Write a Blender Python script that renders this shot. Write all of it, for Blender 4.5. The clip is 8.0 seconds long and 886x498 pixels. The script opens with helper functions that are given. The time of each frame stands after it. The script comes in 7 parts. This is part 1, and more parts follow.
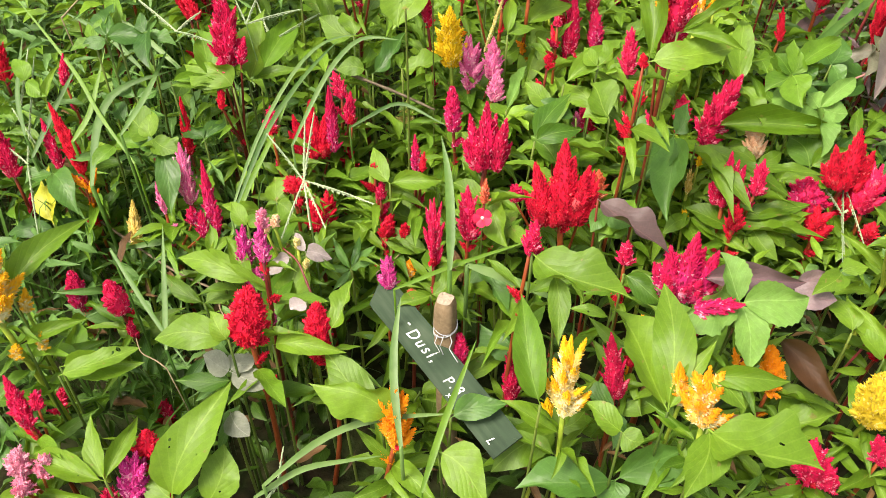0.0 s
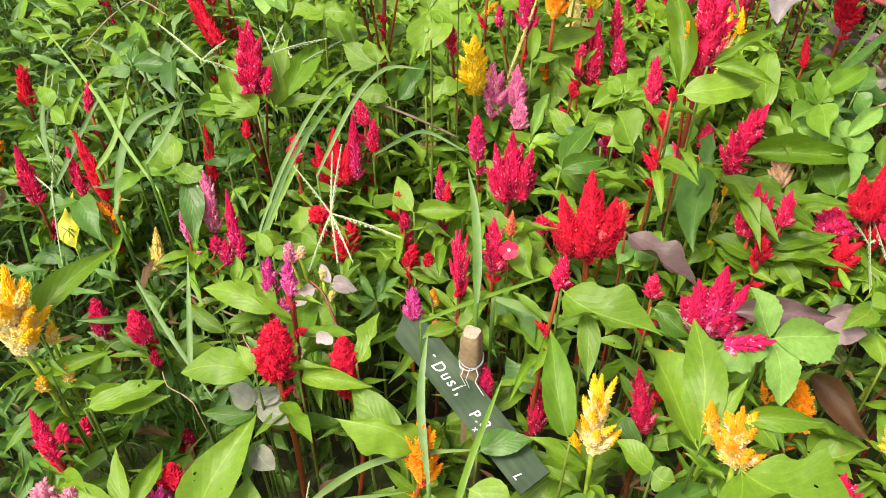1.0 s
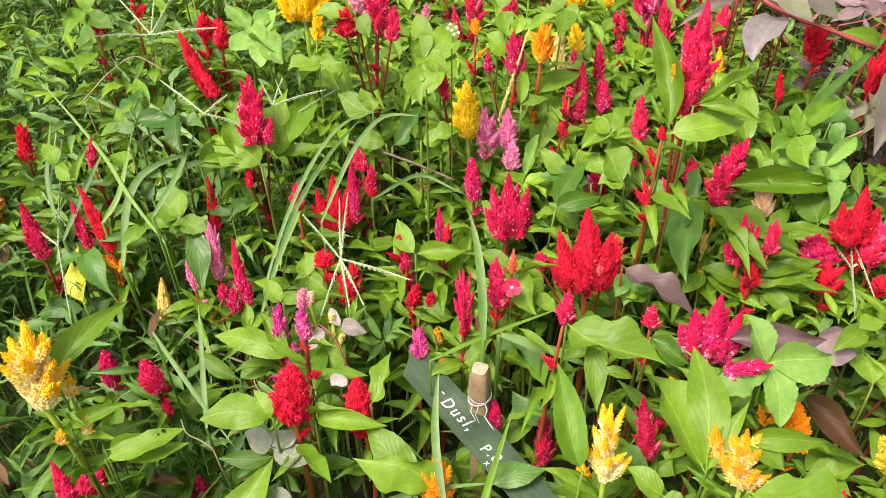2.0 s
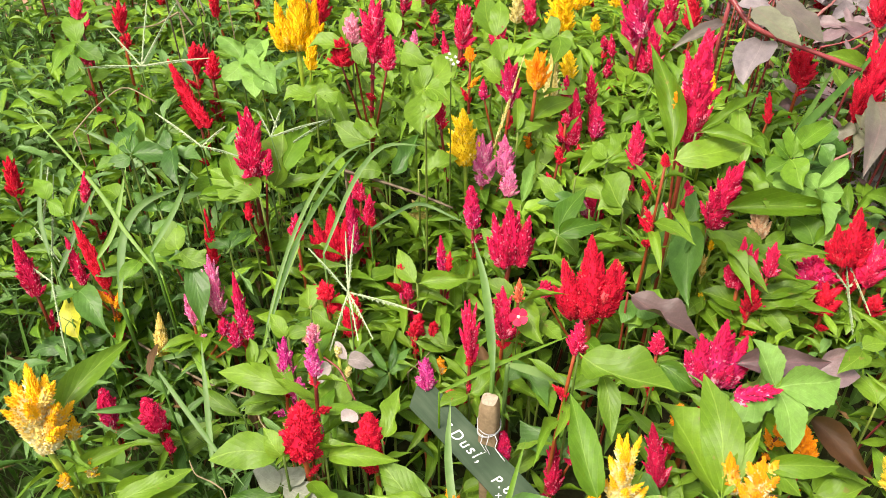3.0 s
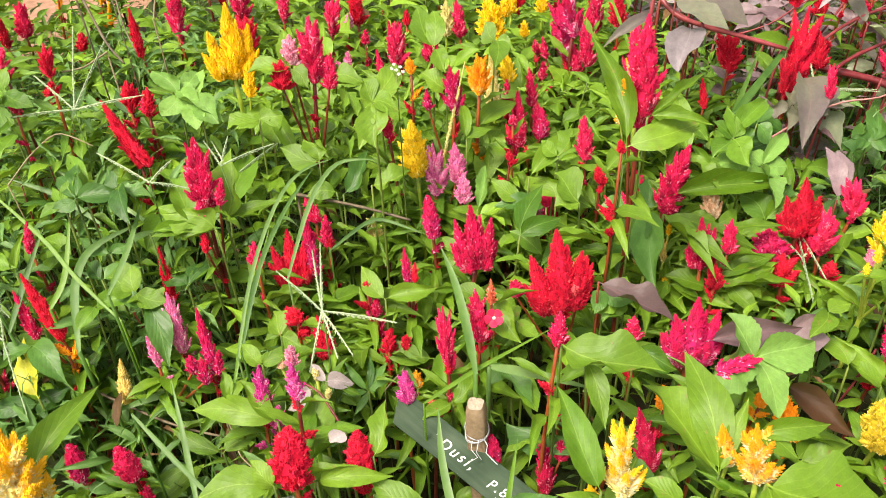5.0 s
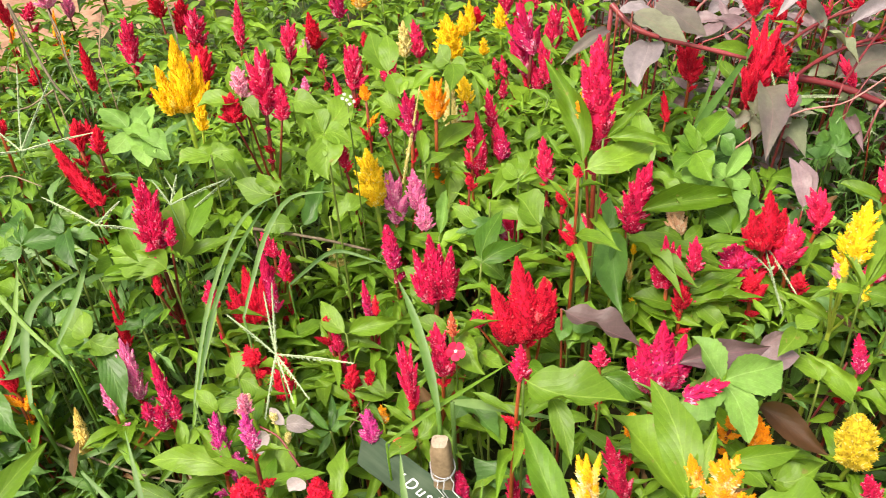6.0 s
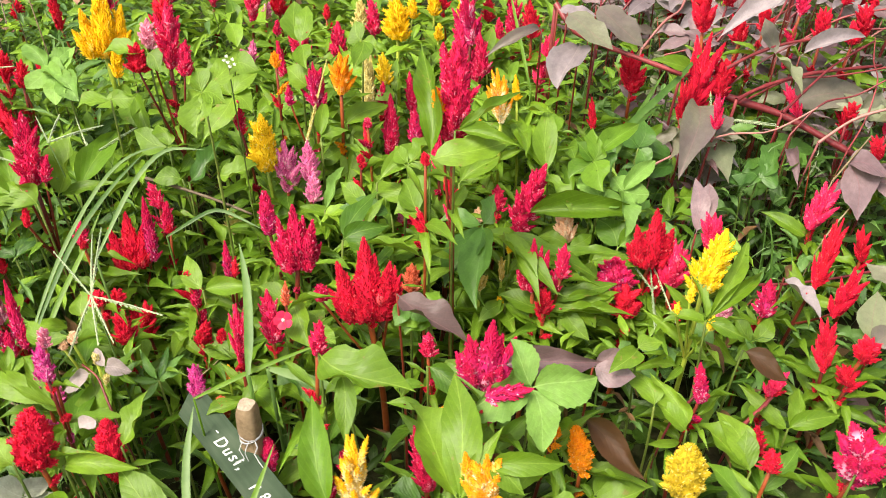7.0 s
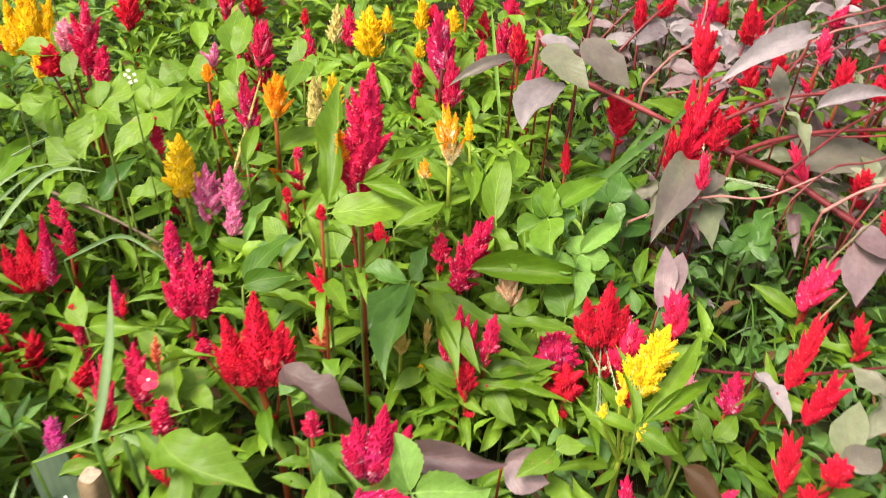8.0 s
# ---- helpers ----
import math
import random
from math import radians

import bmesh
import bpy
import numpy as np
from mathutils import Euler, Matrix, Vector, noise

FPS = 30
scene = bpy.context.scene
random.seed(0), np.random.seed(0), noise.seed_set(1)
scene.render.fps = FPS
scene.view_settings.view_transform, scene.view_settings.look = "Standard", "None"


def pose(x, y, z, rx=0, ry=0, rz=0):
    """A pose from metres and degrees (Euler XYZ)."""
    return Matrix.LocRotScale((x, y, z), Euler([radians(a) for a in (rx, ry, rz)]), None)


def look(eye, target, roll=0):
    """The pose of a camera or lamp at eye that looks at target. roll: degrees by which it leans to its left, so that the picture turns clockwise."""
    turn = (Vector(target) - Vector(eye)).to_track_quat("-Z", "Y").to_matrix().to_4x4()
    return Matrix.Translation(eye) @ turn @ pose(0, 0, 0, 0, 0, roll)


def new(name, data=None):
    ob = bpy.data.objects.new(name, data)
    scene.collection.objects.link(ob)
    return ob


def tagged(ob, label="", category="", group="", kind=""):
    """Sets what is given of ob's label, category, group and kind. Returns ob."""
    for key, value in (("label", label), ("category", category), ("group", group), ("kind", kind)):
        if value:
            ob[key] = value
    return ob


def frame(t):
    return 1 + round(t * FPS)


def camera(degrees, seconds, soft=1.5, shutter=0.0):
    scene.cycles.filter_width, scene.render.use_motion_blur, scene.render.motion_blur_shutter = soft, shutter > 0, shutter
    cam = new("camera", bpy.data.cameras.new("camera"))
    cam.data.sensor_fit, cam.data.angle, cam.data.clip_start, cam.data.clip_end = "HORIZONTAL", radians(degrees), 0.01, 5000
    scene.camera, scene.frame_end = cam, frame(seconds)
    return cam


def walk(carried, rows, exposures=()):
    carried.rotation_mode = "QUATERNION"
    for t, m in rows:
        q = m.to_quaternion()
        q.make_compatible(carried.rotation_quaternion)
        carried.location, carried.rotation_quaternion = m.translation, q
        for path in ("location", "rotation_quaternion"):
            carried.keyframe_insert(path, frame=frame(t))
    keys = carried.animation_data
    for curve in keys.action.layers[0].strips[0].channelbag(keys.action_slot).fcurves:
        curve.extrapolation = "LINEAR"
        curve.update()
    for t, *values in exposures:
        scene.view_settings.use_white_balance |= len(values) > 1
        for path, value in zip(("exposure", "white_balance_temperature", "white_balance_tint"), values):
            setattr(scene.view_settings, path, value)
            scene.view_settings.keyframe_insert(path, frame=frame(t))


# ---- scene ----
SKY, SUN, FILL = 0.125, 2.6, 205
cam = camera(53.2, 8.0, soft=0.5, shutter=0.2)
PATH = [
    (0, (0.001, -0.003, 1.293), (0.001, 1.395, -0.137), 0.2),
    (0.5, (0.014, -0.012, 1.299), (-0.004, 1.39, -0.127), -0.2),
    (1, (-0.024, 0.024, 1.311), (-0.043, 1.437, -0.105), -0.1),
    (1.5, (-0.055, 0.005, 1.336), (-0.057, 1.451, -0.046), 0.1),
    (1.7, (-0.06, -0.002, 1.341), (-0.045, 1.454, -0.03), -0.2),
    (2.8, (-0.101, 0.007, 1.354), (-0.008, 1.496, 0.021), -0.4),
    (3, (-0.116, 0.018, 1.356), (-0.008, 1.509, 0.027), 0.0),
    (3.5, (-0.135, 0.011, 1.358), (0.013, 1.506, 0.037), 1.1),
    (4, (-0.146, 0.001, 1.35), (0.043, 1.497, 0.036), 1.9),
    (4.5, (-0.163, 0.0, 1.332), (0.063, 1.498, 0.026), 0.6),
    (4.7, (-0.167, 0.001, 1.324), (0.07, 1.506, 0.029), -1.0),
    (5.8, (-0.147, 0.06, 1.329), (0.152, 1.579, 0.064), -4.0),
    (6, (-0.12, 0.051, 1.33), (0.183, 1.567, 0.061), -4.0),
    (6.5, (0.008, 0.024, 1.315), (0.3, 1.54, 0.044), -2.8),
    (7, (0.188, -0.015, 1.32), (0.345, 1.508, 0.033), 0.4),
    (7.5, (0.277, -0.023, 1.347), (0.368, 1.491, 0.044), 2.0),
    (7.8, (0.332, 0.106, 1.387), (0.41, 1.535, -0.01), 2.9),
    (8, (0.393, 0.171, 1.289), (0.432, 1.687, -0.016), 2.8),
]
walk(cam, [(t, look(eye, target, roll)) for t, eye, target, roll in PATH], exposures=[(0.0, 1.17, 7200, 10), (8.0, 1.19, 7200, 10)])

# world, sun and exposure: a bright overcast day
SUN_UP, SUN_ROUND = 62.0, 235.0
world = bpy.data.worlds.new("overcast_sky")
scene.world = world
world.use_nodes = True
wn, wl = world.node_tree.nodes, world.node_tree.links
sky = wn.new("ShaderNodeTexSky")
sky.sky_type = "NISHITA"
sky.sun_disc = False
sky.sun_elevation, sky.sun_rotation = radians(SUN_UP), radians(SUN_ROUND)
sky.air_density, sky.dust_density, sky.ozone_density = 1.0, 4.0, 1.0
wn["Background"].inputs["Strength"].default_value = SKY
haze = wn.new("ShaderNodeHueSaturation")  # a thin even cloud takes the blue out of the sky
haze.inputs["Saturation"].default_value = 0.5
wl.new(sky.outputs["Color"], haze.inputs["Color"])
wl.new(haze.outputs["Color"], wn["Background"].inputs["Color"])
sun_data = bpy.data.lights.new("sun", "SUN")
sun_data.energy, sun_data.angle, sun_data.color = SUN, radians(20), (1.0, 0.96, 0.90)
sun = new("sun", sun_data)
a, e = radians(SUN_ROUND), radians(SUN_UP)
sun.matrix_basis = look((8 * math.sin(a) * math.cos(e), 8 * math.cos(a) * math.cos(e), 8 * math.sin(e)), (0, 0, 0))


# ---- materials ----
class Nodes:
    """A short way to write a node material."""

    def __init__(self, name):
        self.mat = bpy.data.materials.new(name)
        self.mat.use_nodes = True
        self.tree = self.mat.node_tree
        self.bsdf = self.tree.nodes["Principled BSDF"]
        self.out = self.tree.nodes["Material Output"]

    def add(self, kind, **inputs):
        node = self.tree.nodes.new(kind)
        for key, value in inputs.items():
            self.put(node.inputs[key.replace("_", " ")], value)
        return node

    def put(self, socket, value):
        if isinstance(value, bpy.types.NodeSocket):
            self.tree.links.new(value, socket)
        else:
            socket.default_value = value

    def maths(self, op, x, y=0.0):
        node = self.tree.nodes.new("ShaderNodeMath")
        node.operation = op
        self.put(node.inputs[0], x)
        self.put(node.inputs[1], y)
        return node.outputs[0]

    def ramp(self, fac, *stops):
        node = self.tree.nodes.new("ShaderNodeValToRGB")
        els = node.color_ramp.elements
        while len(els) < len(stops):
            els.new(0.5)
        for el, (at, col) in zip(els, stops):
            el.position, el.color = at, (*col, 1)
        self.put(node.inputs[0], fac)
        return node.outputs[0]

    def mix(self, fac, x, y, how="MIX"):
        node = self.tree.nodes.new("ShaderNodeMix")
        node.data_type, node.blend_type = "RGBA", how
        self.put(node.inputs["Factor"], fac)
        self.put(node.inputs["A"], x if isinstance(x, bpy.types.NodeSocket) else (*x, 1))
        self.put(node.inputs["B"], y if isinstance(y, bpy.types.NodeSocket) else (*y, 1))
        return node.outputs["Result"]

    def noise(self, vector, scale, detail=3.0):
        return self.add("ShaderNodeTexNoise", Vector=vector, Scale=scale, Detail=detail).outputs["Fac"]

    def bump(self, height, strength, distance):
        self.put(self.bsdf.inputs["Normal"], self.add("ShaderNodeBump", Height=height, Strength=strength, Distance=distance).outputs["Normal"])


def scaled(c, k):
    return tuple(min(1.0, v * k) for v in c)


def leaf_material(name, dark, light, vein, rough=0.48, thin=0.24, islands=False, spots=0.0, holes=0.0):
    """A leaf blade: two greens, a pale midrib and side veins along the blade's own coordinates, and light through it."""
    n = Nodes(name)
    uv = n.add("ShaderNodeUVMap").outputs["UV"]
    xyz = n.add("ShaderNodeSeparateXYZ", Vector=uv)
    side = n.maths("ABSOLUTE", n.maths("SUBTRACT", xyz.outputs[0], 0.5))
    if islands:
        chance = n.add("ShaderNodeNewGeometry").outputs["Random Per Island"]
    else:
        chance = n.add("ShaderNodeObjectInfo").outputs["Random"]
    soft = n.noise(n.add("ShaderNodeVectorMath", Vector=uv).outputs[0], 3.5, 4.0)
    world_place = n.add("ShaderNodeNewGeometry").outputs["Position"]
    patch = n.noise(world_place, 5.0, 2.0)
    shade = n.maths("ADD", n.maths("MULTIPLY", chance, 0.62), n.maths("MULTIPLY", n.maths("SUBTRACT", n.maths("ADD", n.maths("MULTIPLY", soft, 0.5), patch), 0.62), 0.9))
    col = n.ramp(shade, (0.0, scaled(dark, 0.8)), (0.45, tuple((x + y) / 2 for x, y in zip(dark, light))), (0.95, scaled(light, 1.02)))
    mid = n.maths("LESS_THAN", side, 0.015)
    jitter = n.maths("MULTIPLY", n.maths("ADD", n.noise(uv, 5.0, 1.0), chance), 0.35)
    curve = n.maths("MULTIPLY", n.maths("POWER", side, 0.8), 6.0)
    wave = n.maths("FRACT", n.maths("ADD", jitter, n.maths("SUBTRACT", n.maths("MULTIPLY", xyz.outputs[1], 7.0), curve)))
    ribs = n.maths("LESS_THAN", n.maths("ABSOLUTE", n.maths("SUBTRACT", wave, 0.5)), 0.07)
    lines = n.maths("MAXIMUM", n.maths("MULTIPLY", mid, 0.36), n.maths("MULTIPLY", ribs, 0.10))
    col = n.mix(lines, col, vein)
    if spots:
        blot = n.maths("GREATER_THAN", n.noise(world_place, 55.0, 3.0), 0.72 - spots)
        col = n.mix(n.maths("MULTIPLY", blot, 0.6), col, (0.22, 0.16, 0.05))
    fine = n.noise(world_place, 420.0, 2.0)
    mottle = n.noise(world_place, 95.0, 3.0)
    col = n.mix(0.22, col, n.ramp(mottle, (0.3, (0.22, 0.22, 0.22)), (0.7, (0.74, 0.76, 0.66))), "OVERLAY")
    col = n.mix(0.16, col, n.ramp(fine, (0.3, (0.25, 0.25, 0.25)), (0.7, (0.75, 0.75, 0.75))), "OVERLAY")
    n.put(n.bsdf.inputs["Base Color"], col)
    n.put(n.bsdf.inputs["Roughness"], n.maths("ADD", n.maths("MULTIPLY", soft, 0.22), rough - 0.1))
    n.put(n.bsdf.inputs["Specular IOR Level"], 0.34)
    # the blade swells between its side veins, and is a little crumpled
    pillow = n.maths("POWER", n.maths("MULTIPLY", n.maths("ABSOLUTE", n.maths("SUBTRACT", wave, 0.5)), 2.0), 0.6)
    crumple = n.noise(world_place, 150.0, 2.0)
    n.bump(n.maths("ADD", n.maths("MULTIPLY", pillow, 0.42), n.maths("ADD", n.maths("MULTIPLY", soft, 0.8), n.maths("MULTIPLY", crumple, 0.7))), 0.45, 0.0012)
    through_light = n.add("ShaderNodeBsdfTranslucent", Color=n.mix(0.35, col, (0.55, 0.75, 0.06), "MIX"))
    both = n.add("ShaderNodeMixShader", Fac=thin)
    n.tree.links.new(n.bsdf.outputs[0], both.inputs[1])
    n.tree.links.new(through_light.outputs[0], both.inputs[2])
    shown = both.outputs[0]
    if holes:
        # holes that insects have eaten, on some of the leaves
        eaten = n.maths("GREATER_THAN", n.noise(world_place, 70.0, 1.0), 0.80 - holes)
        eaten = n.maths("MULTIPLY", eaten, n.maths("GREATER_THAN", chance, 0.45))
        gap = n.add("ShaderNodeMixShader", Fac=eaten)
        n.tree.links.new(shown, gap.inputs[1])
        n.tree.links.new(n.add("ShaderNodeBsdfTransparent").outputs[0], gap.inputs[2])
        shown = gap.outputs[0]
    n.tree.links.new(shown, n.out.inputs["Surface"])
    return n.mat


def plume_material(name, deep, main, pale, fleck, tip=None):
    """Many small bracts, each a little different; the pale open florets sit low on each feather, and its young tip may have a colour of its own."""
    n = Nodes(name)
    along = n.add("ShaderNodeSeparateXYZ", Vector=n.add("ShaderNodeUVMap").outputs["UV"]).outputs[0]
    chance = n.add("ShaderNodeNewGeometry").outputs["Random Per Island"]
    whole = n.add("ShaderNodeObjectInfo").outputs["Random"]
    place = n.add("ShaderNodeNewGeometry").outputs["Position"]
    patch = n.noise(place, 60.0, 2.0)
    both = n.maths("ADD", n.maths("MULTIPLY", chance, 0.40), n.maths("ADD", n.maths("MULTIPLY", whole, 0.26), n.maths("MULTIPLY", n.maths("SUBTRACT", patch, 0.45), 0.8)))
    col = n.ramp(both, (0.0, deep), (0.42, main), (0.9, pale))
    share = n.maths("MULTIPLY", n.maths("SUBTRACT", 1.15, along), 2.0 * fleck[3])
    col = n.mix(n.maths("LESS_THAN", n.maths("FRACT", n.maths("MULTIPLY", chance, 37.0)), share), col, fleck[:3])
    if tip:
        young = n.maths("ADD", along, n.maths("MULTIPLY", n.maths("SUBTRACT", chance, 0.5), 0.35))
        col = n.mix(n.ramp(young, (0.42, (0, 0, 0)), (0.66, (1, 1, 1))), col, tip)
    n.put(n.bsdf.inputs["Base Color"], col)
    n.put(n.bsdf.inputs["Roughness"], 0.62)
    n.put(n.bsdf.inputs["Specular IOR Level"], 0.25)
    n.put(n.bsdf.inputs["Sheen Weight"], 0.06)
    glow = n.add("ShaderNodeBsdfTranslucent", Color=col)
    mixed = n.add("ShaderNodeMixShader", Fac=0.30)
    n.tree.links.new(n.bsdf.outputs[0], mixed.inputs[1])
    n.tree.links.new(glow.outputs[0], mixed.inputs[2])
    n.tree.links.new(mixed.outputs[0], n.out.inputs["Surface"])
    return n.mat


def plain_material(name, dark, light, scale, rough=0.6, relief=0.0006, thin=0.0):
    n = Nodes(name)
    place = n.add("ShaderNodeNewGeometry").outputs["Position"]
    big, small = n.noise(place, scale * 0.22, 3.0), n.noise(place, scale, 4.0)
    whole = n.add("ShaderNodeObjectInfo").outputs["Random"]
    fac = n.maths("ADD", n.maths("MULTIPLY", n.maths("ADD", big, small), 0.5), n.maths("MULTIPLY", n.maths("SUBTRACT", whole, 0.5), 0.3))
    col = n.ramp(fac, (0.3, dark), (0.7, light))
    n.put(n.bsdf.inputs["Base Color"], col)
    n.put(n.bsdf.inputs["Roughness"], rough)
    n.put(n.bsdf.inputs["Specular IOR Level"], 0.1 if rough > 0.8 else 0.4)
    n.bump(small, 0.6, relief)
    if thin:
        t = n.add("ShaderNodeBsdfTranslucent", Color=col)
        m = n.add("ShaderNodeMixShader", Fac=thin)
        n.tree.links.new(n.bsdf.outputs[0], m.inputs[1])
        n.tree.links.new(t.outputs[0], m.inputs[2])
        n.tree.links.new(m.outputs[0], n.out.inputs["Surface"])
    return n.mat


LEAF_KINDS = {
    "lime": dict(name="lime_green_leaf", dark=(0.084, 0.180, 0.008), light=(0.148, 0.258, 0.019), vein=(0.30, 0.43, 0.07), spots=0.02, holes=0.045),
    "mid": dict(name="mid_green_leaf", dark=(0.046, 0.132, 0.007), light=(0.150, 0.282, 0.020), vein=(0.26, 0.40, 0.08), holes=0.03),
    "dark": dict(name="blue_green_leaf", dark=(0.030, 0.098, 0.013), light=(0.108, 0.240, 0.040), vein=(0.18, 0.32, 0.08), rough=0.42),
    "mint": dict(name="pale_crinkled_leaf", dark=(0.110, 0.240, 0.040), light=(0.220, 0.390, 0.080), vein=(0.34, 0.50, 0.16), rough=0.6),
    "purple": dict(name="purple_leaf", dark=(0.105, 0.055, 0.066), light=(0.265, 0.190, 0.205), vein=(0.25, 0.10, 0.12), rough=0.42, thin=0.15),
    "murky": dict(name="purple_green_leaf", dark=(0.150, 0.110, 0.118), light=(0.195, 0.240, 0.120), vein=(0.24, 0.13, 0.13), rough=0.42, thin=0.2),
    "brown": dict(name="bronze_leaf", dark=(0.024, 0.009, 0.004), light=(0.068, 0.026, 0.009), vein=(0.10, 0.045, 0.02), rough=0.6, thin=0.2),
    "yellow": dict(name="yellowing_leaf", dark=(0.340, 0.340, 0.010), light=(0.520, 0.500, 0.030), vein=(0.60, 0.55, 0.10)),
    "sage": dict(name="grey_green_leaf", dark=(0.200, 0.215, 0.165), light=(0.400, 0.410, 0.340), vein=(0.46, 0.47, 0.38), rough=0.55, thin=0.3),
    "dusk": dict(name="dull_mauve_leaf", dark=(0.060, 0.030, 0.032), light=(0.135, 0.088, 0.088), vein=(0.20, 0.10, 0.10), rough=0.5, thin=0.15),
    "ashen": dict(name="ashen_pink_leaf", dark=(0.300, 0.240, 0.245), light=(0.560, 0.480, 0.480), vein=(0.60, 0.50, 0.48), rough=0.55, thin=0.3),
    "grey": dict(name="grey_mauve_leaf", dark=(0.190, 0.150, 0.170), light=(0.350, 0.305, 0.330), vein=(0.32, 0.26, 0.27), rough=0.5, thin=0.2),
}
LEAF = {tone: leaf_material(**kind) for tone, kind in LEAF_KINDS.items()}
SMALL = {tone: leaf_material(**{**kind, "name": "small_" + kind["name"]}, islands=True) for tone, kind in LEAF_KINDS.items() if tone in ("lime", "mid", "dark", "purple", "murky", "grey")}
# low leaves: shade of the gaps is in the dark green, little passes through
WEED_SHADED = leaf_material("shaded_undergrowth_leaf", (0.016, 0.048, 0.004), (0.070, 0.150, 0.012), (0.14, 0.25, 0.05), thin=0.10, islands=True)
WEED_COOL = leaf_material("cool_green_weed_leaf", (0.036, 0.105, 0.020), (0.150, 0.285, 0.072), (0.24, 0.38, 0.12), islands=True)
WEED_DRY = leaf_material("withered_leaf", (0.045, 0.018, 0.008), (0.200, 0.105, 0.040), (0.22, 0.13, 0.06), rough=0.7, thin=0.15, islands=True)
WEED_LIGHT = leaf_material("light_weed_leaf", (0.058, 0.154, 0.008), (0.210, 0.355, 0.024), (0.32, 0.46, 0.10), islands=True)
PLUME = {
    "scarlet": plume_material("scarlet_plume", (0.470, 0.004, 0.024), (0.780, 0.010, 0.054), (0.90, 0.032, 0.054), (0.92, 0.120, 0.140, 0.04)),
    "red": plume_material("red_plume", (0.420, 0.004, 0.020), (0.750, 0.008, 0.044), (0.83, 0.026, 0.052), (0.88, 0.110, 0.135, 0.04)),
    "rose": plume_material("rose_red_plume", (0.528, 0.006, 0.056), (0.893, 0.023, 0.133), (0.95, 0.090, 0.210), (0.955, 0.235, 0.345, 0.06)),
    "crimson": plume_material("crimson_plume", (0.400, 0.003, 0.042), (0.760, 0.011, 0.100), (0.86, 0.050, 0.165), (0.88, 0.250, 0.360, 0.10)),
    "magenta": plume_material("magenta_plume", (0.400, 0.004, 0.078), (0.700, 0.018, 0.165), (0.80, 0.100, 0.285), (0.88, 0.410, 0.550, 0.12), (0.66, 0.010, 0.095)),
    "orchid": plume_material("orchid_plume", (0.484, 0.014, 0.168), (0.759, 0.059, 0.351), (0.82, 0.210, 0.450), (0.86, 0.355, 0.545, 0.16)),
    "pink": plume_material("pink_plume", (0.66, 0.075, 0.270), (0.86, 0.210, 0.450), (0.93, 0.440, 0.640), (0.92, 0.53, 0.61, 0.16)),
    "blush": plume_material("blush_pink_plume", (0.62, 0.120, 0.240), (0.84, 0.300, 0.430), (0.92, 0.520, 0.600), (0.935, 0.62, 0.68, 0.16)),
    "gold": plume_material("golden_plume", (0.80, 0.450, 0.006), (0.91, 0.590, 0.012), (0.93, 0.670, 0.040), (0.93, 0.73, 0.12, 0.05)),
    "yellow": plume_material("yellow_plume", (0.80, 0.530, 0.010), (0.90, 0.660, 0.026), (0.93, 0.740, 0.085), (0.93, 0.790, 0.22, 0.08)),
    "lemon": plume_material("lemon_and_cream_plume", (0.74, 0.540, 0.100), (0.84, 0.680, 0.230), (0.85, 0.740, 0.370), (0.86, 0.80, 0.50, 0.26), (0.93, 0.56, 0.020)),
    "lemonfull": plume_material("full_lemon_plume", (0.52, 0.360, 0.012), (0.70, 0.530, 0.035), (0.80, 0.650, 0.100), (0.84, 0.72, 0.22, 0.10)),
    "amber": plume_material("amber_plume", (0.86, 0.460, 0.050), (0.94, 0.660, 0.180), (0.94, 0.760, 0.340), (0.94, 0.86, 0.58, 0.26), (0.92, 0.40, 0.012)),
    "orange": plume_material("orange_plume", (0.88, 0.290, 0.010), (0.97, 0.450, 0.020), (0.98, 0.540, 0.060), (0.98, 0.62, 0.19, 0.08), (0.95, 0.36, 0.010)),
    "coral": plume_material("coral_plume", (0.50, 0.070, 0.030), (0.80, 0.170, 0.080), (0.88, 0.320, 0.180), (0.88, 0.41, 0.27, 0.1)),
    "peach": plume_material("peach_plume", (0.82, 0.500, 0.300), (0.90, 0.600, 0.380), (0.92, 0.700, 0.480), (0.92, 0.75, 0.55, 0.15)),
    "cream": plume_material("cream_plume", (0.52, 0.420, 0.110), (0.78, 0.680, 0.260), (0.86, 0.800, 0.420), (0.86, 0.82, 0.51, 0.12)),
    "straw": plume_material("straw_yellow_plume", (0.52, 0.360, 0.060), (0.80, 0.600, 0.150), (0.88, 0.740, 0.300), (0.88, 0.77, 0.41, 0.12)),
}
WORDS = {
    "scarlet": "bright scarlet", "red": "deep red", "rose": "rose-red", "crimson": "crimson", "magenta": "magenta", "orchid": "orchid-pink",
    "pink": "dusty pink", "blush": "light blush-pink", "gold": "golden-yellow", "yellow": "yellow", "lemon": "lemon and cream", "lemonfull": "full lemon-yellow", "amber": "amber and cream",
    "orange": "orange", "coral": "coral", "peach": "peach", "cream": "cream", "straw": "straw-yellow",
}
WARM = {"gold", "yellow", "lemon", "lemonfull", "amber", "cream", "straw", "peach"}
STEM_RED = plain_material("red_stem", (0.100, 0.012, 0.010), (0.230, 0.040, 0.018), 90.0, 0.45)
STEM_ORANGE = plain_material("orange_red_stem", (0.200, 0.036, 0.010), (0.340, 0.080, 0.022), 90.0, 0.45)
STEM_GREEN = plain_material("green_stem", (0.180, 0.270, 0.020), (0.380, 0.450, 0.060), 90.0, 0.45)
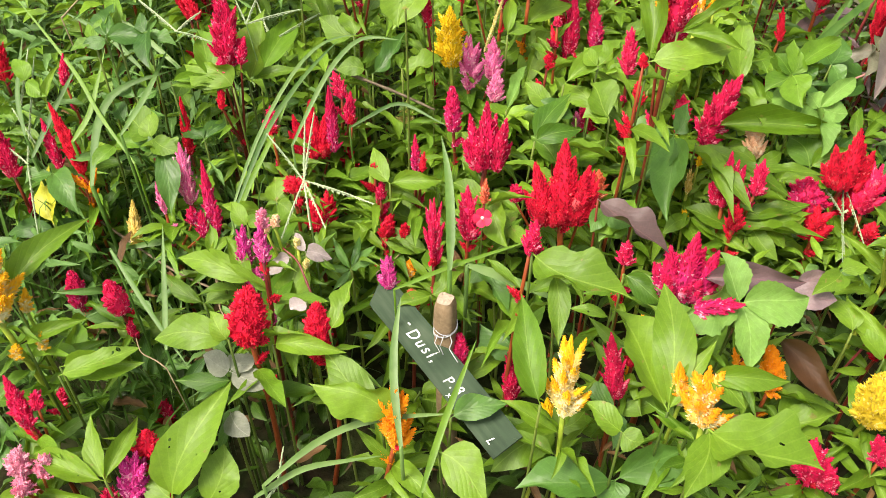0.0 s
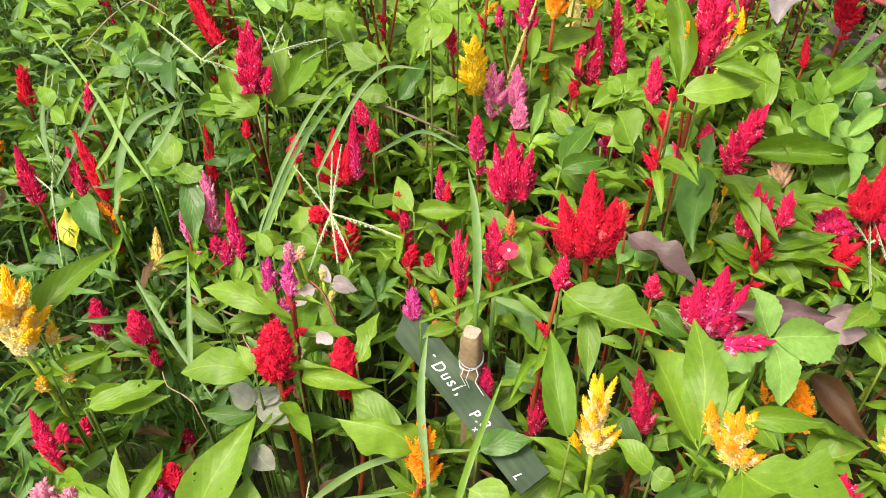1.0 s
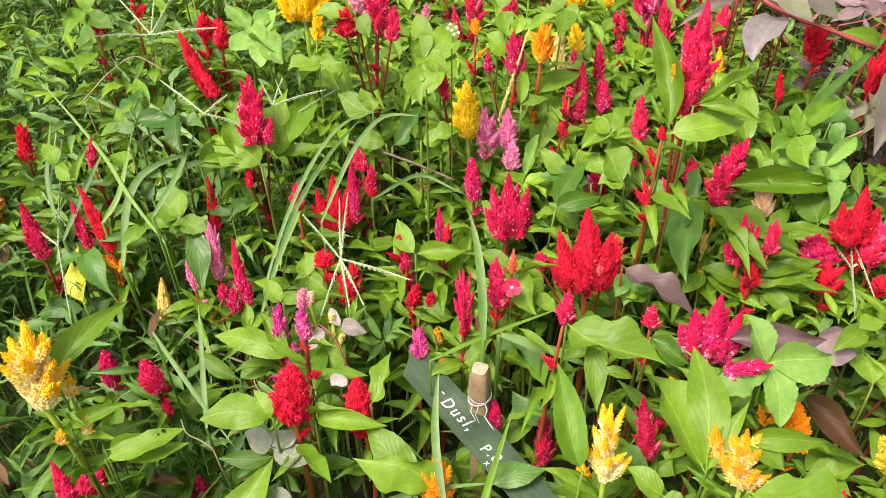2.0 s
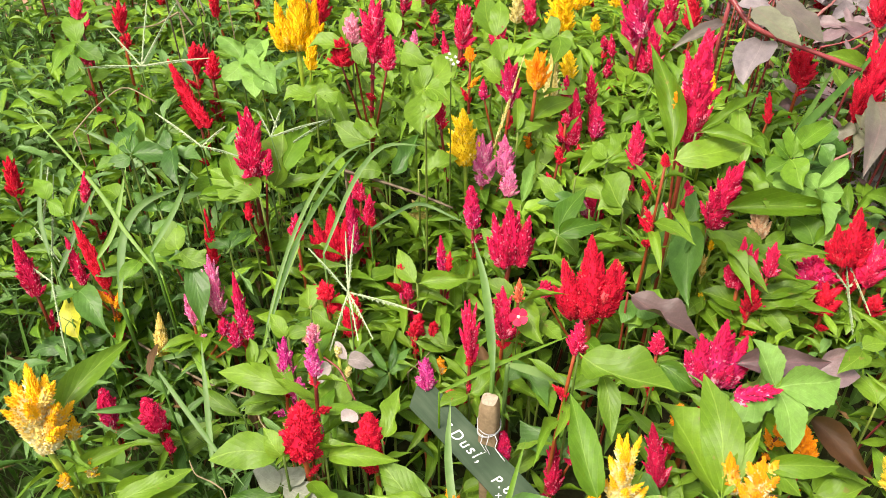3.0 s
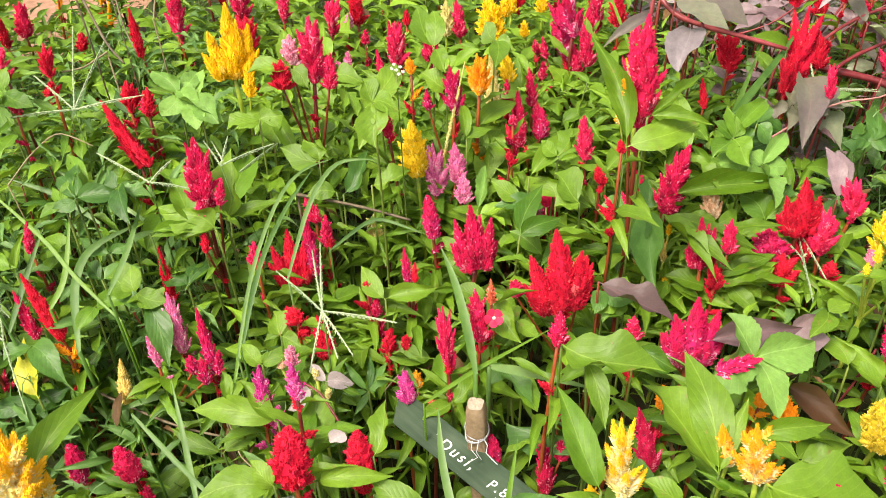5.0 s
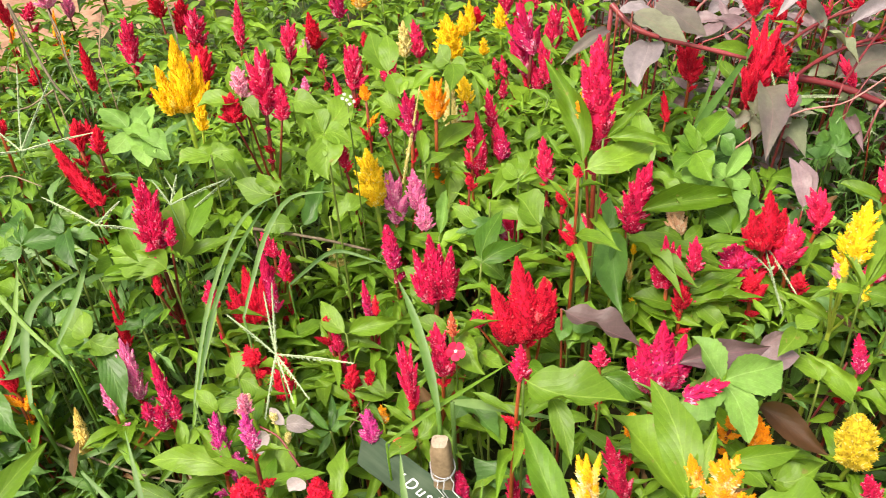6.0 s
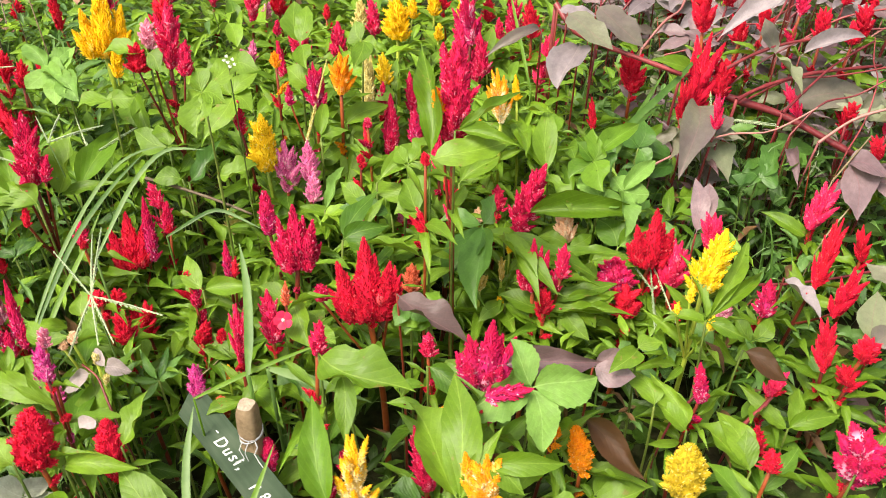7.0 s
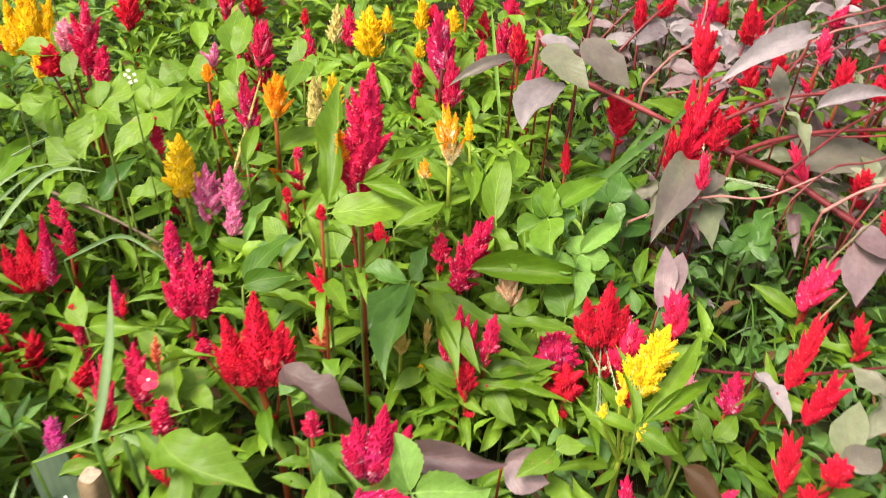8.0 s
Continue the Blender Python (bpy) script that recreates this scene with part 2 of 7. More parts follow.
STEM_DULL = plain_material("dull_green_stem", (0.060, 0.110, 0.016), (0.150, 0.200, 0.035), 90.0, 0.5)
STEM_ROSE = plain_material("trailing_red_stem", (0.110, 0.010, 0.014), (0.270, 0.045, 0.048), 60.0, 0.4)
STEM_PALE = plain_material("dull_pink_stem", (0.230, 0.070, 0.070), (0.420, 0.190, 0.160), 60.0, 0.5)
GRASS = plain_material("grass_blade", (0.050, 0.132, 0.018), (0.118, 0.238, 0.040), 60.0, 0.45, 0.0003, thin=0.35)
GRASS_PALE = plain_material("pale_grass_blade", (0.090, 0.185, 0.038), (0.175, 0.285, 0.078), 60.0, 0.45, 0.0003, thin=0.3)
GRASS_LIME = plain_material("lime_grass_blade", (0.085, 0.195, 0.010), (0.165, 0.310, 0.025), 60.0, 0.45, 0.0003, thin=0.35)
SEED = plain_material("grass_seed_head", (0.240, 0.320, 0.170), (0.430, 0.490, 0.300), 300.0, 0.7)
n = Nodes("weedy_soil")  # the same soil with thin green patches of moss and seedlings
place = n.add("ShaderNodeNewGeometry").outputs["Position"]
grain, wide = n.noise(place, 34.0, 5.0), n.noise(place, 2.4, 4.0)
# earth browns kept extra dark, which adds the shade below the plants
earth = n.ramp(grain, (0.3, (0.012, 0.009, 0.006)), (0.7, (0.048, 0.034, 0.020)))
moss = n.ramp(n.noise(place, 60.0, 3.0), (0.3, (0.016, 0.034, 0.008)), (0.7, (0.050, 0.090, 0.020)))
n.put(n.bsdf.inputs["Base Color"], n.mix(n.ramp(n.maths("ADD", n.maths("MULTIPLY", wide, 0.55), n.maths("MULTIPLY", n.noise(place, 11.0, 5.0), 0.45)), (0.38, (0, 0, 0)), (0.66, (0.9, 0.9, 0.9))), earth, moss))
n.put(n.bsdf.inputs["Roughness"], 0.95)
n.put(n.bsdf.inputs["Specular IOR Level"], 0.1)
n.bump(grain, 0.8, 0.012)
SOIL = n.mat
EARTH = plain_material("dry_reddish_earth", (0.200, 0.105, 0.065), (0.420, 0.250, 0.170), 40.0, 0.95, 0.006)
BARK = plain_material("brown_woody_stem", (0.070, 0.050, 0.030), (0.170, 0.130, 0.080), 140.0, 0.7)
DRY = plain_material("dry_straw", (0.150, 0.110, 0.055), (0.300, 0.240, 0.140), 120.0, 0.7)

# ---- builders ----

def mesh_of(name, verts, faces, mat, uvs=None, smooth=True):
    me = bpy.data.meshes.new(name)
    me.from_pydata(verts, [], faces)
    me.materials.append(mat)
    if uvs is not None:
        layer = me.uv_layers.new(name="UVMap")
        loops = np.empty(len(me.loops), np.int32)
        me.loops.foreach_get("vertex_index", loops)
        layer.data.foreach_set("uv", np.asarray(uvs, np.float32)[loops].ravel())
    if smooth:
        me.polygons.foreach_set("use_smooth", np.ones(len(me.polygons), bool))
    return me


def part(name, me, parent, m=None, label=""):
    """Links a mesh as one part under a thing; m places it in the thing's own space."""
    ob = new(name, me)
    ob.parent = parent
    if m is not None:
        ob.matrix_basis = m
    return tagged(ob, label)


def thing(name, at, label, category, group=""):
    ob = new(name)
    ob.empty_display_size = 0.02
    ob.matrix_basis = pose(*at)
    return tagged(ob, label, category, group)


def frame_of(axis, hint=(0, 0, 1)):
    """Two unit vectors square to axis."""
    axis = np.asarray(axis, float) / np.linalg.norm(axis)
    side = np.cross(np.asarray(hint, float), axis)
    if np.linalg.norm(side) < 1e-4:
        side = np.cross((1.0, 0.13, 0.0), axis)
    side /= np.linalg.norm(side)
    return side, np.cross(axis, side)


def tube(points, radii, sides=7):
    """Vertices and faces of a round tapering stalk along points, closed at its end."""
    pts = np.asarray(points, float)
    verts, faces = [], []
    for i, p in enumerate(pts):
        way = pts[min(i + 1, len(pts) - 1)] - pts[max(i - 1, 0)]
        u, v = frame_of(way, (0.31, 0.95, 0.05))
        for k in range(sides):
            an = 2 * math.pi * k / sides
            verts.append(p + radii[i] * (math.cos(an) * u + math.sin(an) * v))
    for i in range(len(pts) - 1):
        for k in range(sides):
            j = (k + 1) % sides
            faces.append((i * sides + k, i * sides + j, (i + 1) * sides + j, (i + 1) * sides + k))
    faces.append(tuple((len(pts) - 1) * sides + k for k in range(sides)))
    return [tuple(v) for v in verts], faces


def bend(start, end, bow, steps=7):
    """A stalk that rises from start and bows towards end."""
    start, end, bow = (np.asarray(v, float) for v in (start, end, bow))
    ts = np.linspace(0, 1, steps)
    return [start * (1 - s) + end * s + bow * math.sin(math.pi * s) for s in ts]


def swell(s, blunt=False):
    """How thick a feather is along its length: pointed like a flame, or blunt like an egg."""
    if blunt:
        return np.clip(np.sin(np.pi * np.clip(0.14 + 0.84 * s, 0, 1)) ** 0.62 * (1.05 - 0.22 * s), 0.03, 1.0)
    return np.clip(np.sin(np.pi * np.clip(0.10 + 0.90 * s, 0, 1)) ** 0.7 * (1.12 - 0.62 * s), 0.03, 1.0)


def florets(feathers, size, rnd, density=1.0, body=True):
    """Fine three-sided bristles all over a list of feathers, each (base, tip, radius), on a soft inner body."""
    P, D, S, T, BV, BF, BT, at = [], [], [], [], [], [], [], 0
    for base, tip, rad, *blunt in feathers:
        base, tip = np.asarray(base, float), np.asarray(tip, float)
        ax = tip - base
        length = np.linalg.norm(ax)
        ax = ax / max(length, 1e-6)
        u, v = frame_of(ax)
        count = int(np.clip(density * 2.6 * length * rad / (size * size), 9, 700))
        s = (np.arange(count) + rnd.random(count) * 0.9) / count
        an = np.arange(count) * 2.39996 + rnd.normal(0, 0.25, count)
        r = rad * swell(s, bool(blunt)) * (1 + rnd.normal(0, 0.07, count))
        radial = np.cos(an)[:, None] * u + np.sin(an)[:, None] * v
        T.append(s)
        P.append(base + s[:, None] * ax * length + r[:, None] * radial)
        lean = 0.75 + 0.9 * s + rnd.normal(0, 0.15, count)
        d = radial + lean[:, None] * ax + rnd.normal(0, 0.10, (count, 3))
        D.append(d / np.linalg.norm(d, axis=1)[:, None])
        S.append(size * rnd.uniform(0.7, 1.3, count) * (1.0 - 0.2 * s))
        if body:
            sides = 7 if rad > 0.008 else 5
            rings, turn = np.linspace(0.0, 0.98, sides), np.arange(sides) * 2 * math.pi / sides
            rr = rad * swell(rings, bool(blunt)) * 0.88
            ring = base + rings[:, None, None] * ax * length + rr[:, None, None] * (np.cos(turn)[:, None] * u + np.sin(turn)[:, None] * v)
            BV.append(ring.reshape(-1, 3))
            BT.append(np.repeat(rings, sides))
            for i in range(sides - 1):
                for k in range(sides):
                    j = (k + 1) % sides
                    BF += [(at + i * sides + k, at + i * sides + j, at + (i + 1) * sides + j), (at + i * sides + k, at + (i + 1) * sides + j, at + (i + 1) * sides + k)]
            at += sides * sides
    P, D, S = np.concatenate(P), np.concatenate(D), np.concatenate(S)
    n = len(P)
    U = np.cross(D, np.tile((0.33, 0.21, 0.92), (n, 1)))
    U /= np.linalg.norm(U, axis=1)[:, None]
    V = np.cross(D, U)
    h = S[:, None]
    verts = np.empty((n, 4, 3))
    root = P - D * h * 0.8
    for k in range(3):
        verts[:, k] = root + (U * math.cos(2.0944 * k) + V * math.sin(2.0944 * k)) * h * 0.62
    verts[:, 3] = P + D * h * 0.95
    i = np.arange(n)[:, None] * 4 + at
    faces = np.concatenate([i + np.array(f)[None] for f in ((0, 1, 3), (1, 2, 3), (2, 0, 3))])
    verts = verts.reshape(-1, 3)
    along = np.repeat(np.concatenate(T), 4)
    if body:
        verts = np.concatenate(BV + [verts])
        faces = np.concatenate([np.array(BF), faces])
        along = np.concatenate(BT + [along])
    return verts, faces, np.stack([along, along * 0.0], 1)


def feathers_of(style, L, W, rnd):
    """The feathers that make up one flower head of length L and width W, standing on the origin along z."""
    out = []
    if style == "spike":
        out.append(((0, 0, 0), (0, 0, L), W * 0.36))
        for k in range(11):
            an, s = k * 2.4 + rnd.normal(0, 0.3), 0.055 * k + rnd.uniform(-0.02, 0.03)
            c = np.array((math.cos(an), math.sin(an), 0))
            out.append(((0, 0, L * s), c * W * 0.5 * (1.08 - 0.7 * s) + (0, 0, L * (s + 0.16)), W * 0.12))
    elif style == "egg":
        out.append(((0, 0, 0), (0, 0, L * 0.97), W * 0.35, True))
        n = 34
        for k in range(n):
            s = 0.88 * k / n + rnd.uniform(-0.02, 0.03)
            an = k * 2.4 + rnd.normal(0, 0.3)
            reach = W * 0.44 * float(swell(np.array(s + 0.10), True)) * rnd.uniform(0.90, 1.12)
            c = np.array((math.cos(an), math.sin(an), 0))
            out.append((c * reach * 0.4 + (0, 0, L * s), c * reach + (0, 0, L * (s + rnd.uniform(0.05, 0.12))), W * 0.085, True))
    elif style == "plume":
        out.append(((0, 0, 0), (0, 0, L), W * 0.33))
        n = 26
        for k in range(n):
            s = 0.72 * k / n + rnd.uniform(-0.02, 0.03)
            an = k * 2.4 + rnd.normal(0, 0.3)
            reach = W * 0.5 * (1.0 - 0.78 * max(s, 0.0) ** 1.3) * rnd.uniform(0.80, 1.18)
            c = np.array((math.cos(an), math.sin(an), 0))
            out.append((c * reach * 0.35 + (0, 0, L * s), c * reach + (0, 0, L * (s + rnd.uniform(0.12, 0.24))), W * 0.088))
    elif style == "crest":
        # a tall middle flame, two or three lower ones beside it, and small lobes in front
        lift = rnd.uniform(-0.06, 0.06)
        flames = [(lift, 1.0, 0.20), (-0.33, rnd.uniform(0.62, 0.84), 0.15), (0.36, rnd.uniform(0.55, 0.80), 0.16), (0.17, rnd.uniform(0.70, 0.90), 0.13), (-0.47, rnd.uniform(0.36, 0.52), 0.11), (0.48, rnd.uniform(0.30, 0.45), 0.10)]
        for q, high, thick in flames:
            tip = np.array((q * W, rnd.normal(0, W * 0.05), high * L))
            out.append(((q * W * 0.45, tip[1] * 0.5, 0.02 * L), tip, W * thick))
            for j in range(5):
                s = rnd.uniform(0.25, 0.75)
                an = rnd.uniform(0, 6.28)
                c = np.array((math.cos(an), math.sin(an), 0)) * W * thick * (1.15 - 0.7 * s)
                at = np.array((q * W * (0.45 + 0.55 * s), tip[1] * s, high * L * s))
                out.append((at, at + c + (0, 0, 0.13 * L), W * 0.055))
        for k in range(8):
            q, s = rnd.uniform(-0.38, 0.38), rnd.uniform(0.0, 0.25)
            out.append(((q * W * 0.7, -W * 0.08, L * s), (q * W, -W * rnd.uniform(0.16, 0.24), L * (s + rnd.uniform(0.16, 0.26))), W * 0.09))
    else:
        out.append(((0, 0, 0), (0, 0, L), W * 0.17))
        n = 15
        for k in range(n):
            an = k * 2.4 + rnd.normal(0, 0.3)
            s = 0.62 * k / n + rnd.uniform(-0.02, 0.05)
            reach = W * rnd.uniform(0.34, 0.54) * (1.0 - 0.65 * s)
            c = np.array((math.cos(an), math.sin(an), 0))
            out.append((c * W * 0.06 + (0, 0, L * max(s, 0)), c * reach + (0, 0, L * min(0.97, s + rnd.uniform(0.24, 0.42))), W * rnd.uniform(0.095, 0.14)))
    return out


def leaf_shape(length, width, droop=0.25, curl=0.16, wave=0.03, base=0.75, tip=1.2, stalk=0.08, along=10, across=4, rnd=None, teeth=0.0, twist=0.0):
    """A leaf blade along +y from the origin, face up (+z): drawn out to a point, folded along its midrib, waved at its edges, twisted and drooping
    towards its tip. base and tip: how fast it widens and narrows."""
    ph = rnd.uniform(0, 6.28) if rnd is not None else 0.0
    most = base / (base + tip)
    norm = most ** base * (1 - most) ** tip
    verts, uvs, faces = [], [], []
    for i in range(along + 1):
        s = i / along
        if s < stalk:
            half = 0.035
        else:
            q = (s - stalk) / (1 - stalk)
            half = q ** base * (1 - q) ** tip / norm + 0.035 * (1 - q)
            half *= 1 - teeth * (i % 2) + 1.6 * teeth * math.sin(7.0 * q + 3 * ph)
        roll = twist * s
        for j in range(across + 1):
            x = (2 * j / across - 1)
            out = x * half * width / 2
            up = curl * abs(x) ** 1.3 * half * width * 0.6
            up += wave * (math.sin(9.0 * s + ph + (2.0 if x > 0 else 0.0)) + 0.6 * math.sin(19.0 * s + 2 * ph + (1.0 if x > 0 else 0.0))) * abs(x) ** 1.5 * half
            z = (0.22 * s - droop * s * s * 1.5) + out * math.sin(roll) + up * math.cos(roll)
            sway = 0.09 * math.sin(2.6 * s + ph)
            verts.append((out * math.cos(roll) - up * math.sin(roll) + sway * length * s, s * length, z * length))
            uvs.append((0.5 + 0.5 * x * max(half, 0.05), s))
    w = across + 1
    for i in range(along):
        for j in range(across):
            faces.append((i * w + j, i * w + j + 1, (i + 1) * w + j + 1, (i + 1) * w + j))
    return verts, faces, uvs


# A store of leaf blades, one metre long each, that the plants share.
BLADES, SHAPES = {}, {}
ROUND = ("mint", "grey", "sage", "ashen")
BROAD = (0.23, 0.28, 0.34, 0.18, 0.37, 0.26)


def breadth(tone, k):
    return BROAD[k] * (1.45 if tone in ROUND else 1.0)


for tone in LEAF:
    for k in range(6):
        rnd = np.random.default_rng(100 + k)
        v, f, uv = leaf_shape(1.0, breadth(tone, k), 0.16 + 0.07 * k, (0.35, 0.75, 0.20, 0.95, 0.5, 0.65)[k], (0.030, 0.045, 0.035, 0.055, 0.03, 0.05)[k],
                              *((0.55, 0.75) if tone in ROUND else ((0.75, 1.25), (0.85, 1.15), (0.70, 1.0), (0.8, 1.4), (0.65, 1.05), (0.95, 1.2))[k]),
                              0.07, 20 if tone == "mint" else 16, rnd=rnd, teeth=0.07 if tone == "mint" else 0.035, twist=(0.3, -0.5, 0.15, 0.7, -0.25, -0.6)[k])
        BLADES[tone, k] = mesh_of("leaf_blade", v, f, LEAF[tone], uv)
        v, f, uv = leaf_shape(1.0, breadth(tone, k), 0.16 + 0.07 * k, 0.6, 0.03, 0.75, 1.2, 0.06, 8, 2, rnd=rnd, twist=(0.3, -0.5, 0.15, 0.7, -0.25, -0.6)[k])
        SHAPES[tone, k] = np.array(v), f, uv


def aim(at, way, up=(0, 0, 1), size=(1, 1, 1)):
    """A pose at a place with +y along way and +z as near to up as can be."""
    y = Vector(way).normalized()
    x = y.cross(Vector(up))
    if x.length < 1e-3:
        x = y.cross(Vector((1, 0.2, 0)))
    x.normalize()
    z = x.cross(y)
    m = Matrix((x, y, z)).transposed().to_4x4()
    return Matrix.Translation(at) @ m @ Matrix.Diagonal((*size, 1))


def small_leaves(name, parent, tone, poses):
    """Many small leaves of one plant, too small to pick apart, as one part; poses: pairs of leaf form and pose."""
    V, F, U, at = [], [], [], 0
    for k, m in poses:
        v, f, uv = SHAPES[tone, k]
        turn = np.array(m)
        V.append(v @ turn[:3, :3].T + turn[:3, 3])
        F += [tuple(q + at for q in face) for face in f]
        U += uv
        at += len(v)
    return tagged(part(name, mesh_of(name, np.concatenate(V).tolist(), F, SMALL[tone], U), parent), kind="stuff")


HEADS = []  # where the flower heads stand: x, y, height of the base
LARGE = []  # where large leaves spread: x, y, height


def flower_head(parent, base, tip, width, colour, style, seed):
    """One feathery head from base to tip (in the world) under its plant."""
    rnd = np.random.default_rng(seed)
    base, tip = Vector(base), Vector(tip)
    base = base - (tip - base) * 0.10
    L = (tip - base).length
    width *= 1.0 if style == "crest" else 1.08
    size = 1.15 * min(0.0030, max(0.00205, width * 0.042)) * (1.5 if base.y > 1.65 else 1.28 if L < 0.04 else 1.0)
    v, f, uv = florets(feathers_of(style, L, width, rnd), size, rnd)
    me = mesh_of("plume", v.tolist(), f.tolist(), PLUME[colour], uv, smooth=False)
    z = (tip - base).normalized()
    x = (Vector((1, 0, 0)) - z * z.x).normalized()
    turn = Matrix((x, z.cross(x), z)).transposed().to_4x4()
    HEADS.append((base.x, base.y, base.z))
    return part("plume", me, parent, Matrix.Translation(base - parent.location) @ turn)


def plant_leaves(parent, root, top, count, tone, rnd, size=(0.055, 0.115), low=0.38, high=0.97):
    """Leaves set spirally up a stem from root to top (in the plant's own space)."""
    root, top = Vector(root), Vector(top)
    an = rnd.uniform(0, 6.28)
    for k in range(count):
        s = low + (high - low) * (k + 0.5) / count
        an += 2.4 + rnd.normal(0, 0.3)
        length = rnd.uniform(*size) * (1.2 - 0.42 * s)
        rise = rnd.uniform(0.1, 0.5) + 0.3 * s * s
        way = (math.cos(an), math.sin(an), rise)
        scale = length * rnd.uniform(0.9, 1.1)
        part("leaf", BLADES[tone, (3, 0, 5, 3, 1, 0)[int(rnd.integers(0, 6))] if tone == "dark" else int(rnd.integers(0, 6))], parent, aim(root.lerp(top, s), way, (rnd.normal(0, 0.45), rnd.normal(0, 0.45), 1), (scale, length, scale)))


def hollow(x, y):
    """The few places where the plants stand thin and the shade shows."""
    deep = 1.0
    for cx, cy, r in ((0.13, 0.84, 0.13), (-0.42, 0.93, 0.11), (-0.17, 0.70, 0.10), (0.28, 0.98, 0.07), (-0.11, 1.16, 0.07), (-0.30, 1.12, 0.07)):
        d = math.hypot(x - cx, y - cy) / r
        deep = min(deep, 0.5 + 0.5 * min(1.0, d * d))
    return deep


def celosia(heads, seed, tone="lime", leaves=12, stem=None):
    """A celosia: heads is a list of (base, tip, width, colour, style); the first one ends the main stem."""
    rnd = np.random.default_rng(seed)
    b = heads[0][0]
    foot = (b[0] + rnd.normal(0, 0.012), b[1] + rnd.uniform(0.0, 0.03), 0.0)
    colour = heads[0][3]
    ob = thing("celosia_plant", foot, f"celosia plant with {WORDS[colour]} feathery plume{'s' if len(heads) > 1 else ''}, rooted in the bed", "flower plant", "celosias in the bed")
    mat = stem or (STEM_GREEN if colour in WARM else (STEM_ORANGE if rnd.random() < 0.55 else STEM_RED))
    top = np.array(b) - np.array(foot)
    path = bend((0, 0, -0.01), top, (rnd.normal(0, 0.006), rnd.normal(0, 0.006), 0))
    v, f = tube(path, np.linspace(0.0030 + 0.03 * heads[0][2], 0.0018 + 0.025 * heads[0][2], len(path)))
    part("stem", mesh_of("stem", v, f, mat), ob)
    for k, (base, tip, width, col, style) in enumerate(heads):
        flower_head(ob, base, tip, width, col, style, seed * 17 + k)
        if k:
            fork = Vector(path[4])
            fork.z = min(fork.z, base[2] - 0.02)
            v, f = tube(bend(fork, Vector(base) - ob.location, (0, 0, -0.004), 5), np.linspace(0.0026, 0.0018, 5), 6)
            part("side_stem", mesh_of("side_stem", v, f, mat), ob)
    if colour not in WARM and leaves > 9:
        for k in range(3):
            # small side spikes that sprout from the stem under the head
            an = rnd.uniform(0, 6.28)
            spot = Vector(path[-1]).lerp(Vector(path[-3]), rnd.uniform(0.05, 0.95)) + ob.location
            tall = rnd.uniform(0.018, 0.036)
            flower_head(ob, spot, spot + Vector((math.cos(an) * 0.7, math.sin(an) * 0.7 - 0.15, 0.8)) * tall, tall * 0.42, colour if rnd.random() < 0.6 else "red", "spike", seed * 17 + 9 + k)
            HEADS.pop()
    near = b[1] < 1.0
    ruff = tone if tone != "lime" or b[0] > -0.3 else "mid"
    if b[2] > 0.55:
        leaves = 5
    plant_leaves(ob, (0, 0, 0), top, (3 if hollow(b[0], b[1]) < 0.85 else leaves - 5) if near else leaves - 3, tone if tone != "lime" or rnd.random() < (0.35 if near or b[0] < -0.3 else 0.97) else "mid", rnd, low=0.55 if near else 0.42, high=0.88)
    # a ruff of narrow leaves close under the head
    close, poses = b[1] < 1.65, []
    for k in range(5 if close else 8):
        an = k * 2.4 + rnd.normal(0, 0.3)
        small = rnd.uniform(0.036, 0.078) if close else rnd.uniform(0.026, 0.065)
        spot = Vector(path[-1]).lerp(Vector(path[-4]), 0.06 + (0.16 if close else 0.11) * k + rnd.uniform(0, 0.08))
        m = aim(spot, (math.cos(an), math.sin(an) - 0.15, rnd.uniform(0.0, 0.8)), (rnd.normal(0, 0.45), rnd.normal(0, 0.45), 1), (small, small, small))
        if close:
            part("leaf", BLADES[ruff, (3, 0, 5)[k % 3]], ob, m)
        else:
            poses.append(((3, 0, 5)[k % 3], m))
    if poses:
        small_leaves("leaf_ruff", ob, ruff, poses)
    return ob


def shoot(node, tone, seed, *tips, stem=None, name="leafy_shoot", words="green leafy shoot"):
    """A stem up to a node from which single leaves run to given tips: (x, y, z, width)."""
    rnd = np.random.default_rng(seed)
    foot = (node[0] + rnd.normal(0, 0.01), node[1] + rnd.uniform(0, 0.02), 0.0)
    ob = thing(name, foot, f"{words}, rooted in the flower bed", "plant", "leafy shoots in the bed")
    top = Vector(node) - Vector(foot)
    path = bend((0, 0, -0.01), top, (rnd.normal(0, 0.004), 0, 0))
    v, f = tube(path, np.linspace(0.0027, 0.0017, len(path)))
    part("stem", mesh_of("stem", v, f, stem or STEM_DULL), ob)
    for x, y, z, w in tips:
        w *= 0.8 if tone == "mint" else 0.95
        way = Vector((x, y, z)) - Vector(node)
        length = way.length
        k = int(rnd.integers(0, 5))
        broad = breadth(tone, k)
        drop = 0.22 - 1.5 * (0.16 + 0.07 * k)  # how far the blade's own tip hangs
        length /= math.hypot(1, drop)
        if length > 0.045 and w > 0.022:
            LARGE.extend([tuple(Vector(node).lerp(Vector((x, y, z)), q)) for q in (0.3, 0.6, 0.9)])
        part("leaf", BLADES[tone, k], ob, aim(top, way, (rnd.normal(0, 0.15), -0.5 + rnd.normal(0, 0.15), 1)) @ Matrix.Rotation(-math.atan(drop), 4, "X") @ Matrix.Diagonal((w / broad, length, length, 1)))
    return ob


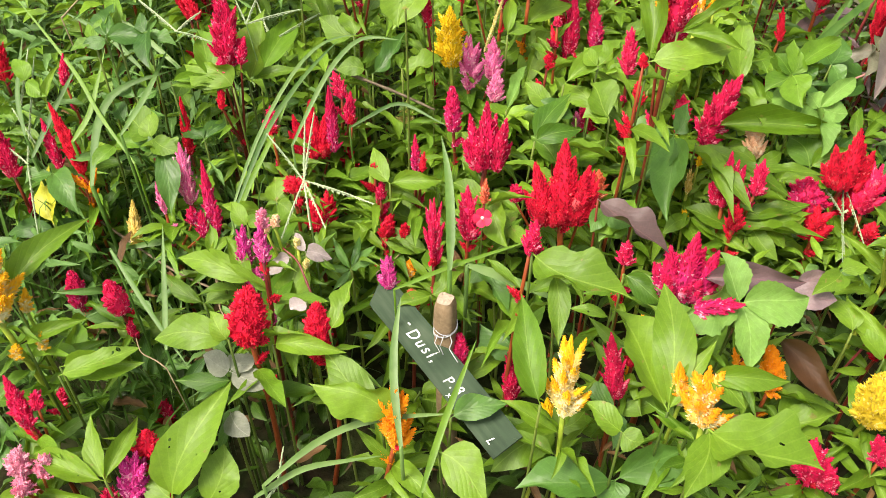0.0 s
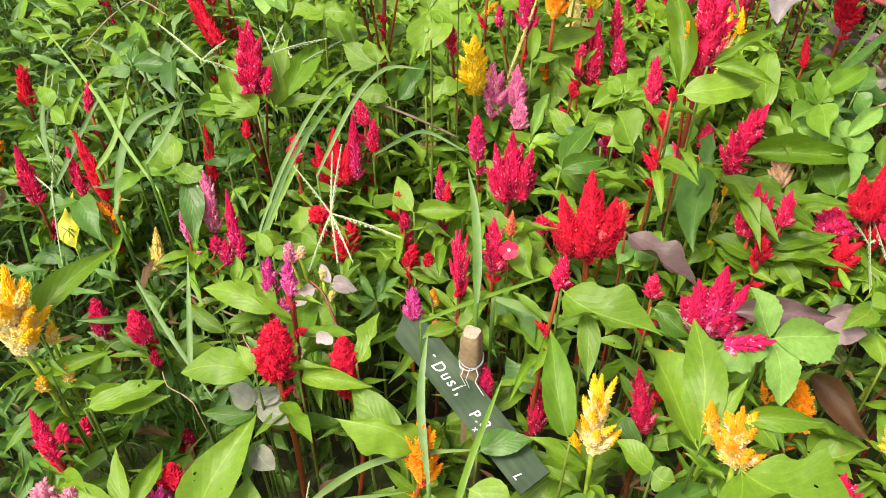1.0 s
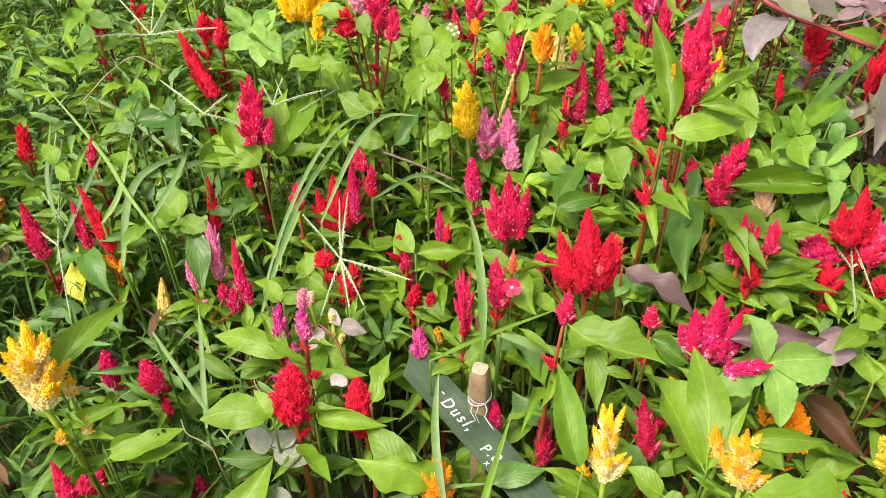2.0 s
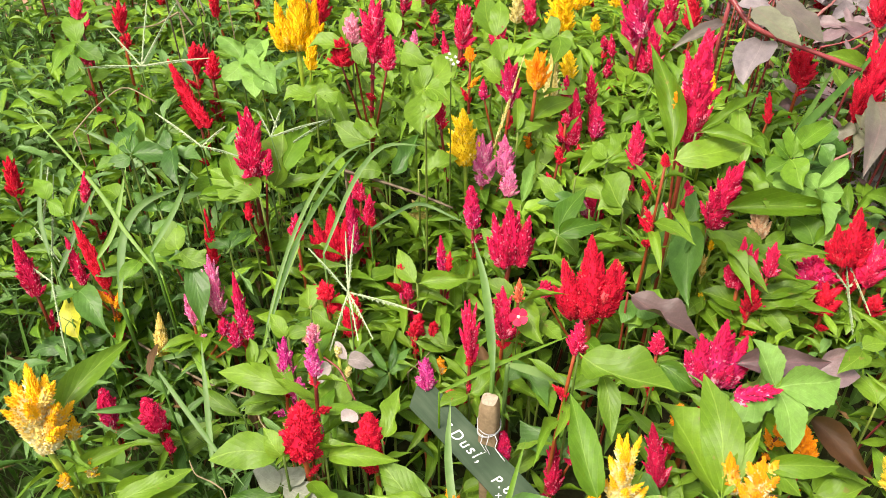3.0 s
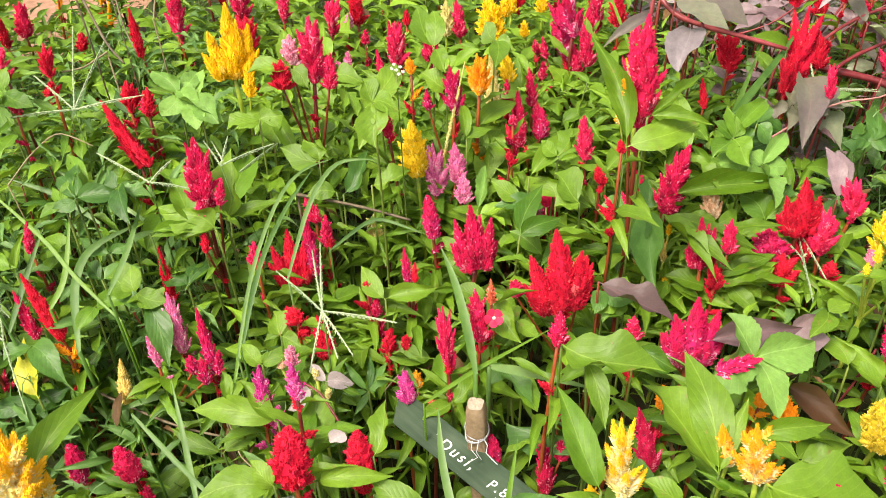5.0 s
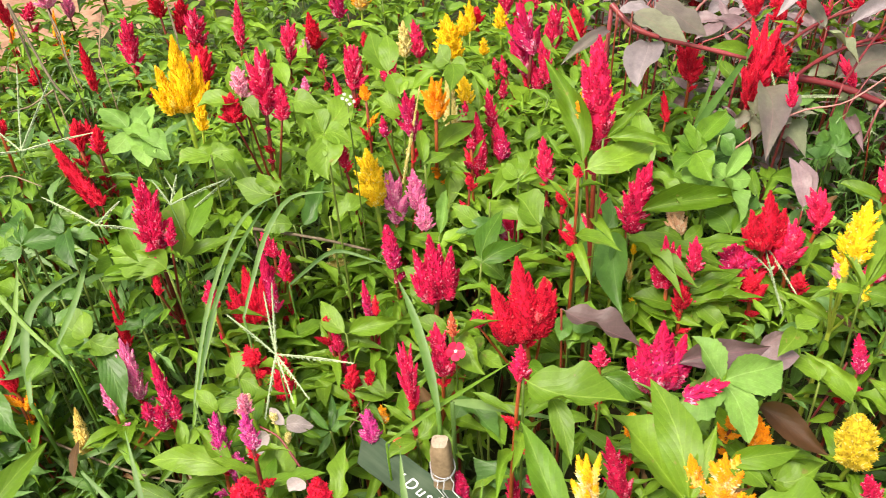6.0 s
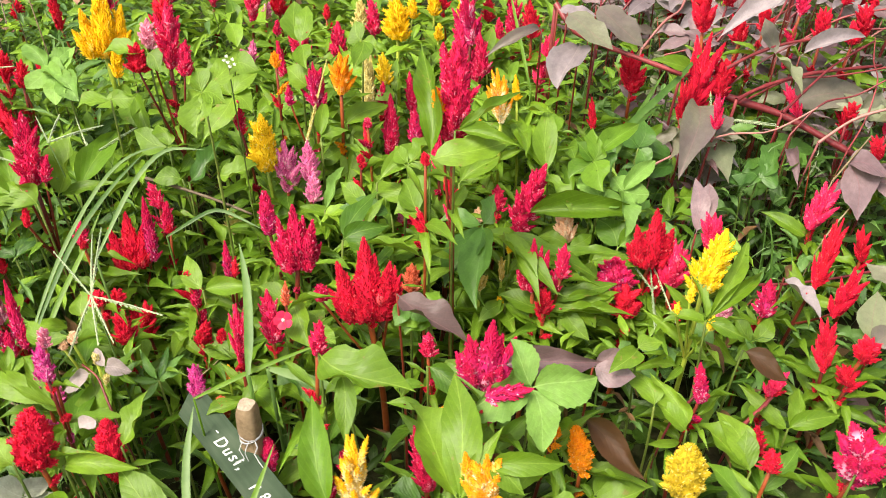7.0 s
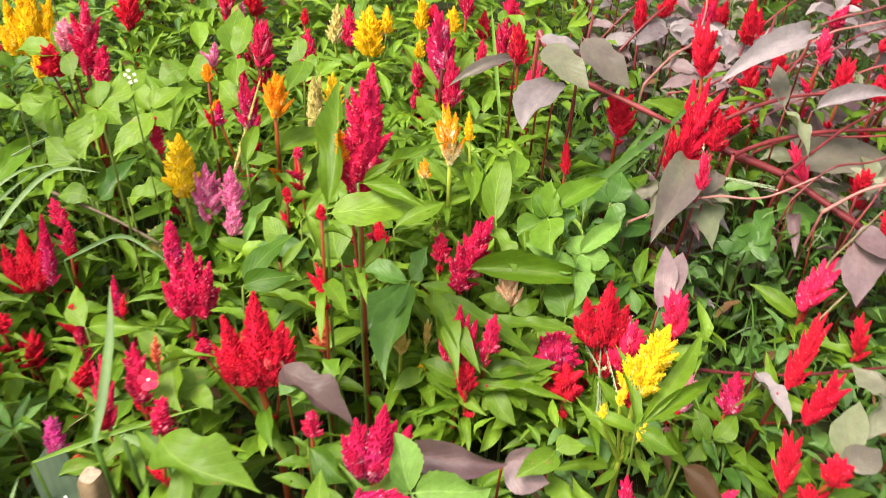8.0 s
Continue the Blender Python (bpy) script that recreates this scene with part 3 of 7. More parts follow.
def blade_mesh(points, width, mat, fold=0.25):
    """A grass blade along points, tapering to its tip, keeled along the middle."""
    pts = np.asarray(points, float)
    ts = np.linspace(0, 1, 13)
    knots = np.linspace(0, 1, len(pts))
    if len(pts) > 2:
        fine = np.stack([np.interp(ts, knots, pts[:, k]) for k in range(3)], 1)
        for _ in range(3):
            fine[1:-1] = (fine[:-2] + 2 * fine[1:-1] + fine[2:]) / 4
    else:
        fine = pts[0] * (1 - ts[:, None]) + pts[1] * ts[:, None]
        fine[:, 2] += 0.012 * np.sin(np.pi * ts)
    verts, faces = [], []
    for i, p in enumerate(fine):
        way = fine[min(i + 1, 12)] - fine[max(i - 1, 0)]
        side = np.cross(way, (0.0, -0.7, 0.72))
        side /= max(np.linalg.norm(side), 1e-6)
        lift = np.cross(side, way / max(np.linalg.norm(way), 1e-6))
        half = width * 0.36 * min(1.0, 0.45 + 2.4 * ts[i]) * (1 - max(0.0, (ts[i] - 0.45) / 0.55) ** 1.8) + 0.0002
        verts += [tuple(p - side * half + lift * half * fold), tuple(p), tuple(p + side * half + lift * half * fold)]
    for i in range(12):
        for j in range(2):
            faces.append((i * 3 + j, i * 3 + j + 1, i * 3 + j + 4, i * 3 + j + 3))
    return mesh_of("blade", verts, faces, mat)


def grass(mat, width, *points, words="long green grass blade"):
    """One long grass blade through given places, on a stalk that rises from the ground at its first place."""
    p0 = points[0]
    ob = thing("grass_blade", (p0[0], p0[1], 0.0), f"{words} growing among the celosias", "grass", "long grass blades")
    pts = [Vector(p) - ob.location for p in points]
    part("blade", blade_mesh([tuple(p) for p in pts], width, mat), ob)
    v, f = tube(bend((0, 0.01, -0.01), pts[0], (0, 0.004, 0), 5), np.linspace(0.0022, width * 0.2, 5), 6)
    part("stalk", mesh_of("stalk", v, f, mat), ob)
    return ob


def seed_head(node, seed, *tips):
    """A crabgrass head: thin finger-like spikes of small seeds that spread from one node on a tall thin stalk."""
    rnd = np.random.default_rng(seed)
    foot = (node[0] + rnd.normal(0, 0.02), node[1] + 0.03, 0.0)
    ob = thing("crabgrass", foot, "pale green crabgrass seed head with spreading fingers", "grass", "crabgrass seed heads")
    top = Vector(node) - Vector(foot)
    v, f = tube(bend((0, 0, -0.01), top, (0.006, 0.008, 0)), np.linspace(0.0016, 0.0011, 7), 5)
    part("stalk", mesh_of("stalk", v, f, GRASS_PALE), ob)
    for tip in tips:
        end = Vector(tip) - Vector(foot)
        path = bend(top, end, (0, 0, 0.003), 6)
        tv, tf = tube(path, np.linspace(0.0010, 0.0006, 6), 5)
        fv, ff, _ = florets([(path[0], path[-1], 0.0018)], 0.0025, rnd, 0.8, False)
        base = len(tv)
        me = mesh_of("finger", tv + [tuple(p) for p in fv], tf + [tuple(int(q) + base for q in t) for t in ff], SEED, smooth=False)
        part("finger", me, ob)
    return ob


def trailing_stem(radius, *points, mat=None, words="long smooth red stem"):
    """A thick stem lying across the other plants and rooted at its first place."""
    mat = mat or STEM_ROSE
    ob = thing("trailing_stem", (points[0][0], points[0][1], 0.0), f"{words} sprawling over the bed", "plant stem", "sprawling stems")
    radius *= 0.75
    pts = np.array([Vector(p) - ob.location for p in points])
    ts = np.linspace(0, 1, 15)
    knots = np.linspace(0, 1, len(pts))
    fine = np.stack([np.interp(ts, knots, pts[:, k]) for k in range(3)], 1)
    for _ in range(2):
        fine[1:-1] = (fine[:-2] + 2 * fine[1:-1] + fine[2:]) / 4
    swell = 1 + 0.25 * (np.arange(15) % 4 == 0)
    v, f = tube(fine, np.linspace(radius, radius * 0.7, 15) * swell, 9)
    part("stem", mesh_of("stem", v, f, mat), ob)
    v, f = tube(bend((0.0, 0.03, -0.01), fine[0], (0, 0.01, 0), 5), np.linspace(0.45, 0.8, 5) * radius, 8)
    part("root_stem", mesh_of("root_stem", v, f, mat), ob)
    return ob


# ---- ground ----
def ground_sheet():
    n = 90
    ax = np.concatenate([-np.geomspace(60, 2.6, 12), np.linspace(-2.4, 2.8, n), np.geomspace(3.0, 60, 12)])
    ay = np.concatenate([-np.geomspace(60, 1.2, 12), np.linspace(-1.0, 4.2, n), np.geomspace(4.5, 60, 12)])
    verts = []
    for y in ay:
        for x in ax:
            near = 1.0 if abs(x) < 3 and -1.2 < y < 4.4 else 0.0
            verts.append((x, y, near * (0.018 * noise.noise((x * 7, y * 7, 0)) + 0.008 * noise.noise((x * 26, y * 26, 3))) - 0.01))
    w = len(ax)
    faces = [(j * w + i, j * w + i + 1, (j + 1) * w + i + 1, (j + 1) * w + i) for j in range(len(ay) - 1) for i in range(w - 1)]
    tagged(new("ground", mesh_of("ground", verts, faces, SOIL)), "soil of the flower bed, its brown darkened for the shade under the plants", "ground", kind="structure")


ground_sheet()


def bare_path():
    """A worn strip of dry reddish earth behind the bed, a little raised, with a ragged edge."""
    n, w = 60, 10
    verts = []
    for i in range(n + 1):
        x = -3.2 + 3.0 * i / n
        low = 2.72 + 0.10 * noise.noise((x * 2.1, 0, 0)) + 0.04 * noise.noise((x * 9, 3, 0)) + 0.9 * max(0.0, x + 1.0) + 0.5 * max(0.0, -2.4 - x)
        for j in range(w + 1):
            y = low + (4.4 - low) * j / w
            edge = min(1.0, j / 2, (w - j) / 2, i / 4, (n - i) / 4)
            verts.append((x, y, -0.02 + 0.035 * edge + 0.010 * noise.noise((x * 8, y * 8, 5)) * edge))
    faces = [(i * (w + 1) + j, (i + 1) * (w + 1) + j, (i + 1) * (w + 1) + j + 1, i * (w + 1) + j + 1) for i in range(n) for j in range(w)]
    tagged(new("path", mesh_of("path", verts, faces, EARTH)), "bare dry reddish earth path behind the bed", "path", kind="structure")


bare_path()

# ---- the celosias, each with its heads: foot of the head, its tip, width, colour, form ----
celosia([((-0.277, 1.502, 0.555), (-0.277, 1.543, 0.671), 0.105, "gold", "crest"), ((-0.254, 1.464, 0.531), (-0.244, 1.483, 0.590), 0.028, "gold", "plume")], 1)
celosia([((-0.138, 1.384, 0.590), (-0.133, 1.417, 0.685), 0.062, "crimson", "cluster"), ((-0.194, 1.382, 0.581), (-0.190, 1.396, 0.623), 0.045, "red", "plume"), ((-0.174, 1.406, 0.612), (-0.170, 1.421, 0.655), 0.039, "blush", "plume"), ((-0.114, 1.370, 0.578), (-0.106, 1.387, 0.629), 0.033, "crimson", "plume")], 2)
celosia([((-0.477, 1.474, 0.416), (-0.522, 1.519, 0.525), 0.040, "red", "spike"), ((-0.459, 1.457, 0.419), (-0.486, 1.478, 0.465), 0.027, "scarlet", "spike")], 3)
celosia([((-0.337, 1.176, 0.509), (-0.336, 1.211, 0.608), 0.055, "crimson", "plume"), ((-0.313, 1.162, 0.516), (-0.304, 1.174, 0.552), 0.019, "crimson", "spike"), ((-0.343, 1.150, 0.500), (-0.344, 1.159, 0.526), 0.023, "crimson", "spike"), ((-0.345, 1.119, 0.462), (-0.342, 1.131, 0.497), 0.016, "red", "spike")], 4)
celosia([((-0.630, 1.224, 0.432), (-0.624, 1.239, 0.478), 0.022, "crimson", "spike")], 5)
celosia([((-0.276, 1.129, 0.411), (-0.274, 1.141, 0.447), 0.027, "crimson", "plume")], 6)
celosia([((-0.224, 1.171, 0.323), (-0.227, 1.203, 0.411), 0.077, "scarlet", "crest"), ((-0.188, 1.180, 0.337), (-0.190, 1.215, 0.434), 0.031, "magenta", "spike")], 7)
celosia([((-0.171, 1.233, 0.401), (-0.185, 1.249, 0.439), 0.029, "crimson", "plume"), ((-0.160, 1.206, 0.369), (-0.155, 1.222, 0.417), 0.029, "crimson", "plume")], 8)
celosia([((-0.067, 1.312, 0.271), (-0.066, 1.329, 0.321), 0.043, "cream", "plume")], 9)
celosia([((-0.042, 1.062, 0.383), (-0.043, 1.081, 0.437), 0.020, "magenta", "spike"), ((-0.032, 1.057, 0.388), (-0.029, 1.067, 0.415), 0.013, "red", "spike")], 10)
celosia([((0.013, 1.272, 0.445), (0.011, 1.302, 0.530), 0.064, "yellow", "plume")], 11)
celosia([((0.044, 1.269, 0.400), (0.046, 1.297, 0.480), 0.058, "pink", "cluster"), ((0.084, 1.273, 0.416), (0.085, 1.294, 0.478), 0.040, "pink", "plume"), ((0.088, 1.244, 0.389), (0.093, 1.260, 0.436), 0.034, "pink", "plume")], 12)
celosia([((0.017, 1.158, 0.393), (0.015, 1.182, 0.459), 0.034, "magenta", "egg")], 13)
celosia([((0.068, 1.058, 0.399), (0.068, 1.091, 0.492), 0.081, "crimson", "crest")], 14)
celosia([((0.047, 1.756, 0.403), (0.045, 1.785, 0.485), 0.027, "crimson", "spike"), ((0.062, 1.755, 0.406), (0.064, 1.782, 0.483), 0.032, "crimson", "spike")], 15)
celosia([((0.138, 1.799, 0.377), (0.138, 1.823, 0.443), 0.038, "crimson", "plume")], 16)
celosia([((0.035, 1.423, 0.554), (0.034, 1.432, 0.579), 0.020, "orange", "plume")], 17)
celosia([((0.104, 1.373, 0.494), (0.101, 1.401, 0.570), 0.051, "magenta", "cluster"), ((0.056, 1.378, 0.504), (0.055, 1.389, 0.535), 0.020, "magenta", "spike")], 18)
celosia([((0.148, 1.371, 0.528), (0.149, 1.393, 0.591), 0.052, "orange", "cluster")], 19)
celosia([((0.193, 1.466, 0.441), (0.205, 1.496, 0.531), 0.030, "cream", "spike")], 20)
celosia([((0.222, 1.454, 0.446), (0.225, 1.469, 0.489), 0.026, "crimson", "plume")], 21)
celosia([((0.234, 1.402, 0.388), (0.237, 1.435, 0.481), 0.039, "crimson", "spike")], 22)
celosia([((0.282, 1.433, 0.375), (0.283, 1.455, 0.438), 0.031, "crimson", "plume"), ((0.240, 1.368, 0.371), (0.239, 1.376, 0.394), 0.015, "red", "spike")], 23)
celosia([((0.412, 1.676, 0.410), (0.402, 1.716, 0.519), 0.063, "magenta", "cluster"), ((0.427, 1.641, 0.389), (0.421, 1.662, 0.446), 0.032, "crimson", "spike"), ((0.364, 1.670, 0.416), (0.361, 1.684, 0.455), 0.019, "crimson", "spike")], 24)
celosia([((0.268, 1.756, 0.438), (0.269, 1.784, 0.517), 0.069, "gold", "plume"), ((0.303, 1.776, 0.474), (0.302, 1.791, 0.516), 0.029, "gold", "spike")], 25)
celosia([((0.188, 1.875, 0.398), (0.193, 1.898, 0.465), 0.039, "cream", "plume")], 26)
celosia([((0.220, 1.871, 0.394), (0.216, 1.896, 0.466), 0.039, "crimson", "plume")], 27)
celosia([((0.051, 1.750, 0.408), (0.057, 1.777, 0.486), 0.054, "crimson", "cluster")], 28)
celosia([((0.018, 1.718, 0.370), (0.009, 1.744, 0.443), 0.025, "crimson", "spike")], 29)
celosia([((0.139, 1.794, 0.372), (0.141, 1.819, 0.444), 0.038, "crimson", "plume")], 30)
celosia([((0.414, 1.646, 0.477), (0.399, 1.680, 0.572), 0.062, "magenta", "cluster"), ((0.434, 1.599, 0.429), (0.428, 1.626, 0.504), 0.039, "crimson", "plume")], 31)
celosia([((0.197, 1.453, 0.449), (0.195, 1.484, 0.537), 0.032, "cream", "spike"), ((0.228, 1.474, 0.486), (0.227, 1.492, 0.536), 0.034, "yellow", "plume")], 32)
celosia([((0.309, 1.043, 0.644), (0.325, 1.088, 0.779), 0.066, "rose", "plume"), ((0.292, 1.045, 0.676), (0.287, 1.057, 0.707), 0.019, "orange", "plume")], 33)
celosia([((0.279, 1.476, 0.426), (0.277, 1.499, 0.490), 0.028, "crimson", "plume"), ((0.279, 1.399, 0.400), (0.280, 1.417, 0.449), 0.030, "magenta", "plume")], 34)
celosia([((0.426, 1.314, 0.492), (0.420, 1.343, 0.574), 0.048, "amber", "cluster"), ((0.387, 1.288, 0.476), (0.386, 1.297, 0.502), 0.020, "amber", "plume")], 35)
celosia([((0.449, 1.193, 0.358), (0.493, 1.220, 0.454), 0.061, "crimson", "plume"), ((0.444, 1.169, 0.351), (0.446, 1.178, 0.378), 0.034, "crimson", "plume")], 36)
celosia([((0.526, 1.155, 0.339), (0.515, 1.178, 0.400), 0.044, "peach", "cluster")], 37)
celosia([((0.308, 1.241, 0.449), (0.308, 1.264, 0.516), 0.034, "crimson", "plume")], 38)
celosia([((0.417, 1.245, 0.346), (0.417, 1.259, 0.387), 0.036, "rose", "plume"), ((0.377, 1.231, 0.328), (0.381, 1.239, 0.353), 0.023, "peach", "plume")], 39)
celosia([((0.323, 1.201, 0.418), (0.320, 1.211, 0.447), 0.020, "red", "plume")], 40)
celosia([((0.267, 0.997, 0.621), (0.266, 1.003, 0.637), 0.011, "red", "plume")], 41)
celosia([((0.267, 1.280, 0.257), (0.258, 1.312, 0.343), 0.050, "crimson", "plume")], 42)
celosia([((0.250, 1.293, 0.285), (0.243, 1.305, 0.315), 0.026, "pink", "plume")], 43)
celosia([((0.175, 0.948, 0.387), (0.169, 0.989, 0.503), 0.113, "scarlet", "crest"), ((0.211, 0.956, 0.427), (0.217, 0.967, 0.463), 0.031, "scarlet", "crest"), ((0.105, 0.958, 0.415), (0.108, 0.966, 0.438), 0.029, "crimson", "plume")], 44)
celosia([((0.249, 1.058, 0.330), (0.249, 1.073, 0.374), 0.037, "coral", "plume")], 45)
celosia([((0.442, 1.025, 0.352), (0.447, 1.052, 0.429), 0.060, "crimson", "crest")], 46)
celosia([((0.487, 1.023, 0.374), (0.492, 1.040, 0.425), 0.030, "crimson", "plume")], 47)
celosia([((0.454, 0.992, 0.327), (0.458, 1.005, 0.366), 0.041, "red", "cluster")], 48)
celosia([((0.658, 1.089, 0.333), (0.663, 1.121, 0.424), 0.091, "red", "crest"), ((0.595, 1.064, 0.307), (0.592, 1.081, 0.354), 0.075, "magenta", "plume")], 49)
celosia([((0.772, 1.106, 0.333), (0.773, 1.129, 0.398), 0.056, "rose", "cluster")], 50)
celosia([((0.604, 1.023, 0.276), (0.605, 1.042, 0.328), 0.069, "red", "cluster")], 51)
celosia([((0.337, 0.829, 0.351), (0.350, 0.860, 0.446), 0.098, "magenta", "crest")], 52)
celosia([((0.329, 0.735, 0.431), (0.384, 0.731, 0.443), 0.032, "magenta", "plume")], 53)
celosia([((0.257, 0.857, 0.389), (0.259, 0.868, 0.420), 0.027, "crimson", "plume")], 54)
celosia([((-0.599, 1.115, 0.343), (-0.632, 1.154, 0.442), 0.031, "red", "spike"), ((-0.634, 1.116, 0.347), (-0.648, 1.143, 0.419), 0.025, "crimson", "spike")], 55)
celosia([((-0.420, 1.140, 0.361), (-0.424, 1.169, 0.443), 0.024, "red", "spike")], 56)
celosia([((-0.407, 1.050, 0.332), (-0.413, 1.082, 0.419), 0.034, "pink", "plume")], 57)
celosia([((-0.359, 0.996, 0.329), (-0.367, 1.032, 0.425), 0.026, "magenta", "spike")], 58)
celosia([((-0.446, 1.035, 0.322), (-0.455, 1.052, 0.364), 0.020, "pink", "spike"), ((-0.388, 0.989, 0.338), (-0.389, 0.998, 0.362), 0.023, "magenta", "plume"), ((-0.372, 0.977, 0.323), (-0.372, 0.990, 0.360), 0.023, "magenta", "plume"), ((-0.350, 0.982, 0.333), (-0.345, 0.993, 0.368), 0.019, "magenta", "plume")], 59)
celosia([((-0.514, 1.044, 0.237), (-0.510, 1.069, 0.309), 0.030, "straw", "spike")], 60)
celosia([((-0.282, 0.858, 0.366), (-0.279, 0.882, 0.435), 0.030, "orchid", "plume")], 61)
celosia([((-0.227, 0.773, 0.483), (-0.229, 0.788, 0.525), 0.024, "orchid", "plume"), ((-0.227, 0.797, 0.516), (-0.226, 0.805, 0.539), 0.019, "blush", "plume")], 62)
celosia([((-0.268, 0.846, 0.347), (-0.263, 0.855, 0.377), 0.027, "orchid", "plume")], 63)
celosia([((-0.247, 0.709, 0.402), (-0.243, 0.733, 0.474), 0.063, "scarlet", "egg")], 64)
celosia([((-0.161, 0.718, 0.381), (-0.161, 0.738, 0.439), 0.043, "scarlet", "egg")], 65)
celosia([((-0.078, 0.869, 0.325), (-0.080, 0.885, 0.371), 0.032, "orchid", "plume")], 66)
celosia([((-0.107, 1.096, 0.277), (-0.102, 1.110, 0.319), 0.019, "magenta", "spike")], 67)
celosia([((-0.090, 1.002, 0.288), (-0.082, 1.016, 0.330), 0.033, "red", "plume"), ((-0.062, 1.000, 0.296), (-0.059, 1.008, 0.319), 0.020, "red", "plume")], 68)
celosia([((-0.012, 0.893, 0.356), (-0.012, 0.925, 0.447), 0.035, "crimson", "cluster")], 69)
celosia([((0.037, 0.896, 0.404), (0.035, 0.921, 0.474), 0.036, "crimson", "plume")], 70)
celosia([((0.059, 0.920, 0.447), (0.061, 0.931, 0.478), 0.015, "coral", "spike")], 71)
celosia([((0.110, 0.770, 0.500), (0.116, 0.784, 0.540), 0.028, "crimson", "plume")], 72)
celosia([((-0.221, 0.986, 0.407), (-0.232, 0.994, 0.426), 0.031, "red", "plume")], 73)
celosia([((-0.186, 0.951, 0.366), (-0.192, 0.968, 0.411), 0.036, "scarlet", "plume")], 74)
celosia([((-0.052, 0.959, 0.250), (-0.052, 0.968, 0.276), 0.018, "amber", "plume")], 75)
celosia([((-0.044, 0.844, 0.302), (-0.045, 0.855, 0.333), 0.025, "coral", "egg")], 76)
celosia([((0.024, 0.765, 0.278), (0.025, 0.781, 0.325), 0.029, "magenta", "egg")], 77)
celosia([((0.100, 0.752, 0.215), (0.101, 0.781, 0.295), 0.030, "crimson", "plume"), ((0.127, 0.769, 0.254), (0.128, 0.780, 0.283), 0.020, "crimson", "plume")], 78)
celosia([((0.148, 0.611, 0.389), (0.151, 0.645, 0.486), 0.056, "lemon", "cluster")], 79)
celosia([((0.243, 0.720, 0.270), (0.229, 0.753, 0.359), 0.036, "crimson", "plume")], 80)
celosia([((0.292, 0.620, 0.393), (0.284, 0.639, 0.444), 0.030, "amber", "spike")], 81)
celosia([((0.305, 0.577, 0.415), (0.304, 0.603, 0.485), 0.062, "amber", "cluster")], 82)
celosia([((0.272, 0.762, 0.341), (0.273, 0.772, 0.371), 0.031, "orange", "egg")], 83)
celosia([((0.432, 0.768, 0.293), (0.432, 0.775, 0.313), 0.022, "orange", "egg")], 84)
celosia([((0.471, 0.743, 0.257), (0.460, 0.765, 0.319), 0.042, "orange", "egg")], 85)
celosia([((0.149, 0.685, 0.241), (0.145, 0.700, 0.283), 0.027, "gold", "plume")], 86)
celosia([((0.625, 0.723, 0.201), (0.633, 0.749, 0.276), 0.076, "lemonfull", "egg")], 87)
celosia([((-0.576, 0.916, 0.228), (-0.580, 0.936, 0.284), 0.036, "magenta", "egg")], 88)
celosia([((-0.484, 0.862, 0.274), (-0.498, 0.881, 0.322), 0.042, "crimson", "egg"), ((-0.465, 0.835, 0.250), (-0.468, 0.843, 0.272), 0.015, "crimson", "plume")], 89)
celosia([((-0.566, 0.718, 0.436), (-0.563, 0.754, 0.538), 0.088, "lemon", "cluster")], 90)
celosia([((-0.546, 0.751, 0.405), (-0.542, 0.762, 0.436), 0.020, "lemon", "spike"), ((-0.525, 0.717, 0.370), (-0.521, 0.727, 0.400), 0.020, "lemon", "spike"), ((-0.561, 0.709, 0.358), (-0.558, 0.716, 0.377), 0.017, "lemon", "plume")], 91)
celosia([((-0.060, 0.618, 0.301), (-0.057, 0.645, 0.378), 0.058, "orange", "cluster")], 92)
celosia([((-0.541, 0.585, 0.281), (-0.539, 0.597, 0.316), 0.040, "blush", "plume"), ((-0.512, 0.582, 0.279), (-0.502, 0.593, 0.311), 0.027, "blush", "plume"), ((-0.536, 0.565, 0.264), (-0.533, 0.574, 0.291), 0.030, "blush", "plume")], 93)
celosia([((-0.413, 0.580, 0.208), (-0.395, 0.609, 0.290), 0.060, "orchid", "cluster"), ((-0.436, 0.571, 0.216), (-0.436, 0.582, 0.248), 0.030, "crimson", "plume")], 94)
celosia([((-0.389, 0.624, 0.268), (-0.387, 0.635, 0.299), 0.036, "scarlet", "egg"), ((-0.362, 0.582, 0.226), (-0.345, 0.595, 0.261), 0.012, "red", "spike")], 95)
celosia([((0.539, 0.658, 0.143), (0.526, 0.681, 0.207), 0.060, "crimson", "plume"), ((0.559, 0.646, 0.139), (0.552, 0.661, 0.180), 0.037, "crimson", "plume")], 96)
celosia([((0.635, 0.675, 0.166), (0.622, 0.690, 0.209), 0.033, "crimson", "plume")], 97)
celosia([((-0.536, 0.635, 0.319), (-0.551, 0.659, 0.385), 0.032, "crimson", "spike"), ((-0.517, 0.643, 0.340), (-0.515, 0.652, 0.365), 0.020, "crimson", "plume")], 98)
celosia([((-0.574, 0.760, 0.175), (-0.564, 0.771, 0.207), 0.024, "rose", "plume")], 99)
celosia([((-0.443, 0.816, 0.063), (-0.468, 0.829, 0.099), 0.028, "crimson", "spike")], 100)
celosia([((-0.712, 1.109, 0.337), (-0.728, 1.139, 0.423), 0.040, "crimson", "spike")], 101)
celosia([((-0.822, 1.385, 0.332), (-0.822, 1.408, 0.399), 0.036, "red", "plume")], 102)
celosia([((-0.887, 1.320, 0.270), (-0.885, 1.338, 0.322), 0.049, "orange", "plume")], 103)
celosia([((0.746, 1.576, 0.389), (0.744, 1.601, 0.461), 0.070, "red", "cluster")], 104)
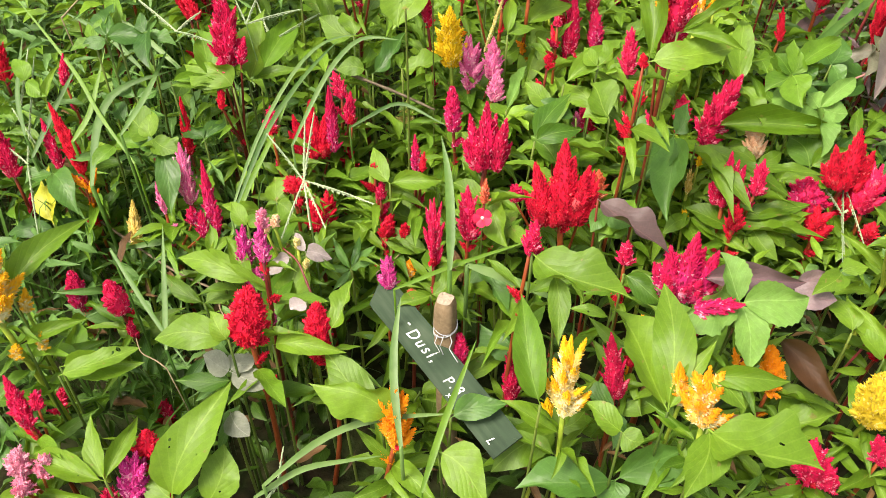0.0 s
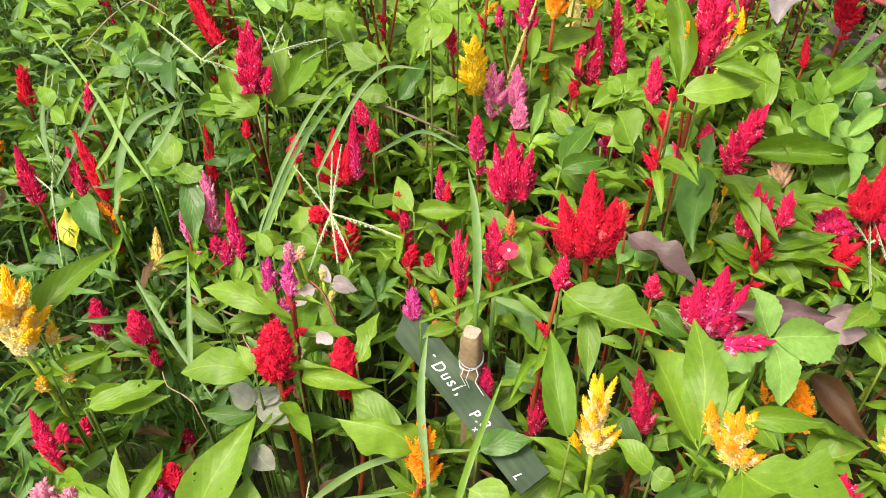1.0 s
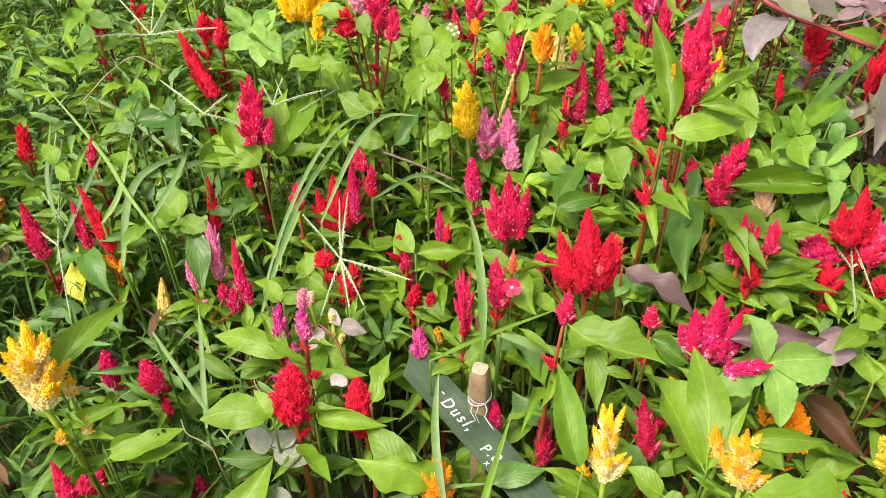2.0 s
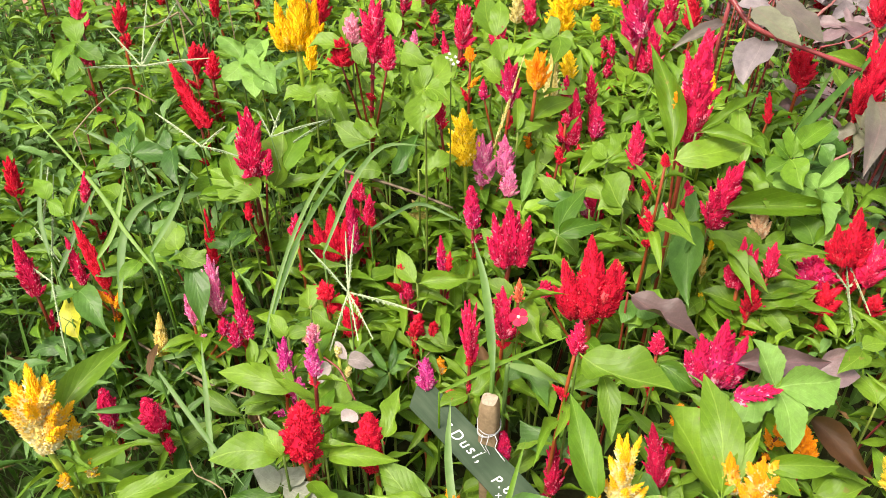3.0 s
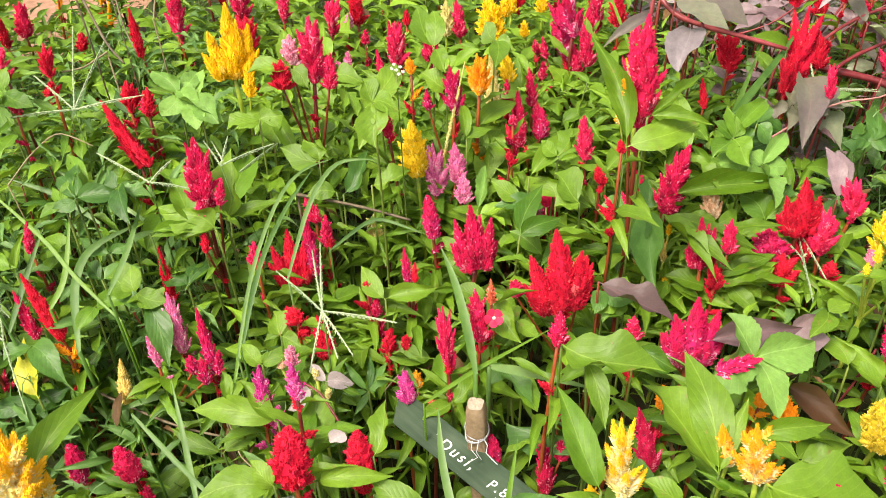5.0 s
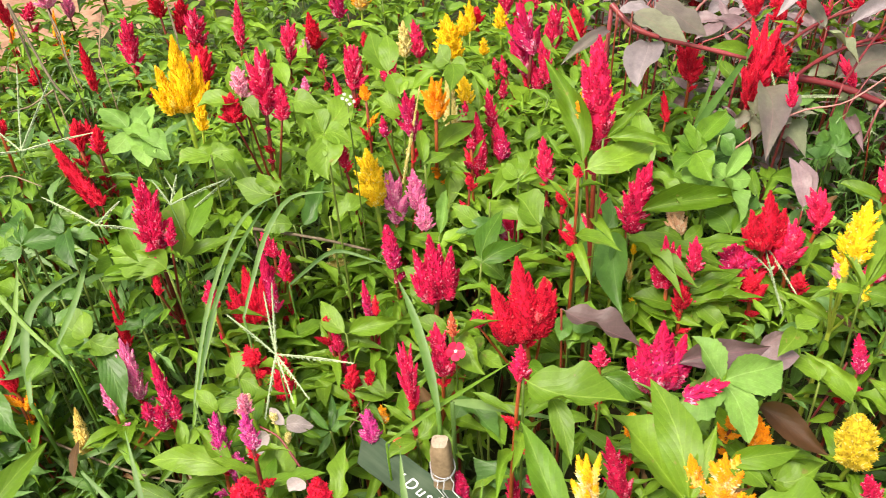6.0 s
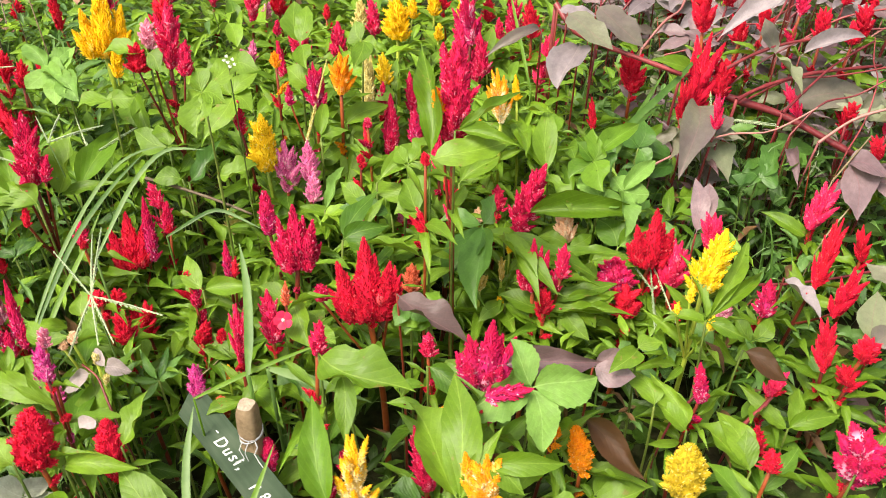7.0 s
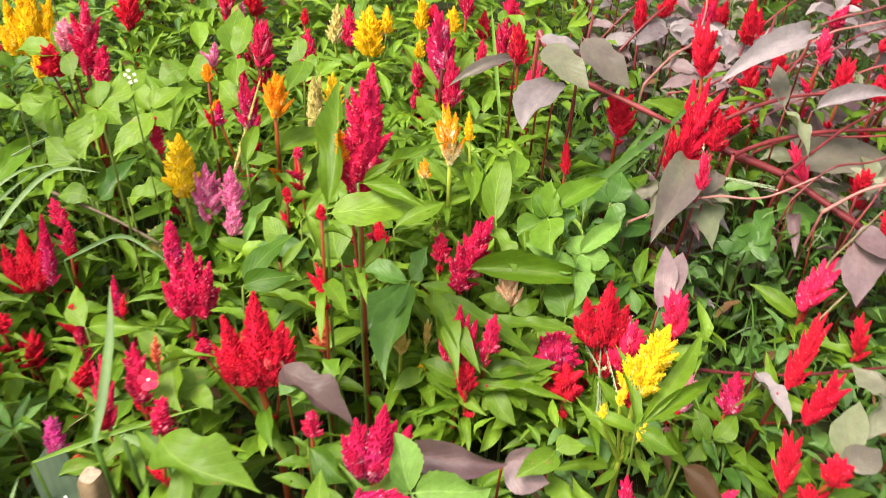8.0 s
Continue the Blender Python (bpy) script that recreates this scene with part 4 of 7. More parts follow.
celosia([((0.845, 1.487, 0.362), (0.880, 1.539, 0.525), 0.084, "scarlet", "cluster"), ((0.905, 1.495, 0.412), (0.903, 1.519, 0.477), 0.042, "red", "plume")], 105)
celosia([((0.881, 1.591, 0.511), (0.878, 1.622, 0.598), 0.059, "scarlet", "cluster")], 106)
celosia([((0.579, 1.712, 0.338), (0.607, 1.744, 0.435), 0.052, "rose", "cluster")], 107)
celosia([((0.567, 1.774, 0.419), (0.563, 1.798, 0.488), 0.045, "red", "plume")], 108)
celosia([((0.493, 1.766, 0.412), (0.494, 1.782, 0.458), 0.022, "rose", "plume")], 109)
celosia([((1.166, 1.632, 0.452), (1.169, 1.654, 0.515), 0.047, "scarlet", "cluster")], 110)
celosia([((1.125, 1.670, 0.497), (1.128, 1.690, 0.553), 0.040, "rose", "cluster")], 111)
celosia([((1.261, 1.637, 0.465), (1.257, 1.656, 0.520), 0.050, "scarlet", "cluster")], 112)
celosia([((1.012, 1.689, 0.424), (1.006, 1.709, 0.480), 0.049, "red", "cluster")], 113)
celosia([((0.979, 1.633, 0.359), (0.975, 1.649, 0.405), 0.054, "scarlet", "plume")], 114)
celosia([((1.053, 1.278, 0.235), (1.095, 1.306, 0.321), 0.059, "rose", "cluster")], 115)
celosia([((0.935, 1.032, 0.312), (0.967, 1.068, 0.420), 0.039, "red", "cluster"), ((0.960, 0.992, 0.277), (0.999, 1.016, 0.350), 0.050, "scarlet", "cluster")], 116)
celosia([((0.899, 0.889, 0.260), (0.895, 0.918, 0.342), 0.044, "scarlet", "cluster")], 117)
celosia([((0.961, 0.888, 0.277), (0.973, 0.899, 0.310), 0.053, "scarlet", "cluster")], 118)
celosia([((0.934, 0.862, 0.245), (0.920, 0.875, 0.279), 0.036, "red", "cluster")], 119)
celosia([((0.863, 1.037, 0.242), (0.867, 1.058, 0.301), 0.043, "magenta", "plume")], 120)
celosia([((0.656, 0.801, 0.312), (0.652, 0.821, 0.369), 0.028, "magenta", "plume")], 121)
celosia([((0.788, 0.842, 0.265), (0.817, 0.852, 0.297), 0.030, "rose", "plume")], 122)
celosia([((0.660, 0.889, 0.456), (0.689, 0.917, 0.538), 0.058, "yellow", "plume"), ((0.636, 0.870, 0.449), (0.640, 0.878, 0.472), 0.013, "yellow", "spike"), ((0.614, 0.858, 0.436), (0.617, 0.864, 0.454), 0.011, "yellow", "spike"), ((0.662, 0.841, 0.418), (0.667, 0.847, 0.437), 0.013, "yellow", "spike")], 123)
celosia([((0.791, 0.614, 0.367), (0.799, 0.636, 0.431), 0.088, "magenta", "cluster")], 124)
celosia([((1.071, 0.853, 0.076), (1.068, 0.890, 0.181), 0.085, "rose", "cluster")], 125)
celosia([((0.762, 0.788, 0.198), (0.761, 0.801, 0.237), 0.035, "red", "plume")], 126)
celosia([((0.676, 0.623, 0.382), (0.675, 0.633, 0.410), 0.031, "red", "plume")], 127)
celosia([((0.787, 1.039, 0.239), (0.798, 1.060, 0.300), 0.035, "blush", "plume")], 128)
celosia([((0.361, 1.061, 0.323), (0.353, 1.079, 0.373), 0.036, "straw", "cluster")], 129)
celosia([((1.148, 1.226, 0.184), (1.143, 1.249, 0.250), 0.037, "red", "cluster")], 130)
celosia([((1.193, 1.349, 0.338), (1.182, 1.364, 0.381), 0.037, "red", "cluster")], 131)
celosia([((1.233, 1.620, 0.448), (1.228, 1.636, 0.491), 0.035, "scarlet", "spike")], 132)
celosia([((1.044, 1.650, 0.471), (1.040, 1.667, 0.520), 0.042, "red", "cluster")], 133)
celosia([((0.674, 1.075, 0.273), (0.673, 1.100, 0.342), 0.049, "red", "cluster")], 134)
celosia([((-0.476, 1.534, 0.503), (-0.475, 1.548, 0.543), 0.037, "red", "plume")], 135)
celosia([((-0.447, 1.518, 0.490), (-0.446, 1.528, 0.518), 0.026, "crimson", "plume")], 136)
celosia([((-0.477, 1.526, 0.494), (-0.473, 1.543, 0.543), 0.029, "scarlet", "cluster")], 137)
celosia([((-0.444, 1.515, 0.488), (-0.439, 1.530, 0.533), 0.032, "red", "plume")], 138)
celosia([((-0.601, 1.550, 0.573), (-0.598, 1.568, 0.625), 0.035, "scarlet", "cluster")], 139)
celosia([((-0.682, 1.573, 0.589), (-0.679, 1.586, 0.627), 0.031, "rose", "cluster")], 140)
celosia([((-0.668, 1.512, 0.528), (-0.668, 1.520, 0.549), 0.020, "crimson", "plume")], 141)
celosia([((0.078, 1.344, 0.435), (0.127, 1.389, 0.581), 0.007, "cream", "spike")], 142)
celosia([((-0.585, 1.080, 0.329), (-0.611, 1.091, 0.350), 0.014, "orange", "spike"), ((-0.577, 1.077, 0.323), (-0.559, 1.088, 0.361), 0.012, "orange", "spike")], 143)
celosia([((-0.432, 2.105, 0.370), (-0.427, 2.140, 0.470), 0.057, "crimson", "cluster")], 144)
celosia([((-0.279, 2.129, 0.379), (-0.265, 2.155, 0.460), 0.068, "crimson", "cluster")], 145)
celosia([((-0.175, 2.126, 0.374), (-0.166, 2.157, 0.465), 0.036, "crimson", "spike")], 146)
celosia([((-0.067, 1.994, 0.383), (-0.056, 2.018, 0.456), 0.053, "crimson", "cluster")], 147)
celosia([((-0.032, 1.967, 0.394), (-0.022, 1.977, 0.426), 0.026, "pink", "plume")], 148)
celosia([((-0.267, 1.941, 0.384), (-0.262, 1.965, 0.456), 0.066, "red", "cluster")], 149)
celosia([((-0.002, 1.877, 0.396), (0.003, 1.886, 0.424), 0.020, "crimson", "plume")], 150)
celosia([((-0.053, 1.793, 0.383), (-0.048, 1.805, 0.417), 0.020, "pink", "plume")], 151)
celosia([((0.110, 1.971, 0.385), (0.113, 1.982, 0.415), 0.019, "red", "plume")], 152)
celosia([((0.537, 1.842, 0.378), (0.547, 1.870, 0.462), 0.047, "crimson", "cluster")], 153)
celosia([((0.434, 1.937, 0.395), (0.437, 1.954, 0.444), 0.035, "gold", "plume")], 154)
celosia([((0.366, 1.964, 0.390), (0.371, 1.985, 0.449), 0.035, "gold", "plume")], 155)
celosia([((0.365, 1.842, 0.384), (0.368, 1.853, 0.416), 0.023, "gold", "plume")], 156)
celosia([((0.391, 1.994, 0.396), (0.395, 2.003, 0.424), 0.022, "scarlet", "plume")], 157)
celosia([((-0.735, 2.545, 0.339), (-0.714, 2.556, 0.381), 0.040, "crimson", "plume")], 158)
celosia([((-0.689, 2.206, 0.310), (-0.680, 2.218, 0.349), 0.034, "red", "plume")], 159)
celosia([((-0.672, 2.511, 0.299), (-0.660, 2.531, 0.361), 0.016, "orange", "spike")], 160)
celosia([((-0.778, 2.483, 0.303), (-0.765, 2.499, 0.356), 0.018, "orange", "spike")], 161)
celosia([((-0.649, 2.432, 0.275), (-0.640, 2.448, 0.325), 0.014, "orange", "spike")], 162)
celosia([((-0.538, 1.863, 0.300), (-0.531, 1.883, 0.360), 0.050, "red", "cluster")], 163)
celosia([((-0.736, 1.963, 0.313), (-0.722, 1.972, 0.347), 0.026, "red", "plume")], 164)
celosia([((0.368, 1.749, 0.387), (0.366, 1.758, 0.413), 0.017, "crimson", "plume")], 165)
celosia([((0.361, 1.675, 0.363), (0.366, 1.686, 0.397), 0.020, "crimson", "plume")], 166)
celosia([((0.426, 1.677, 0.374), (0.429, 1.695, 0.426), 0.029, "magenta", "plume")], 167)
celosia([((0.061, 1.767, 0.365), (0.070, 1.790, 0.434), 0.015, "crimson", "spike")], 168)
celosia([((0.455, 1.329, 0.523), (0.453, 1.342, 0.561), 0.017, "gold", "spike")], 169)
celosia([((-0.027, 1.309, 0.501), (-0.027, 1.324, 0.545), 0.022, "crimson", "plume")], 170)
celosia([((0.191, 1.298, 0.498), (0.191, 1.303, 0.513), 0.016, "crimson", "plume")], 171)
celosia([((0.176, 1.258, 0.451), (0.175, 1.263, 0.465), 0.014, "scarlet", "plume")], 172)
celosia([((0.494, 1.767, 0.421), (0.494, 1.778, 0.455), 0.020, "rose", "plume")], 173)
celosia([((0.135, 1.802, 0.376), (0.133, 1.819, 0.424), 0.035, "crimson", "plume")], 174)
celosia([((0.637, 1.455, 0.377), (0.634, 1.474, 0.430), 0.020, "red", "plume")], 175)
celosia([((-0.242, 1.096, 0.304), (-0.231, 1.104, 0.331), 0.037, "scarlet", "cluster")], 176)
celosia([((-0.195, 1.070, 0.259), (-0.190, 1.089, 0.312), 0.037, "red", "cluster")], 177)
celosia([((-0.090, 0.994, 0.306), (-0.088, 1.002, 0.329), 0.028, "scarlet", "cluster")], 178)
celosia([((-0.099, 1.043, 0.341), (-0.096, 1.053, 0.368), 0.018, "crimson", "plume")], 179)
celosia([((-0.109, 1.068, 0.373), (-0.108, 1.073, 0.387), 0.016, "red", "plume")], 180)
celosia([((-0.154, 1.197, 0.370), (-0.154, 1.202, 0.383), 0.013, "red", "plume")], 181)
celosia([((-0.215, 1.090, 0.239), (-0.216, 1.108, 0.288), 0.035, "red", "plume")], 182)
celosia([((-0.237, 0.890, 0.427), (-0.232, 0.895, 0.442), 0.014, "peach", "plume"), ((-0.249, 0.885, 0.420), (-0.247, 0.889, 0.432), 0.010, "peach", "plume")], 183)
celosia([((-0.203, 0.866, 0.404), (-0.205, 0.872, 0.421), 0.011, "cream", "cluster"), ((-0.193, 0.847, 0.385), (-0.188, 0.851, 0.399), 0.010, "cream", "cluster")], 184)
celosia([((0.691, 1.062, 0.301), (0.706, 1.086, 0.376), 0.062, "rose", "cluster")], 185)
celosia([((0.707, 1.040, 0.261), (0.711, 1.048, 0.285), 0.029, "red", "plume")], 186)
celosia([((0.398, 1.071, 0.329), (0.400, 1.084, 0.367), 0.017, "straw", "cluster")], 187)
celosia([((0.413, 1.095, 0.367), (0.415, 1.102, 0.387), 0.009, "gold", "spike")], 188)
celosia([((0.391, 1.039, 0.295), (0.394, 1.045, 0.315), 0.015, "gold", "plume")], 189)

# ---- leafy shoots: node, tone, then the tip and width of each leaf ----
shoot((-0.318, 1.287, 0.395), "mid", 301, (-0.285, 1.438, 0.431, 0.052), words="green leafy shoot")
shoot((-0.378, 1.474, 0.540), "mint", 302, (-0.413, 1.535, 0.566, 0.041), (-0.341, 1.526, 0.552, 0.046), (-0.403, 1.443, 0.513, 0.051), (-0.328, 1.432, 0.525, 0.051), (-0.313, 1.404, 0.506, 0.037), words="pale crinkled green leafy shoot")
shoot((-0.240, 1.345, 0.544), "lime", 303, (-0.292, 1.326, 0.535, 0.045), (-0.202, 1.352, 0.553, 0.039), words="light green leafy shoot")
shoot((-0.151, 1.299, 0.474), "lime", 304, (-0.220, 1.324, 0.478, 0.051), (-0.158, 1.348, 0.495, 0.033), words="light green leafy shoot")
shoot((-0.130, 1.260, 0.433), "lime", 305, (-0.181, 1.267, 0.433, 0.037), words="light green leafy shoot")
shoot((-0.119, 1.255, 0.430), "dark", 306, (-0.051, 1.314, 0.463, 0.035), words="dark green leafy shoot")
shoot((-0.069, 1.256, 0.440), "lime", 307, (0.007, 1.250, 0.442, 0.041), words="light green leafy shoot")
shoot((-0.528, 1.200, 0.533), "dark", 308, (-0.452, 1.205, 0.538, 0.037), (-0.555, 1.254, 0.544, 0.032), (-0.558, 1.181, 0.520, 0.030), (-0.516, 1.273, 0.550, 0.026), words="dark green leafy shoot")
shoot((-0.461, 1.199, 0.543), "dark", 309, (-0.435, 1.128, 0.527, 0.037), (-0.419, 1.168, 0.526, 0.030), (-0.484, 1.229, 0.554, 0.026), words="dark green leafy shoot")
shoot((-0.424, 1.145, 0.489), "mid", 310, (-0.335, 1.139, 0.491, 0.016), words="green leafy shoot")
shoot((-0.389, 1.133, 0.384), "dark", 311, (-0.354, 1.182, 0.397, 0.033), (-0.425, 1.163, 0.393, 0.028), words="dark green leafy shoot")
shoot((-0.036, 1.343, 0.543), "lime", 312, (-0.080, 1.371, 0.559, 0.035), (0.007, 1.320, 0.536, 0.045), (-0.066, 1.265, 0.504, 0.051), (-0.001, 1.385, 0.566, 0.039), words="light green leafy shoot")
shoot((-0.682, 1.533, 0.556), "mid", 313, (-0.732, 1.462, 0.538, 0.043), (-0.633, 1.494, 0.538, 0.041), (-0.705, 1.583, 0.586, 0.041), words="green leafy shoot")
shoot((0.273, 0.997, 0.627), "lime", 314, (0.294, 1.177, 0.712, 0.037), (0.390, 1.007, 0.638, 0.053), words="light green leafy shoot")
shoot((0.310, 1.019, 0.658), "lime", 315, (0.396, 0.988, 0.654, 0.022), (0.421, 1.062, 0.684, 0.018), words="light green leafy shoot")
shoot((0.131, 1.358, 0.349), "lime", 316, (0.250, 1.420, 0.399, 0.061), words="light green leafy shoot")
shoot((0.108, 1.220, 0.380), "mint", 317, (0.154, 1.313, 0.404, 0.028), words="pale crinkled green leafy shoot")
shoot((0.201, 1.223, 0.431), "lime", 318, (0.320, 1.306, 0.480, 0.042), words="light green leafy shoot")
shoot((0.269, 1.149, 0.418), "lime", 319, (0.229, 1.206, 0.437, 0.064), (0.227, 1.143, 0.412, 0.039), words="light green leafy shoot")
shoot((0.222, 1.184, 0.391), "dark", 320, (0.133, 1.207, 0.397, 0.036), words="dark green leafy shoot")
shoot((0.448, 1.183, 0.376), "lime", 321, (0.665, 1.177, 0.386, 0.046), words="light green leafy shoot")
shoot((0.371, 1.123, 0.406), "dark", 322, (0.357, 0.971, 0.356, 0.056), (0.297, 1.128, 0.402, 0.040), (0.310, 1.024, 0.351, 0.056), (0.409, 1.159, 0.430, 0.035), words="dark green leafy shoot")
shoot((0.577, 1.228, 0.449), "mid", 323, (0.546, 1.257, 0.466, 0.036), (0.601, 1.272, 0.480, 0.042), (0.671, 1.313, 0.471, 0.040), (0.595, 1.164, 0.433, 0.057), (0.537, 1.196, 0.428, 0.040), words="green leafy shoot")
shoot((0.608, 1.119, 0.340), "mid", 324, (0.591, 1.179, 0.360, 0.060), (0.670, 1.151, 0.373, 0.050), words="green leafy shoot")
shoot((0.849, 1.470, 0.404), "murky", 325, (0.778, 1.276, 0.354, 0.077), stem=STEM_RED, words="purple and green leafy shoot")
shoot((0.605, 1.502, 0.531), "grey", 326, (0.558, 1.408, 0.485, 0.071), stem=STEM_RED, words="grey-mauve leafy shoot")
shoot((0.586, 1.545, 0.576), "murky", 327, (0.646, 1.436, 0.547, 0.066), stem=STEM_RED, words="purple and green leafy shoot")
shoot((0.535, 1.531, 0.552), "murky", 328, (0.423, 1.485, 0.513, 0.029), stem=STEM_RED, words="purple and green leafy shoot")
shoot((-0.638, 1.040, 0.281), "yellow", 329, (-0.673, 1.128, 0.327, 0.042), words="yellowing leafy shoot")
shoot((-0.637, 1.095, 0.344), "dark", 330, (-0.576, 1.036, 0.316, 0.047), (-0.672, 1.068, 0.337, 0.036), words="dark green leafy shoot")
shoot((-0.649, 1.058, 0.250), "dark", 331, (-0.733, 1.058, 0.244, 0.035), (-0.607, 1.080, 0.264, 0.028), words="dark green leafy shoot")
shoot((-0.565, 0.763, 0.425), "lime", 332, (-0.493, 0.882, 0.454, 0.040), (-0.580, 0.842, 0.444, 0.026), words="light green leafy shoot")
shoot((-0.545, 0.717, 0.375), "lime", 333, (-0.466, 0.748, 0.399, 0.023), words="light green leafy shoot")
shoot((-0.499, 0.694, 0.357), "lime", 334, (-0.386, 0.703, 0.372, 0.040), words="light green leafy shoot")
shoot((-0.265, 0.836, 0.365), "lime", 335, (-0.379, 0.882, 0.374, 0.042), (-0.316, 0.890, 0.399, 0.027), words="light green leafy shoot")
shoot((-0.352, 0.855, 0.298), "lime", 336, (-0.429, 0.894, 0.313, 0.027), (-0.304, 0.881, 0.307, 0.030), words="light green leafy shoot")
shoot((-0.271, 0.699, 0.408), "lime", 337, (-0.367, 0.708, 0.406, 0.051), (-0.302, 0.728, 0.424, 0.029), words="light green leafy shoot")
shoot((-0.221, 0.801, 0.313), "lime", 338, (-0.221, 0.884, 0.377, 0.055), words="light green leafy shoot")
shoot((-0.220, 0.712, 0.382), "lime", 339, (-0.122, 0.706, 0.385, 0.031), words="light green leafy shoot")
shoot((-0.145, 0.719, 0.403), "lime", 340, (-0.104, 0.779, 0.429, 0.031), words="light green leafy shoot")
shoot((-0.078, 0.640, 0.346), "lime", 341, (-0.166, 0.692, 0.371, 0.057), words="light green leafy shoot")
shoot((-0.020, 0.978, 0.285), "lime", 342, (-0.120, 1.008, 0.292, 0.042), words="light green leafy shoot")
shoot((-0.083, 1.042, 0.370), "lime", 343, (-0.000, 1.047, 0.383, 0.033), (-0.123, 1.099, 0.389, 0.036), words="light green leafy shoot")
shoot((-0.248, 0.973, 0.393), "lime", 344, (-0.264, 1.009, 0.409, 0.039), (-0.211, 0.954, 0.389, 0.031), words="light green leafy shoot")
shoot((-0.134, 0.884, 0.342), "dark", 345, (-0.167, 0.924, 0.368, 0.013), (-0.103, 0.923, 0.359, 0.015), (-0.179, 0.889, 0.340, 0.012), (-0.098, 0.887, 0.345, 0.013), (-0.157, 0.855, 0.323, 0.012), (-0.122, 0.933, 0.362, 0.012), words="dark green leafy shoot")
shoot((-0.191, 0.859, 0.404), "ashen", 346, (-0.153, 0.853, 0.403, 0.026), (-0.211, 0.885, 0.413, 0.016), words="ashen pink round-leaved leafy shoot")
shoot((-0.212, 0.856, 0.397), "ashen", 347, (-0.251, 0.847, 0.385, 0.024), words="ashen pink round-leaved leafy shoot")
shoot((-0.175, 0.746, 0.428), "ashen", 348, (-0.194, 0.736, 0.420, 0.022), words="ashen pink round-leaved leafy shoot")
shoot((-0.284, 0.709, 0.328), "sage", 349, (-0.324, 0.723, 0.338, 0.035), (-0.258, 0.734, 0.340, 0.036), (-0.228, 0.690, 0.319, 0.036), words="grey-green round-leaved leafy shoot")
shoot((-0.280, 0.701, 0.321), "mid", 350, (-0.357, 0.691, 0.314, 0.029), words="green leafy shoot")
shoot((-0.284, 0.670, 0.290), "sage", 351, (-0.257, 0.638, 0.278, 0.036), words="grey-green round-leaved leafy shoot")
shoot((0.112, 0.762, 0.504), "lime", 352, (0.212, 0.684, 0.472, 0.064), words="light green leafy shoot")
shoot((0.139, 0.744, 0.487), "lime", 353, (0.152, 0.662, 0.449, 0.031), words="light green leafy shoot")
shoot((0.118, 0.604, 0.406), "mid", 354, (0.090, 0.732, 0.458, 0.043), words="green leafy shoot")
shoot((0.274, 0.606, 0.389), "lime", 355, (0.207, 0.738, 0.418, 0.069), (0.290, 0.757, 0.455, 0.056), (0.328, 0.676, 0.449, 0.024), words="light green leafy shoot")
shoot((0.386, 0.748, 0.426), "mint", 356, (0.357, 0.802, 0.462, 0.048), (0.474, 0.762, 0.437, 0.070), (0.404, 0.676, 0.386, 0.061), (0.291, 0.742, 0.420, 0.071), words="pale crinkled green leafy shoot")
shoot((0.307, 0.601, 0.466), "lime", 357, (0.398, 0.600, 0.472, 0.031), (0.349, 0.573, 0.454, 0.034), words="light green leafy shoot")
shoot((0.480, 0.797, 0.295), "brown", 358, (0.560, 0.706, 0.270, 0.044), words="bronze-leaved leafy shoot")
shoot((0.218, 0.914, 0.456), "dusk", 359, (0.300, 0.830, 0.408, 0.048), stem=STEM_RED, words="dull mauve leafy shoot")
shoot((0.356, 0.829, 0.383), "purple", 360, (0.503, 0.827, 0.395, 0.045), stem=STEM_RED, words="purple-leaved leafy shoot")
shoot((0.497, 0.837, 0.358), "purple", 361, (0.555, 0.814, 0.350, 0.043), (0.558, 0.862, 0.376, 0.034), stem=STEM_RED, words="purple-leaved leafy shoot")
shoot((0.584, 0.794, 0.309), "lime", 362, (0.581, 0.862, 0.326, 0.040), words="light green leafy shoot")
shoot((0.489, 0.723, 0.201), "lime", 363, (0.575, 0.704, 0.199, 0.054), (0.537, 0.755, 0.212, 0.040), (0.533, 0.672, 0.183, 0.052), words="light green leafy shoot")
shoot((0.091, 0.856, 0.356), "mid", 364, (0.097, 0.809, 0.318, 0.035), words="green leafy shoot")
shoot((0.106, 0.773, 0.263), "dark", 365, (0.082, 0.831, 0.297, 0.059), (0.144, 0.800, 0.279, 0.042), words="dark green leafy shoot")
shoot((1.068, 1.533, 0.342), "murky", 366, (1.278, 1.579, 0.357, 0.085), stem=STEM_RED, words="purple and green leafy shoot")
shoot((0.836, 1.438, 0.371), "murky", 367, (0.849, 1.325, 0.306, 0.085), stem=STEM_RED, words="purple and green leafy shoot")
shoot((0.745, 1.125, 0.356), "purple", 368, (0.772, 1.225, 0.402, 0.035), (0.804, 1.229, 0.386, 0.041), stem=STEM_RED, words="purple-leaved leafy shoot")
shoot((0.658, 1.604, 0.561), "murky", 369, (0.731, 1.512, 0.508, 0.074), stem=STEM_RED, words="purple and green leafy shoot")
shoot((0.580, 1.603, 0.555), "grey", 370, (0.653, 1.579, 0.548, 0.029), stem=STEM_RED, words="grey-mauve leafy shoot")
shoot((1.076, 1.636, 0.568), "grey", 371, (0.899, 1.524, 0.516, 0.052), stem=STEM_RED, words="grey-mauve leafy shoot")
shoot((1.032, 1.547, 0.462), "murky", 372, (1.045, 1.452, 0.417, 0.034), (1.020, 1.642, 0.500, 0.039), stem=STEM_RED, words="purple and green leafy shoot")
